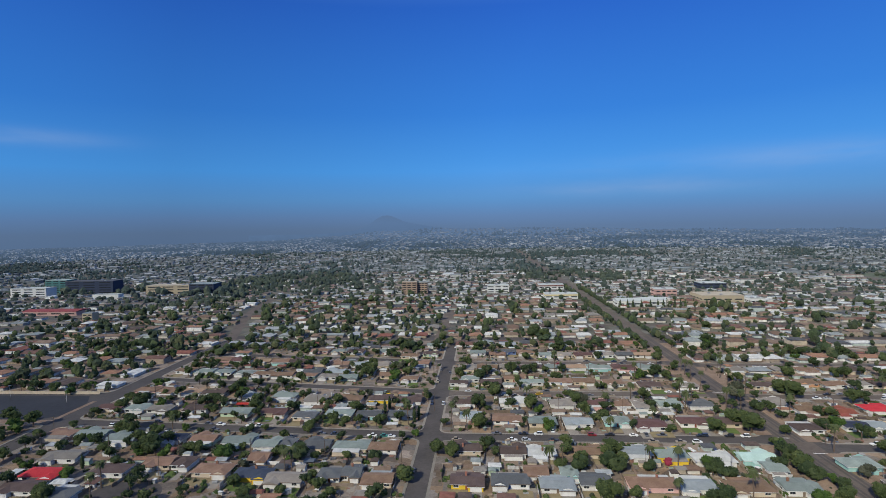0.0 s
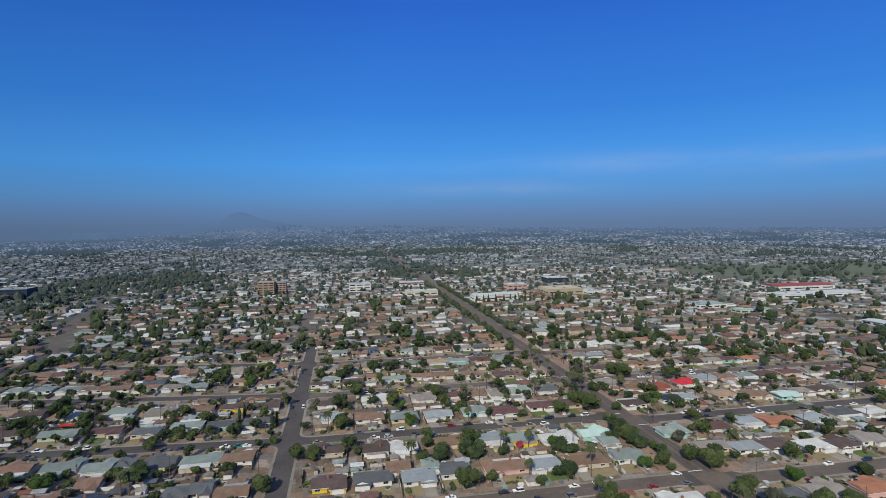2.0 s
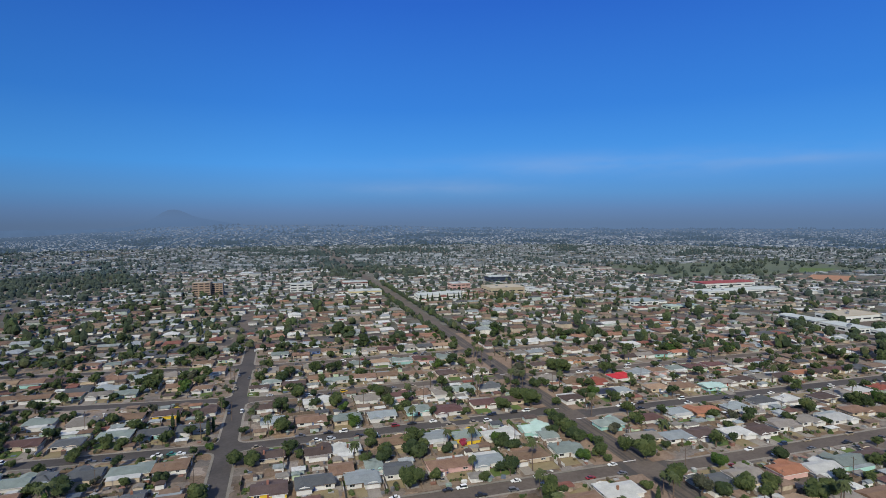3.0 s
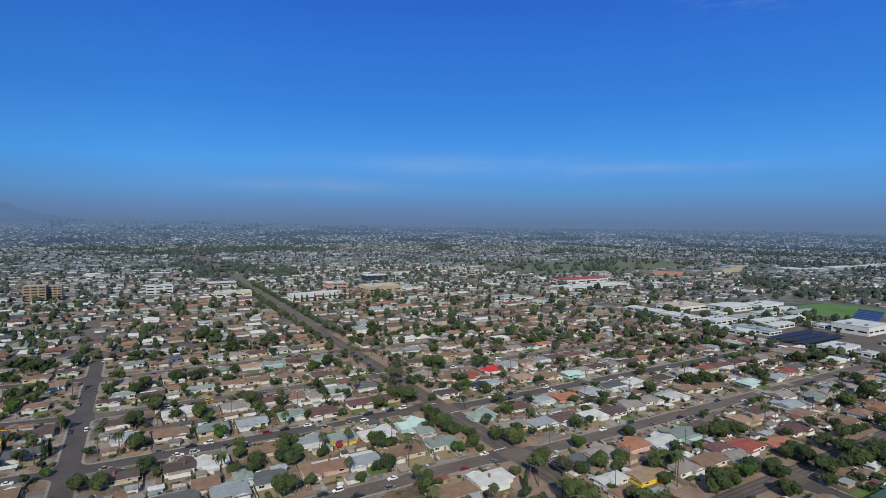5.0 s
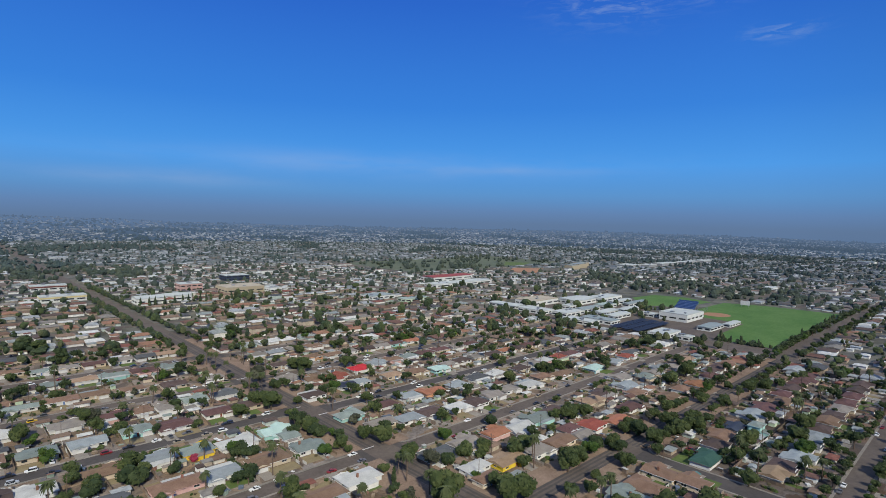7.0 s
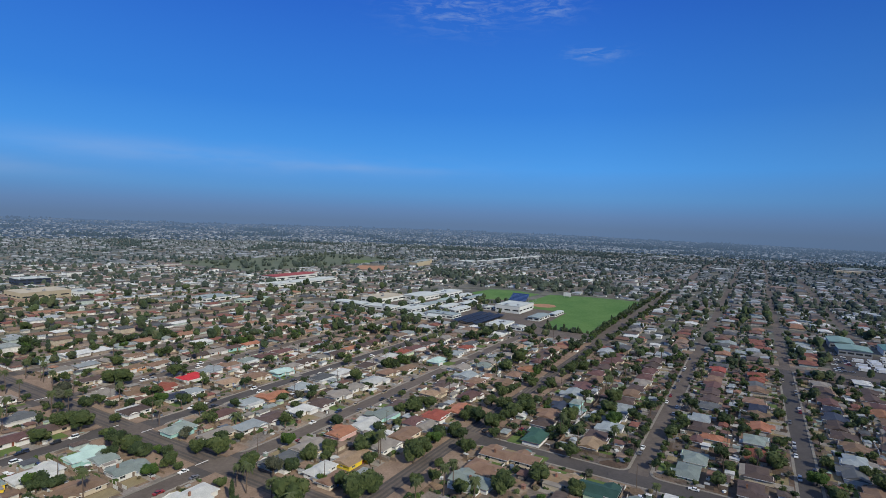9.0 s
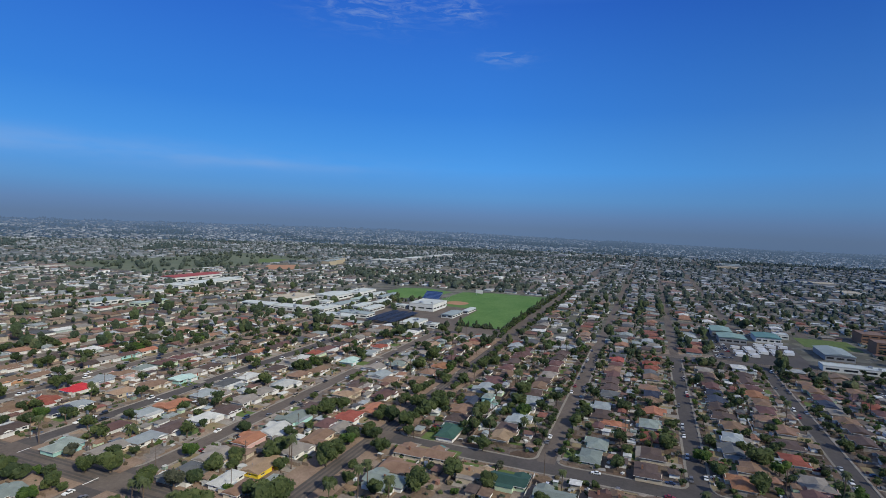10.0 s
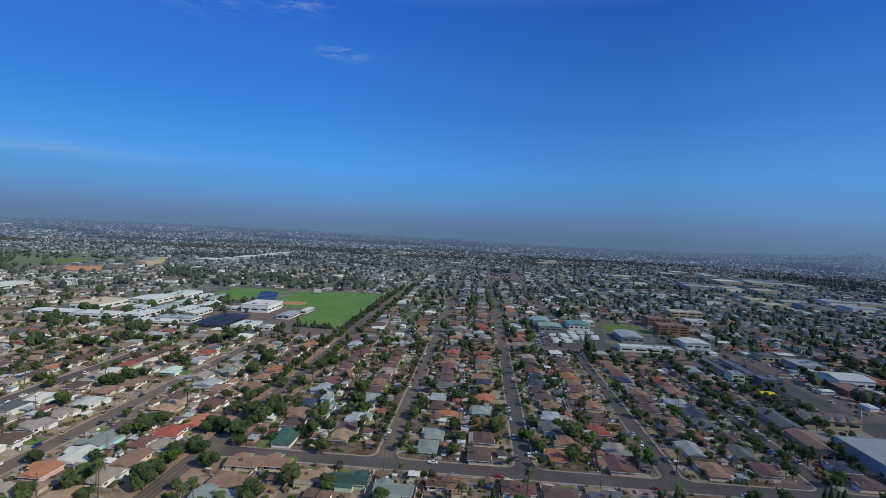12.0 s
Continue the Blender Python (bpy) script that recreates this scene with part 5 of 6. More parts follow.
g = Geo()
g.solid([(x, y, 0.12) for x, y in ((578, 147), (884, 150), (881, 240), (862, 292), (766, 292), (704, 276), (696, 212), (600, 208), (576, 196))], [tuple(range(9))])
g.solid([(x, y, 0.12) for x, y in ((734, 357), (762, 314), (852, 306), (872, 354), (859, 398), (797, 405))], [tuple(range(6))])
single("playing_field", g, M_TURF, "bright green mown school playing field", "sports field", kind="structure")
g = Geo()
g.solid([(738 + 17 * math.cos(k * math.tau / 24), 258 + 17 * math.sin(k * math.tau / 24), 0.15) for k in range(24)], [tuple(range(24))])
single("infield", g, M_CLAY, "tan clay baseball infield", "sports field", kind="structure")
ob = thing("backstop", pose(748, 276, 0.1), "tall steel mesh baseball backstop", "backstop")
for k in range(5):
    g = Geo()
    g.tube((-8 + 4 * k, 0, 0), (-8 + 4 * k, 0, 6), 0.08, 0.08, 6)
    part("post", g, M_STEEL, ob)
g = Geo()
for k in range(9):
    g.box(-8, -0.03, 0.4 + 0.65 * k, 8, 0.03, 0.46 + 0.65 * k)
part("mesh", g, M_STEEL, ob)

# shops and offices by the far avenue
building("tower_block", -135, 890, -110, 906, 22, "tan brick", "beige", "tan brick six-storey block with a flat roof", "apartment block", 6, 0, 4.2, 2)
building("tower_block", -109, 900, -93, 916, 20, "tan brick", "grey", "brown stair wing of the tan brick block", "apartment block", 6, 0, 5.0, 1)
building("shop", 95, 830, 145, 852, 7.5, "white", "white", "wide white shop with pale yellow band", "shop", 1, 0, 5.0, 4, "straw")
building("shop", 98, 954, 142, 974, 8, "white", "white", "wide white shop with red band", "shop", 1, 0, 6.0, 3, "red")
building("warehouse", 184, 750, 217, 776, 8, "white", "white", "white warehouse with low gabled roof behind conifers", "warehouse", 1, 2.4, 9.0)
building("warehouse", 220, 757, 252, 780, 8, "white", "white", "white warehouse with low gabled roof behind conifers", "warehouse", 1, 2.4, 9.0)
building("hall", 266, 847, 298, 872, 11, "dusty pink", "white", "pale hall with red-tinted side wall", "hall", 2, 0, 6.0, 2)
building("store", 311, 785, 368, 830, 9, "beige", "beige", "large store with wide beige flat roof", "store", 1, 0, 8.0, 6)
building("store", 369, 767, 388, 792, 7, "white", "white", "white front part of the large store", "store", 1, 0, 5.0, 2)
building("office_building", 372, 944, 414, 975, 9, "navy glass", "white", "dark glass office with pale flat roof", "office", 2, 0, 5.0, 2)
building("office_building", 8, 907, 44, 926, 13, "white", "white", "white framed office with glass front", "office", 3, 0, 3.4, 2)
building("store", 679, 740, 785, 776, 7.5, "white", "red", "long store with red roof", "store", 1, 1.2, 8.0)
building("store", 620, 668, 762, 698, 5, "white", "white", "long low white store building", "store", 1, 0, 9.0, 6)
building("store", 474, 573, 518, 590, 4.2, "pale green", "pale teal", "long pale green low building", "store", 1, 0, 6.0, 2)
building("store", 450, 617, 490, 646, 5, "white", "grey", "low white store with grey flat roof", "store", 1, 0, 6.0, 3)
building("office_building", -835, 892, -768, 916, 17, "white", "white", "white four-storey office with window bands", "office", 4, 0, 5.0, 2)
building("office_building", -823, 955, -781, 982, 25, "teal glass", "pale teal", "tall teal-green glass tower block", "office", 6, 0, 5.0, 2)
building("office_building", -779, 950, -686, 980, 23, "navy glass", "dark", "dark navy glass office block", "office", 5, 0, 7.0, 3)
building("office_building", -614, 938, -530, 966, 15, "beige", "beige", "beige office block with dark window rows", "office", 3, 0, 6.0, 4)
building("office_building", -528, 930, -482, 960, 18, "navy glass", "grey", "dark glass end of the beige office block", "office", 4, 0, 6.0, 2)
building("store", -664, 868, -618, 882, 8, "white", "white", "white two-storey row with dark windows", "store", 2, 0, 4.0, 2)
building("store", -522, 662, -508, 674, 9, "beige", "grey", "orange-tan box-shaped two-storey store building", "store", 2, 0, 5.0, 1)
building("store", -640, 700, -560, 726, 6, "dusty pink", "red", "long red-roofed low building", "store", 1, 1.6, 6.0)
# beyond the cross street to the south
building("depot", 636, -100, 664, -74, 6, "grey", "dull teal", "depot with ribbed pale teal roof", "depot", 1, 1.4, 6.0)
building("depot", 668, -90, 702, -70, 7, "grey", "dull teal", "depot with ribbed pale teal roof", "depot", 1, 1.4, 6.0)
building("depot", 660, -136, 692, -112, 6, "white", "teal", "depot with deep teal roof", "depot", 1, 1.2, 6.0)
building("store", 696, -150, 713, -136, 4.5, "white", "white", "small pale flat-roofed store", "store", 1, 0, 5.0, 1)
building("warehouse", 600, -184, 642, -160, 5.5, "grey", "grey", "shed with parallel grey metal roofs", "warehouse", 1, 1.8, 8.0)
building("store", 551, -200, 566, -146, 4.5, "white", "white", "long row of small white units", "store", 1, 0, 6.0, 3)
building("apartment_building", 713, -246, 742, -222, 11, "orange brown", "brown", "orange-brown apartment house with tan balconies", "apartment block", 3, 0, 4.0, 1)
building("apartment_building", 655, -252, 678, -217, 12, "orange brown", "brown", "orange-brown apartment house with tan balconies", "apartment block", 4, 0, 4.0, 1)
building("warehouse", 584, -248, 612, -222, 6, "white", "white", "white warehouse by the main street", "warehouse", 1, 1.6, 8.0)
building("store", 817, -335, 846, -286, 8, "beige", "beige", "beige two-storey store with flat roof", "store", 2, 0, 6.0, 2)
building("store", 755, -316, 776, -287, 5, "white", "white", "white store with a flat roof", "store", 1, 0, 6.0, 2)
building("shop", 413, -224, 420, -215, 3.6, "yellow", "yellow", "small bright yellow corner shop", "shop", 1, 0.8, 4.0)
building("shop", 450, -250, 465, -233, 5, "blue", "blue", "small blue flat-roofed shop", "shop", 1, 0, 5.0, 1)
building("shop", 453, -221, 466, -211, 7, "pale green", "grey", "pale green two-storey shop", "shop", 2, 0, 4.0, 1)
building("store", 432, -306, 456, -288, 4.5, "red", "brown", "low brown-red store by the main street", "store", 1, 0, 5.0, 2)
building("store", 404, -322, 420, -304, 5, "red", "red", "red-roofed low store by the main street", "store", 1, 1.0, 5.0, 1)
building("store", 512, -322, 540, -296, 5, "grey", "grey", "grey flat-roofed store in an asphalt lot", "store", 1, 0, 5.0, 2)
building("shop", 545, -298, 566, -280, 4.5, "beige", "dark", "tan flat-roofed shop in an asphalt lot", "shop", 1, 0, 5.0, 2)
building("apartment_building", 300, -202, 336, -189, 3.2, "beige", "brown", "long low apartment row with brown pitched roof", "apartment block", 1, 1.7, 5.0)
building("apartment_building", 341, -203, 376, -190, 3.2, "dusty pink", "dark", "long low apartment row with dark pitched roof", "apartment block", 1, 1.7, 5.0)
building("store", 458, -326, 486, -298, 7, "white", "white", "white store with arched front", "store", 1, 1.8, 5.0)
building("warehouse", 264, -246, 318, -206, 7.5, "pale blue", "grey", "large warehouse with pale blue wall, grey flat roof", "warehouse", 1, 0, 30.0, 4)
building("carport", 474, -204, 528, -197, 3, "grey", "dark", "long dark carport roof with pale edge", "carport", 1, 0, 9.0, 0)
building("carport", 474, -222, 528, -214, 3, "grey", "dark", "long dark carport roof with pale edge", "carport", 1, 0, 9.0, 0)
building("carport", 474, -242, 528, -232, 3, "grey", "blue", "long blue carport roof with pale edge", "carport", 1, 0, 9.0, 0)
church = building("chapel", 354, -246, 370, -210, 5, "beige", "brown", "tan chapel with arched gables and a slim spire", "chapel", 1, 2.6, 5.0)
for k in range(5):
    g = Geo()
    g.solid([(-9.5, -15 + 7 * k, 5), (-9.5, -10 + 7 * k, 5), (-9.5, -12.5 + 7 * k, 8), (0, -12.5 + 7 * k, 8), (0, -15 + 7 * k, 5), (0, -10 + 7 * k, 5)],
            ((0, 1, 2), (1, 5, 3, 2), (4, 0, 2, 3)))
    part("gable", g, M_PLAIN["beige"], church)
g = Geo()
g.tube((-2, -20, 0), (-2, -20, 8), 2.0, 1.8, 4)
g.tube((-2, -20, 8), (-2, -20, 15), 1.9, 0.1, 4)
part("spire", g, M_FLAT["grey"], church, "pointed grey spire")
g = Geo()
g.box(320, -246, 0.1, 353, -206, 0.24)
single("forecourt", g, M_CONCRETE, "pale concrete forecourt of the chapel", "forecourt", kind="structure")
g = Geo()
g.box(662, -210, 0.02, 716, -158, 0.14)
single("small_field", g, M_LAWN, "small green lawn behind the depot", "lawn", kind="structure")
g = Geo()
g.box(549, -142, 0.02, 652, -62, 0.1)
single("parking_lot", g, M_ASPHALT, "dark asphalt storage lot full of parked vehicles", "parking lot", kind="structure")
# wide sheds and malls far to the south
for k, (x0, y0, x1, y1, h) in enumerate(((998, -640, 1120, -500, 8), (1010, -800, 1150, -660, 8), (997, -450, 1032, -402, 7), (1280, -700, 1420, -470, 8),
                                         (1500, -900, 1680, -640, 9), (1750, -760, 1880, -560, 8), (1300, -420, 1380, -360, 7), (1500, -420, 1640, -330, 8),
                                         (2000, -300, 2200, -200, 9), (2100, 300, 2300, 380, 8), (1700, 60, 1760, 110, 8))):
    rnd = random.Random(k)
    nx, ny = max(1, round((x1 - x0) / 75)), max(1, round((y1 - y0) / 75))
    for i in range(nx):
        for j in range(ny):
            w, d = (x1 - x0) / nx, (y1 - y0) / ny
            u, v = x0 + w * i + rnd.uniform(0, 0.2) * w, y0 + d * j + rnd.uniform(0, 0.2) * d
            building("warehouse", u, v, u + rnd.uniform(0.6, 0.78) * w, v + rnd.uniform(0.55, 0.78) * d, h * rnd.uniform(0.7, 1.1), rnd.choice(("beige", "grey", "white")),
                     rnd.choice(("grey", "white", "teal dark", "dark", "beige")), "wide flat-roofed commercial hall", "warehouse", 1, rnd.choice((0, 0, 1.5)), 20.0, 1)
# white flats, stores and a bare field beyond the school
for x0, y0, x1, y1 in ((1146, 742, 1180, 764), (1200, 756, 1236, 784), (1250, 782, 1288, 808)):
    building("apartment_building", x0, y0, x1, y1, 10, "beige", "grey", "pale three-storey apartment block", "apartment block", 3, 0, 6.0, 1)
for x0, y0, x1, y1 in ((1345, 690, 1400, 735), (1405, 668, 1450, 700), (1490, 672, 1600, 700), (1620, 664, 1730, 690), (1750, 656, 1840, 680)):
    building("store", x0, y0, x1, y1, 6, "grey", "white", "long low pale store building", "store", 1, 0, 9.0, 1)
g = Geo()
g.solid([(x, y, 0.12) for x, y in ((972, 800), (1000, 742), (1108, 800), (1058, 856))], [(0, 1, 2, 3)])
single("bare_field", g, M_CLAY, "bare reddish earth field", "field", kind="structure")
g = Geo()
g.solid([(x, y, 0.15) for x, y in ((1092, 915), (1140, 892), (1240, 940), (1180, 985))], [(0, 1, 2, 3)])
single("small_field", g, M_LAWN, "green lawn in the park", "lawn", kind="structure")
LANDMARKS.extend(((968, 738, 1112, 860), (1088, 888, 1244, 990)))

# parking lot lamps
for x, y in ((-330, 348), (-282, 340), (-400, 330)):
    ob = thing("street_lamp", pose(x, y, 0.1), "tall grey parking-lot lamp on a pole", "street lamp", "parking lamps")
    g = Geo()
    g.tube((0, 0, 0), (0, 0, 0.8), 0.35, 0.3, 10)
    part("base", g, M_CONCRETE, ob)
    g = Geo()
    g.tube((0, 0, 0.8), (0, 0, 9), 0.12, 0.08, 8)
    part("pole", g, M_TRIM, ob)
    g = Geo()
    g.box(-0.9, -0.25, 8.9, 0.9, 0.25, 9.1)
    part("lamp_head", g, M_STEEL, ob)

# ---- the town further out: joined crowds ----
def crowd(name, verts, faces, mats, slots, label, category):
    me = bpy.data.meshes.new(name)
    me.from_pydata(verts, [], faces)
    for m in mats:
        me.materials.append(m)
    if slots is not None:
        me.polygons.foreach_set("material_index", slots)
    me.update()
    return tagged(new(name, me), label, category, kind="stuff")


def keep_clear(x, y, gap=2.0):
    return all(not (a - gap < x < c + gap and b - gap < y < d + gap) for a, b, c, d in LANDMARKS)


def far_house(vs, fs, ss, x, y, w, d, h, rise, flip):
    n = len(vs)
    a, b = (w / 2, d / 2) if not flip else (d / 2, w / 2)
    up = rise_at(x, y)
    h += up
    for z in (up - 2 if up else 0.0, h):
        vs.extend(((x - a, y - b, z), (x + a, y - b, z), (x + a, y + b, z), (x - a, y + b, z)))
    fs.extend(((n, n + 1, n + 5, n + 4), (n + 1, n + 2, n + 6, n + 5), (n + 2, n + 3, n + 7, n + 6), (n + 3, n, n + 4, n + 7)))
    ss.extend((0, 0, 0, 0))
    n += 8
    a, b = a + 0.7, b + 0.7
    t = 0.45 * min(a, b) * R.choice((0, 1, 2))
    top = ((x - a + t, y, h + rise), (x + a - t, y, h + rise)) if a > b else ((x, y - b + t, h + rise), (x, y + b - t, h + rise))
    vs.extend(((x - a, y - b, h), (x + a, y - b, h), (x + a, y + b, h), (x - a, y + b, h), *top))
    if a > b:
        fs.extend(((n, n + 1, n + 5, n + 4), (n + 1, n + 2, n + 5), (n + 2, n + 3, n + 4, n + 5), (n + 3, n, n + 4), (n + 3, n + 2, n + 1, n)))
    else:
        fs.extend(((n + 1, n + 2, n + 5, n + 4), (n + 2, n + 3, n + 5), (n + 3, n, n + 4, n + 5), (n, n + 1, n + 4), (n + 3, n + 2, n + 1, n)))
    ss.extend((1, 1, 1, 1, 1))


def rise_at(x, y):
    """How far the low hills lift the ground."""
    d = math.hypot(x, y)
    return slope(d, ridge_height(math.degrees(math.atan2(x, y)))) if d > RIDGE_FOOT else 0.0


def blob(vs, fs, x, y, r, rz, z0, sub):
    n = len(vs)
    z0 += rise_at(x, y)
    verts, faces = OCTA if math.hypot(x, y) > 1350 else ICO[sub]
    for v in verts:
        k = 1 + R.uniform(-0.34, 0.34)
        vs.append((x + v.x * r * k, y + v.y * r * k, z0 + v.z * rz * k))
    fs.extend(tuple(n + i for i in f) for f in faces)


def near_quarter(x, y):
    if -262 < x < 146 and 120 < y < 530 or 172 < x < 535 and -165 < y < 435:
        return math.hypot(x, y) < 505
    return False


streets = [y for y in FAR_Y] + [s for s in SOUTH_Y] + [205, 279, 360, 440]
LANDMARKS.append((760, 880, 1330, 1180))
hv, hf, hs = [], [], []
gv, gf, gs = [], [], []
mv, mf, ms = [], [], []
tv, tf = [], []
fv, ff = [], []
dv, df = [], []
rv, rf, rs = [], [], []
wv, wf = [], []
spots, groves = [], []
for s in sorted(streets):
    for off in (-20, 20):
        y = s + off
        x = -3800.0 + R.uniform(0, 15)
        while x < 4700:
            dist = math.hypot(x, y)
            thin = 1 if dist < 1500 else 1.25 if dist < 2600 else 2.2
            x += (R.uniform(16.5, 20.5)) * thin
            yy = y + R.uniform(-3.5, 3.5) + (R.uniform(-12, 12) if dist > 1300 else 0)
            if dist > 4700 or dist > 3000 and R.random() < (dist - 3000) / 3400 or near_quarter(x, yy) or not in_view(x, yy, 14 if dist > 260 else 180):
                continue
            if s < 131 and x < 545 or s in (205, 279, 360, 440) and x < 900:
                if not (171 < x < 535 and 365 < yy < 525):
                    continue
            if abs(x - 160) < 18 and y < 2600 or min(abs(x - c) for c in CROSS_X) < 11 or abs(x + 44) < 11 and y < 775 or not keep_clear(x, yy):
                continue
            lane = -262 - (yy - 535) * 0.33 if yy < 711 else -320 - (yy - 711) * 0.17
            if 300 < yy < 1300 and abs(x - (lane if yy > 535 else -260)) < 12.5:
                continue
            # woods and gardens take the place of some houses further out
            if dist > 900 and noise.noise(Vector((x * 0.0035, yy * 0.0022, 9.0))) + 0.5 * noise.noise(Vector((x * 0.012, yy * 0.009, 4.0))) > (0.34 if dist < 1700 else 0.24):
                groves.append((x, yy, dist))
                continue
            spots.append((x, yy, dist))
for y, side, xa, xb, lean in ROWS:
    x = 171.0 if xb > 400 else 1e9
    while x < 526:
        x += R.uniform(16, 19.5)
        yy = y + R.uniform(-1, 1)
        if x < 526 and math.hypot(x, yy) > 490 and clear(x, yy, 7, 5, 2.0) and keep_clear(x, yy):
            spots.append((x, yy, math.hypot(x, yy)))
for y in (378, 408, 446, 476, 518):
    x = -482.0
    while x < -276:
        spots.append((x, y + R.uniform(-2, 2), math.hypot(x, y)))
        x += R.uniform(16, 21)
for y in (-345, -368, -395, -425):
    x = 395.0 + R.uniform(0, 10)
    while x < 540:
        if keep_clear(x, y, 8):
            spots.append((x, y, math.hypot(x, y)))
        x += R.uniform(15, 20)
for x, y, dist in spots:
    big = dist > 1000 and R.random() < 0.035
    w, d = (R.uniform(24, 42), R.uniform(15, 24)) if big else (R.uniform(12, 17.5), R.uniform(10, 14.5))
    h = R.uniform(4, 7.5) if big else R.uniform(2.2, 2.7) + (2.4 if R.random() < 0.06 else 0)
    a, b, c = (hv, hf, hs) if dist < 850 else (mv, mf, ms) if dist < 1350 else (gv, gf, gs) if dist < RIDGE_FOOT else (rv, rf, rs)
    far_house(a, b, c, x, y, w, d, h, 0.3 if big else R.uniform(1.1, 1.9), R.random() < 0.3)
    if dist < 1400 and R.random() < 0.85:
        far_house(*((hv, hf, hs) if dist < 850 else (mv, mf, ms)), x + R.uniform(-5, 5), y + R.choice((-11, 11)), R.uniform(4, 7), R.uniform(3, 6), 2.4, 0.6, False)
    # trees beside it
    for _ in range((R.choice((2, 3, 3, 4, 4)) + (2 if not -3 < math.degrees(math.atan2(x, y)) < 82 else 0)) if dist < 1100 else R.choice((2, 2, 3, 3))):
        tx, ty = x + R.uniform(-11, 11), y + R.uniform(-16, 16)
        if abs(tx - x) < w / 2 + 1 and abs(ty - y) < d / 2 + 1:
            ty = y + R.choice((-1, 1)) * (d / 2 + 3)
        if min(abs(ty - s) for s in streets) < (4.2 if dist < 700 else 2.5) or not keep_clear(tx, ty, 0):
            continue
        pick = R.random()
        r = R.uniform(1.0, 2.2) if pick < 0.56 else R.uniform(2.2, 4.0) if pick < 0.94 else R.uniform(4.2, 6.0)
        if dist < 900:
            tall = R.choice((0.8, 1.0, 1.0, 1.3, 2.0))
            for _ in range(1 if r < 1.6 else 2 if r < 4.2 else 5):
                q = r * R.uniform(0.42, 0.75)
                blob(tv, tf, tx + R.uniform(-0.65, 0.65) * r, ty + R.uniform(-0.5, 0.5) * r, q, q * min(tall, 1.3), (0.9 * r + R.uniform(-0.3, 0.5) * r) * tall, 1 if dist < 560 else 0)
        else:
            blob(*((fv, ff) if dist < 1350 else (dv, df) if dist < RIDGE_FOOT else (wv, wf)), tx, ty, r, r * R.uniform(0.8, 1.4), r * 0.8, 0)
for x, y, dist in groves:
    for _ in range(R.choice((3, 4, 5)) if dist < 2600 else 3):
        r = R.uniform(2.4, 5.6) * (1.0 if dist < 2600 else 1.35)
        tx, ty = x + R.gauss(0, 9), y + R.gauss(0, 13)
        if min(abs(ty - s) for s in streets) > 5 and keep_clear(tx, ty, 3):
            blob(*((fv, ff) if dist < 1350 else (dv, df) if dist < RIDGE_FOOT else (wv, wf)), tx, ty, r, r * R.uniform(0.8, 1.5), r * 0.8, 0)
# infill behind the rows: back-yard buildings and trees
taken = {}
for x, y, dist in spots:
    taken.setdefault((int(x // 40), int(y // 40)), []).append((x, y))
for _ in range(9000):
    a, dist = radians(R.uniform(-48, 130)), R.uniform(480, 1250)
    x, y = dist * math.sin(a), dist * math.cos(a)
    if near_quarter(x, y) or not keep_clear(x, y, 6) or min(abs(y - s) for s in streets) < 13 or min(abs(x - c) for c in CROSS_X) < 12 or abs(x - 160) < 20:
        continue
    if in_block(x, y, 0) and x < 535 and dist < 500 or abs(x + 262 + max(0, y - 535) * 0.3) < 16 and y > 250:
        continue
    ix, iy = int(x // 40), int(y // 40)
    if any(abs(x - u) < 10 and abs(y - v) < 11 for k in (-1, 0, 1) for m in (-1, 0, 1) for u, v in taken.get((ix + k, iy + m), ())):
        continue
    taken.setdefault((ix, iy), []).append((x, y))
    if R.random() < 0.6:
        far_house(*((hv, hf, hs) if dist < 850 else (mv, mf, ms)), x, y, R.uniform(6, 12), R.uniform(5, 9), R.uniform(2.2, 2.8), R.uniform(0.4, 1.4), R.random() < 0.4)
    else:
        r = R.uniform(2.2, 5.5)
        for _ in range(2):
            blob(*((tv, tf) if dist < 900 else (fv, ff)), x + R.uniform(-0.5, 0.5) * r, y + R.uniform(-0.5, 0.5) * r, 0.75 * r, 0.75 * r, r, 0)
# dark trees round the offices
for _ in range(130):
    x, y, r = R.uniform(-880, -440), R.uniform(905, 1010), R.uniform(4, 8)
    if all(not (a - 4 < x < c + 4 and b - 8 < y < d + 4) for a, b, c, d in LANDMARKS):
        blob(fv, ff, x, y, r, r * 1.1, r, 0)
# the wooded park beyond the stores
for _ in range(340):
    x, y = R.uniform(770, 1330), R.uniform(890, 1180)
    if noise.noise(Vector((x * 0.012, y * 0.02, 2.0))) > -0.18 and not (1088 < x < 1244 and 888 < y < 990):
        r = R.uniform(3.0, 7.0)
        blob(fv, ff, x, y, r, r * R.uniform(0.8, 1.2), r * 0.8, 0)
g = Geo()
g.box(765, 885, 0.0, 1335, 1185, 0.13)
single("park", g, M_PARK, "dull green parkland under scattered trees", "park", kind="structure")
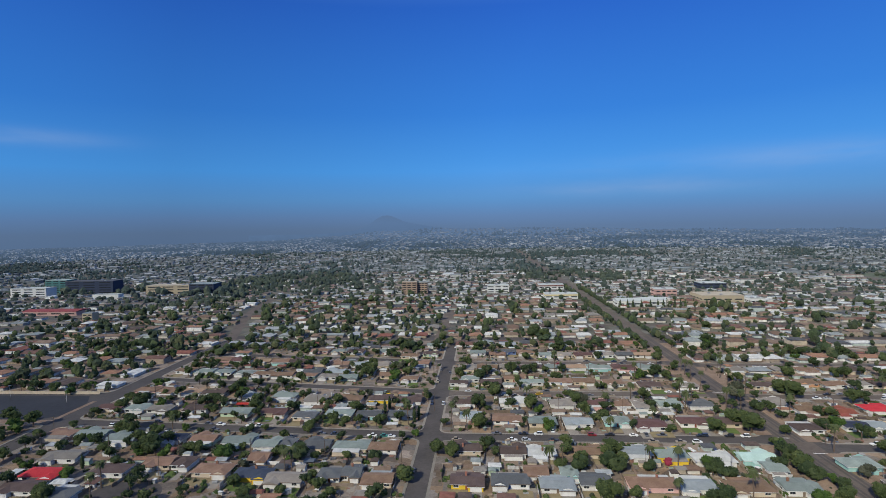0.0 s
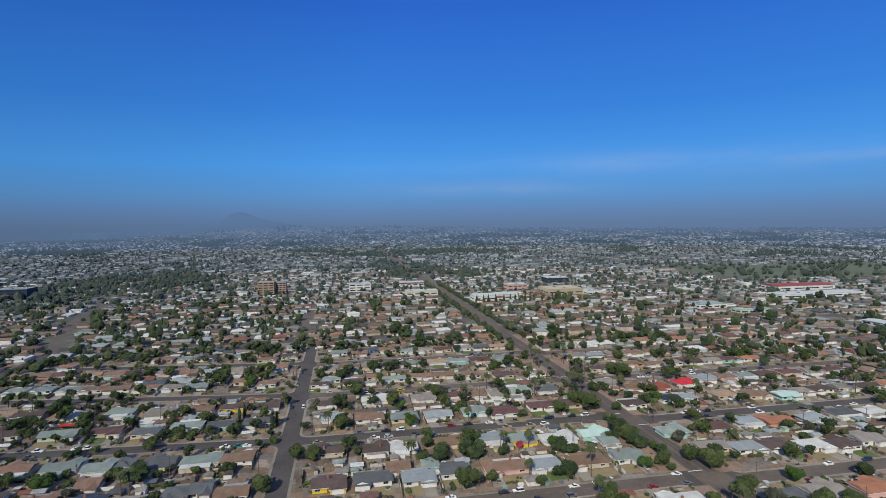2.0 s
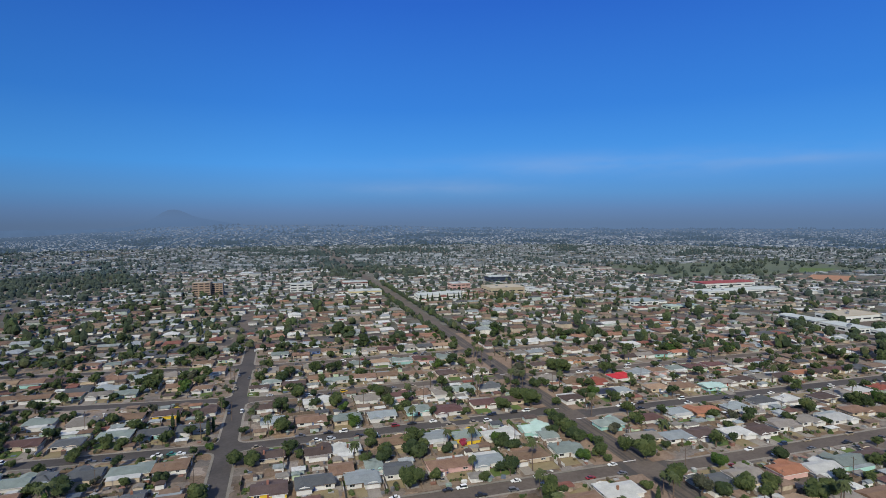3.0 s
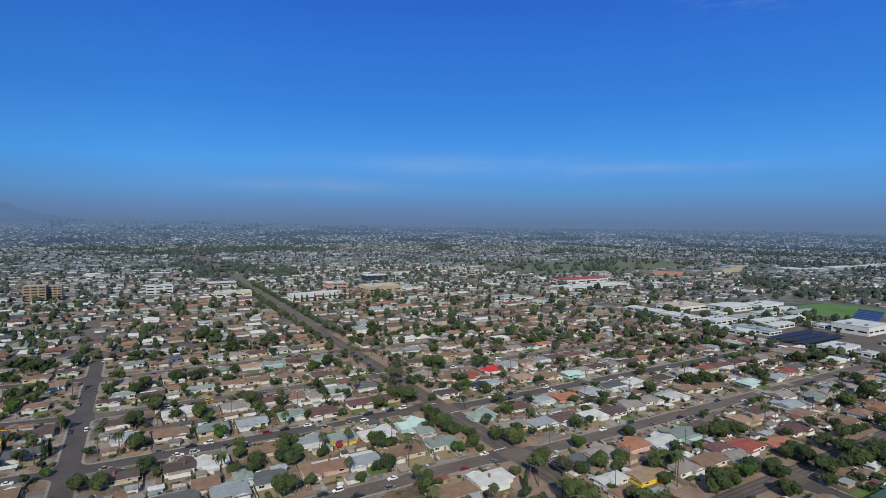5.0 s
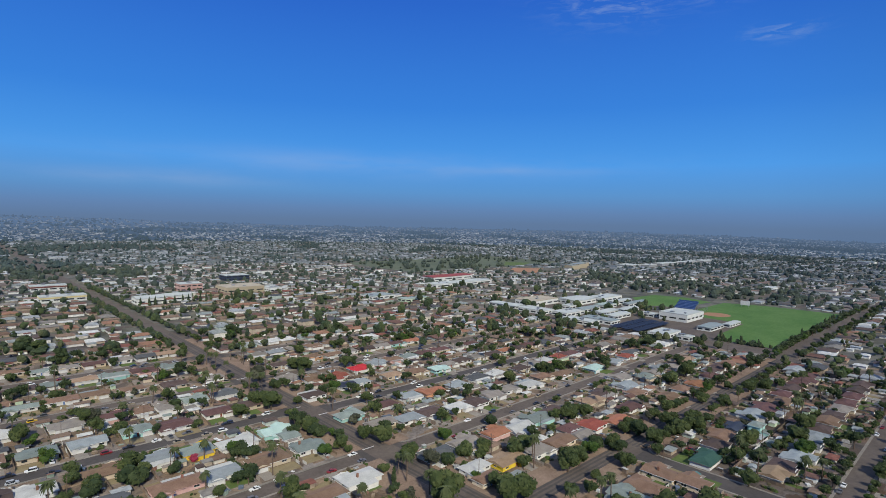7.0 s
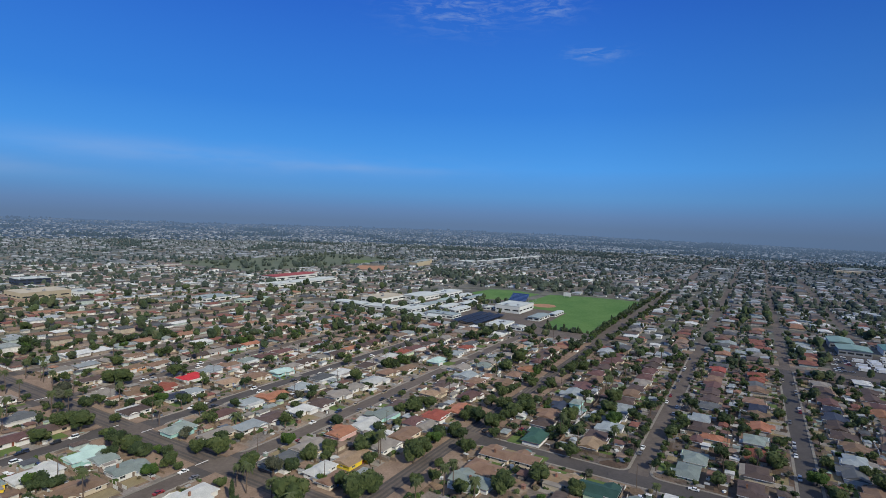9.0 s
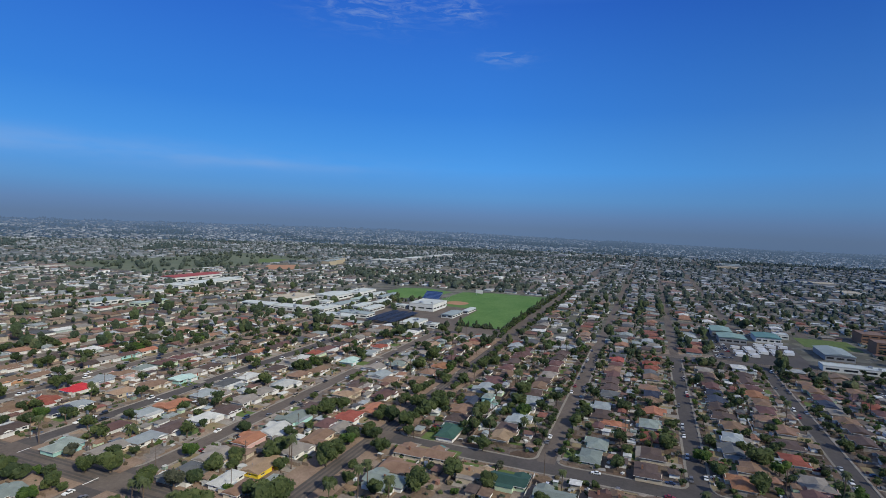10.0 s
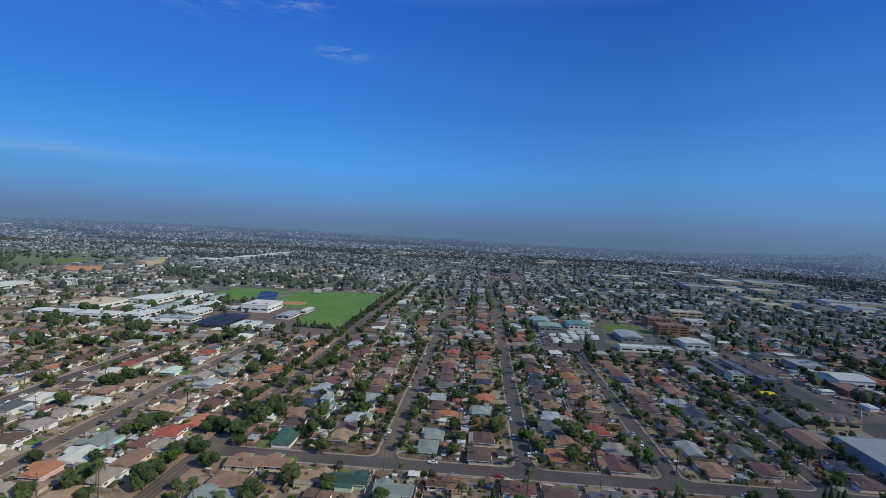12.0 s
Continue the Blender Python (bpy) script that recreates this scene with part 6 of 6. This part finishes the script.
# between the school buildings and round its field
for x, y, r in ((632, 400, 6), (648, 364, 6), (513, 409, 5), (516, 397, 5), (536, 389, 5), (582, 446, 6), (640, 330, 5), (586, 400, 5), (580, 330, 4), (540, 366, 5), (695, 340, 6), (520, 440, 5)):
    for _ in range(4):
        blob(tv, tf, x + R.uniform(-0.5, 0.5) * r, y + R.uniform(-0.5, 0.5) * r, 0.7 * r, 0.65 * r, r * R.uniform(0.8, 1.3), 1)
for _ in range(190):
    x, y = R.uniform(505, 745), R.uniform(205, 475)
    if all(not (a - 3 < x < c + 3 and b - 3 < y < d + 3) for a, b, c, d in LANDMARKS[8:]) and not (570 < x and y < 280) and not (535 < x < 612 and 258 < y < 302):
        r = R.uniform(1.8, 4.0)
        for _ in range(2):
            blob(tv, tf, x + R.uniform(-1, 1), y + R.uniform(-1, 1), r * 0.8, r * R.uniform(0.8, 1.3), r * 1.1, 1)
for k in range(120):
    x, y = (R.uniform(572, 884), 146) if k % 4 else (573, R.uniform(147, 204))
    r = R.uniform(0.9, 3.0)
    slim = R.random() < 0.2
    for j in range(3):
        q = r * R.uniform(0.5, 0.9)
        blob(tv, tf, x + R.uniform(-0.6, 0.6) * r, y + R.uniform(-0.6, 0.6) * r, 0.6 * q if slim else q, q * (2.2 if slim else 1.0), r * (0.8 + 0.5 * j if slim else R.uniform(0.7, 1.2)), 1)
# conifers before the white warehouses
for x in (186, 196, 203, 214, 226, 236, 243, 258, 266, 272, 300, 306, 312, 318):
    for k in range(5):
        blob(tv, tf, x, 742 + R.uniform(-1, 1), 2.1 - 0.36 * k, 1.9, 1.6 + 1.9 * k, 1)
# rows along the boulevard
for y in range(535, 1000, 9):
    for x in (148, 172):
        r = R.uniform(1.8, 4.2)
        for _ in range(2):
            blob(tv, tf, x + R.uniform(-2, 2), y + R.uniform(-3, 3), r * 0.8, r, r * 1.1, 0)
# groves between the houses, out to the ridges
for _ in range(2600):
    a, dist = radians(R.uniform(-58, 138)), 900 + 3000 * R.random() ** 0.8
    cx, cy = dist * math.sin(a), dist * math.cos(a)
    if noise.noise(Vector((cx * 0.0016, cy * 0.0016, 5.0))) < -0.02 or not keep_clear(cx, cy, 4):
        continue
    for _ in range(3):
        r = R.uniform(2.0, 4.6)
        x, y = cx + R.gauss(0, 14), cy + R.gauss(0, 14)
        if keep_clear(x, y, 4):
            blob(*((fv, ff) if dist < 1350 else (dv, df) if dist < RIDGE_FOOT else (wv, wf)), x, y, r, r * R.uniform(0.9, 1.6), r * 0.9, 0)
crowd("far_houses", hv, hf, [M_FAR_WALL, M_FAR_ROOF], hs, "dense rows of low houses with pale walls", "houses")
crowd("distant_houses", gv, gf, [M_HAZED_WALL, M_HAZED_ROOF], gs, "dense distant houses, haze tinted into their dull colours", "houses")
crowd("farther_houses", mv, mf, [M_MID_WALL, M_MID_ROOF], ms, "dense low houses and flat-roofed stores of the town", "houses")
crowd("far_trees", tv, tf, [M_FAR_TREE], None, "many dark green yard trees between the houses", "trees")
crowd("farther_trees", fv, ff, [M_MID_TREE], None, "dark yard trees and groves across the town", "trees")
crowd("distant_trees", dv, df, [M_HAZED_TREE], None, "haze-tinted blue-green woods and yard trees out to the horizon", "trees")

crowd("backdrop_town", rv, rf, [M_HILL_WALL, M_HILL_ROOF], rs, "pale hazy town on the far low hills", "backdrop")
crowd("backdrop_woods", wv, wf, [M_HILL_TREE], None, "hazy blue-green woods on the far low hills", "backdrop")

# ---- vehicles ----
def car_parts(long, high, van):
    body, glass, wheel = Geo(), Geo(), Geo()
    L, W = long / 2, 0.92
    lower = [(-L, 0.35), (-L + 0.1, 0.8), (-L * 0.5 if not van else -L + 0.3, 0.92), (L * 0.62, 0.88), (L - 0.08, 0.72), (L, 0.35)]
    n = len(lower)
    vs = [(x, s * (W - (0.06 if z > 0.85 else 0)), z) for s in (-1, 1) for x, z in lower]
    fs = [tuple(range(n)), tuple(reversed(range(n, 2 * n)))] + [((k + 1) % n, k, n + k, n + (k + 1) % n) for k in range(n)]
    body.solid(vs, fs)
    for u in (-0.62 * L, 0.62 * L):
        body.box(u - 0.3, -0.8, 0.02, u + 0.3, 0.8, 0.36)
    a, b = (-L + 0.35, L * 0.42) if van else (-L * 0.62, L * 0.30)
    c, d = (-L + 0.5, L * 0.2) if van else (-L * 0.42, L * 0.06)
    lo = [(a, -0.84, 0.88), (b, -0.84, 0.88), (b, 0.84, 0.88), (a, 0.84, 0.88)]
    mid = [(c, -0.70, high - 0.06), (d, -0.70, high - 0.06), (d, 0.70, high - 0.06), (c, 0.70, high - 0.06)]
    glass.solid(lo + mid, ((0, 1, 5, 4), (1, 2, 6, 5), (2, 3, 7, 6), (3, 0, 4, 7)))
    roof = Geo()
    roof.box(c - 0.08, -0.74, high - 0.08, d + 0.08, 0.74, high)
    wheel.tube((0, -0.11, 0), (0, 0.11, 0), 0.33, 0.33, 12)
    return body, glass, roof, wheel


WHEEL = car_parts(4.6, 1.45, False)[3].mesh("wheel", M_TYRE)
CARS = {}
for kind, (lng, hi, van) in {"sedan": (4.6, 1.42, False), "van": (4.9, 1.75, True), "pickup": (5.4, 1.75, False)}.items():
    b, gl, rf, _ = car_parts(lng, hi, van)
    CARS[kind] = (lng, b, gl.mesh("cabin_glass", M_GLASS), rf)
PAINTED = {}


def car(x, y, turn, kind, paint, z=0.05):
    lng, b, glass_mesh, rf = CARS[kind]
    key = (kind, paint)
    if key not in PAINTED:
        PAINTED[key] = (b.mesh("body", PAINT[paint]), rf.mesh("roof", PAINT[paint]))
    ob = thing("car", pose(x, y, z, 0, 0, turn), f"{paint} {kind} parked on the asphalt", "car", "parked cars")
    part("body", PAINTED[key][0], None, ob)
    part("cabin_glass", glass_mesh, None, ob)
    part("roof", PAINTED[key][1], None, ob)
    if math.hypot(x, y) < 290:
        for u in (-0.31, 0.31):
            for v in (-0.82, 0.82):
                part("wheel", WHEEL, None, ob).matrix_basis = pose(u * lng, v, 0.33)


def some_paint():
    return R.choice(("white", "white", "silver", "silver", "black", "grey", "grey", "tan", "black", "grey", "blue", "white", "red"))


KINDS_CAR = ("sedan", "sedan", "van", "pickup")
for x, y, paint, kind in ((-62, 284.9, "white", "pickup"), (-55, 285.4, "green", "pickup"), (58, 293, "red", "van"), (22, 286, "silver", "van"), (80, 293.4, "white", "sedan"),
                          (-137, 294, "white", "sedan"), (130, 291, "black", "van"), (115, 293, "black", "sedan"), (96, 213, "white", "sedan")):
    if abs(y - 288) < 12:
        base = 288.0 if x > -24 else 290 - (x + 36) * 0.068
        y = base + (3.9 if y > 289 else -3.9)
    car(x, y, R.choice((0, 180)), kind, paint)
car(37, 362, 10, "van", "yellow", 0.2)
# along the kerbs: y of the street, half width, from x to x
for y, half, xa, xb, share in ((288, 4.3, -20, 146, 0.28), (364, 4.2, -20, 146, 0.25), (446, 4.0, -20, 146, 0.2), (210, 4.2, 40, 146, 0.4), (205, 4.2, 176, 520, 0.28),
                               (279, 4.2, 176, 520, 0.28), (360, 4.0, 176, 420, 0.15), (42, 3.4, 268, 525, 0.28), (-27, 3.4, 268, 525, 0.3), (-98, 3.4, 268, 525, 0.3),
                               (-170, 3.4, 268, 525, 0.36), (131, 7.0, 190, 520, 0.06), (534, 4.2, -20, 146, 0.12)):
    for side in (-1, 1):
        x = xa + R.uniform(0, 5)
        while x < xb:
            if R.random() < share:
                car(x, y + side * half + R.uniform(-0.15, 0.15), 0 if side < 0 else 180, R.choice(KINDS_CAR), some_paint())
            x += R.uniform(6.2, 8.5)
for y in range(150, 520, 8):
    for side in (-1, 1):
        if R.random() < 0.14 and all(abs(y - s) > 11 for s in (210, 290, 366, 447)):
            car(-30.1 + side * 3.7, y, 90 * side, R.choice(KINDS_CAR), some_paint())
for y in range(-150, 115, 8):
    for side in (-1, 1):
        if R.random() < 0.16 and all(abs(y - s) > 11 for s in (42, -27, -98)):
            car(254 + side * 4.9, y, 90 * side, R.choice(KINDS_CAR), some_paint())
# west part of the cross street, which leans
for x in range(-235, -45, 8):
    for side in (-1, 1):
        if R.random() < 0.22:
            car(x, 290 - (x + 36) * 0.068 + side * 3.9, -4, R.choice(KINDS_CAR), some_paint())
# in driveways
for ob in [o for o in scene.objects if o.name.startswith("garage_door")]:
    m = ob.parent.matrix_basis @ ob.matrix_basis
    p = m @ Vector((0, -3.6, 0))
    if math.hypot(p.x, p.y) < 350 and in_view(p.x, p.y) and R.random() < 0.27:
        q = m.to_euler()
        car(p.x, p.y, math.degrees(q.z) + 90, R.choice(KINDS_CAR), some_paint(), 0.2)


# ---- storage lot: white motorhomes in rows ----
def motorhome(x, y, turn):
    ob = thing("motorhome", pose(x, y, 0.1, 0, 0, turn), "white motorhome parked in a storage lot", "motorhome", "motorhomes")
    g = Geo()
    g.box(-4.0, -1.2, 0.5, 3.0, 1.2, 3.2)
    g.box(3.0, -1.15, 0.5, 4.4, 1.15, 1.6)
    g.box(2.4, -1.15, 2.3, 4.0, 1.15, 3.1)
    part("body", g, PAINT["white"], ob)
    g = Geo()
    g.solid([(3.0, -1.1, 1.6), (3.9, -1.05, 1.6), (3.9, 1.05, 1.6), (3.0, 1.1, 1.6), (3.0, -1.1, 2.3), (3.3, -1.05, 2.3), (3.3, 1.05, 2.3), (3.0, 1.1, 2.3)],
            ((0, 1, 5, 4), (1, 2, 6, 5), (2, 3, 7, 6), (3, 0, 4, 7)))
    part("cabin_glass", g, M_GLASS, ob)
    for u in (-2.4, 3.2):
        for v in (-1.05, 1.05):
            part("wheel", WHEEL, None, ob).matrix_basis = pose(u, v, 0.36)


for row in range(5):
    for k in range(10):
        if R.random() < 0.62:
            motorhome(566 + 5.4 * k + 9 * row + R.uniform(-0.6, 0.6), -86 - 11.5 * row + R.uniform(-0.8, 0.8), 90 + R.uniform(-6, 6))
for k in range(26):
    car(R.uniform(552, 640), R.choice((-66, -70, -76)) + R.uniform(-0.5, 0.5), 90, R.choice(KINDS_CAR), some_paint())


# the blue-grey lot and the strip on the main street
for y in (-207.5, -211.5, -226, -229.5, -246):
    for k in range(24):
        if R.random() < 0.36:
            car(432 + 4.0 * k, min(y, -204) if y > -243 else -243 + 4, 90, R.choice(KINDS_CAR), some_paint(), 0.2) if y > -243 else None
for k in range(34):
    x = R.uniform(385, 555)
    car(x, -271 + R.choice((-6.5, -2.5, 2.5, 6.5, -14, -24, -27)), 0 if k % 2 else 180, R.choice(KINDS_CAR), some_paint(), 0.1)


# ---- poles, fences, sheds ----
def utility_pole(x, y, turn):
    ob = thing("utility_pole", pose(x, y, 0.1, 0, 0, turn), "brown wooden utility pole with cross-arm", "utility pole", "utility poles")
    g = Geo()
    g.tube((0, 0, 0), (0, 0, 11.5), 0.17, 0.11, 8)
    part("post", g, M_BARK, ob)
    for z in (10.6,):
        g = Geo()
        g.box(-1.2, -0.07, z, 1.2, 0.07, z + 0.14)
        part("cross_arm", g, M_WOOD, ob)


for x in range(-230, 140, 38):
    if not -36 < x < -20:
        utility_pole(x, 250 + (0.04 * -x if x < 0 else 0), 90)
        utility_pole(x + 9, 326 + (0.075 * -x if x < 0 else 0), 90)
        utility_pole(x + 4, 405 + (0.1 * -x if x < 0 else 0), 90)
for x in range(195, 520, 40):
    for y in (169.5, 242.5, 320, 84.5, 7.5, -62.5, -133):
        if x > 262 or y > 140:
            utility_pole(x + (y % 7), y, 90)
for y in range(150, 420, 42):
    utility_pole(172.8, y + 6, 0)
for x, y in ((-243, 283), (-150, 233), (259, 112), (246, 40), (246, -60)):
    utility_pole(x, y, 20)

# board fences along the back lot lines and between the yards


def fence(x0, y0, x1, y1):
    a, b = Vector((x0, y0)), Vector((x1, y1))
    n = max(2, int((b - a).length / 2.4))
    d = (b - a).normalized()
    turn = math.degrees(math.atan2(d.y, d.x))
    L = (b - a).length
    pale = R.random() < 0.25
    ob = thing("fence", pose(x0, y0, 0.15, 0, 0, turn), "white rendered yard wall" if pale else "weathered brown board fence between yards", "fence", "yard fences")
    g = Geo()
    g.box(0, -0.03, 0.05, L, 0.03, 1.75)
    part("board", g, M_TRIM if pale else M_WOOD, ob)
    g = Geo()
    for k in range(n + 1):
        u = L * k / n
        g.box(u - 0.06, -0.07, 0, u + 0.06, 0.07, 1.9)
    tagged(part("post", g, M_TRIM if pale else M_WOOD, ob), kind="stuff")


BACKS = ((250.5, -20, 146, 0), (326, -20, 146, 0), (405, -20, 146, 0), (169.5, 176, 470, 0), (242.5, 176, 470, 0), (319.5, 176, 400, 0),
         (84.5, 266, 480, 0), (7.5, 266, 480, 0), (-62, 266, 480, 0), (-133, 266, 430, 0), (249, -240, -45, -0.03), (330, -240, -45, -0.07))
for y, xa, xb, lean in BACKS:
    x = xa
    while x < xb - 8:
        step = R.uniform(15, 21)
        yy = y + lean * (x + 45)
        if R.random() < 0.6:
            fence(x, yy, min(x + step, xb), yy + lean * step)
        if R.random() < 0.7 and clear(x, yy, 0.2, 0.2, 0.2):
            for s in (-1, 1):
                if R.random() < 0.6:
                    reach = R.uniform(7, 12)
                    if all(abs(x - b[0]) > b[2] / 2 + 0.2 or abs(yy + s * reach / 2 - b[1]) > b[3] / 2 + reach / 2 for b in BUILT):
                        fence(x, yy + 0.15 * s, x, yy + s * reach)
        x += step


def shed(x, y, turn):
    rnd = random.Random(int(x * 5 + y))
    w, d = rnd.uniform(2.6, 5.5), rnd.uniform(2.4, 4.0)
    k, c = rnd.choice("wkbgld"), rnd.choice("wwcg")
    ob = thing("garden_shed", pose(x, y, 0.16, 0, 0, turn), f"small {WALL[c][0]} garden shed with {ROOF[k][0]} roof", "shed", "back yard sheds")
    g = Geo()
    g.box(-w / 2, -d / 2, 0, w / 2, d / 2, 2.2)
    part("wall", g, M_WALL[c], ob)
    g = Geo()
    gable(g, -w / 2, -d / 2, w / 2, d / 2, 2.2, rnd.uniform(0.3, 0.8), "x", 0.25)
    part("roof", g, M_ROOF[k], ob)


made = 0
for _ in range(4000):
    y0, xa, xb, lean = R.choice(BACKS)
    x = R.uniform(xa + 4, xb - 4)
    y = y0 + lean * (x + 45) + R.choice((-1, 1)) * R.uniform(2.6, 6.5)
    if made < 100 and math.hypot(x, y) < 430 and in_view(x, y) and clear(x, y, 2.6, 2.0, 0.3) and free(x, y, 1.0):
        shed(x, y, R.choice((0, 0, 90)))
        BUILT.append((x, y, 5.2, 4.2))
        made += 1


def canopy(x, y, w, d, code, words):
    ob = thing("canopy", pose(x, y, 0.16), words + " shade canopy on four posts in a yard", "canopy")
    g = Geo()
    gable(g, -w / 2, -d / 2, w / 2, d / 2, 2.5, 0.5, "x", 0.1)
    part("roof", g, code, ob)
    for u in (-1, 1):
        for v in (-1, 1):
            g = Geo()
            g.tube((u * (w / 2 - 0.1), v * (d / 2 - 0.1), 0), (u * (w / 2 - 0.1), v * (d / 2 - 0.1), 2.45), 0.05, 0.05, 6)
            part("post", g, M_STEEL, ob)


canopy(-152, 333, 15, 4, M_ROOF["R"], "bright red")
canopy(-85, 251, 5, 4, M_PLAIN["blue"], "bright blue")
canopy(248, 93, 6, 4, M_FLAT["teal"], "teal green")
canopy(186, 240, 5, 4, M_PLAIN["blue"], "bright blue")


# ---- fences between the houses and the clutter of the yards ----
fences, clutter = Geo(), Geo()
SHEDS = []
for x, y, w, d in BUILT[:NEAR_HOUSES]:
    if math.hypot(x, y) > 470 or not in_view(x, y):
        continue
    along_x = w >= d
    for side in (-1, 1):
        if R.random() < 0.75:
            # a side fence, broken where a neighbour stands
            off = (w if along_x else d) / 2 + R.uniform(0.9, 1.6)
            for k in range(-3, 4):
                u = k * 3.6
                fx, fy = (x + side * off, y + u) if along_x else (x + u, y + side * off)
                if not in_block(fx, fy, 2.5) or not all(abs(fx - b[0]) > b[2] / 2 + 0.3 or abs(fy - b[1]) > b[3] / 2 + 0.3 for b in BUILT):
                    continue
                h = R.choice((1.5, 1.7, 1.8))
                if along_x:
                    fences.box(fx - 0.05, fy - 1.8, 0.1, fx + 0.05, fy + 1.8, h)
                else:
                    fences.box(fx - 1.8, fy - 0.05, 0.1, fx + 1.8, fy + 0.05, h)
    for _ in range(R.choice((5, 7, 9, 11))):
        a, b = R.uniform(-w / 2 - 3, w / 2 + 3), R.choice((-1, 1)) * R.uniform(d / 2 + 0.8, d / 2 + 12)
        cx, cy = (x + a, y + b)
        if not in_block(cx, cy, 2.2) or not all(abs(cx - q[0]) > q[2] / 2 + 1.2 or abs(cy - q[1]) > q[3] / 2 + 1.2 for q in BUILT):
            continue
        s, t, h = R.uniform(0.3, 1.3), R.uniform(0.3, 1.1), R.choice((0.4, 0.6, 0.9, 1.2, 1.7, 2.1))
        m = pose(cx, cy, 0, 0, 0, R.choice((0, 0, R.uniform(0, 90))))
        clutter.box(-s, -t, 0.1, s, t, h, 0, m)
        if h > 1.6:
            clutter.box(-s - 0.2, -t - 0.2, h, s + 0.2, t + 0.2, h + 0.12, 0, m)
single("side_fences", fences, M_FENCES, "weathered wooden and pale block fences between the yards", "fence", kind="stuff")
single("yard_clutter", clutter, M_CLUTTER, "bins, tables, tarps and stored things in the back yards", "clutter", kind="stuff")

# small outbuildings and covered patios behind the houses
sv, sf, ss = [], [], []
for x, y, w, d in BUILT[:NEAR_HOUSES]:
    if math.hypot(x, y) > 520 or not in_view(x, y):
        continue
    for _ in range(3):
        a, b = R.uniform(-w / 2 - 2, w / 2 + 2), R.choice((-1, 1)) * (d / 2 + R.uniform(5.5, 12))
        p, q = (x + a, y + b) if w >= d else (x + b * 1.1, y + a)
        lw, ld = R.uniform(3.5, 7.5), R.uniform(3, 5)
        if in_block(p, q, 5.0) and free(p, q, 0.4, 0.55 * lw) and all(abs(p - u) > 5 or abs(q - v) > 4 for u, v in SHEDS):
            far_house(sv, sf, ss, p, q, lw, ld, R.uniform(2.1, 2.5), R.choice((0.2, 0.5, 0.9)), False)
            SHEDS.append((p, q))
crowd("outbuildings", sv, sf, [M_FAR_WALL, M_FAR_ROOF], ss, "small sheds and covered patios behind the houses", "sheds")
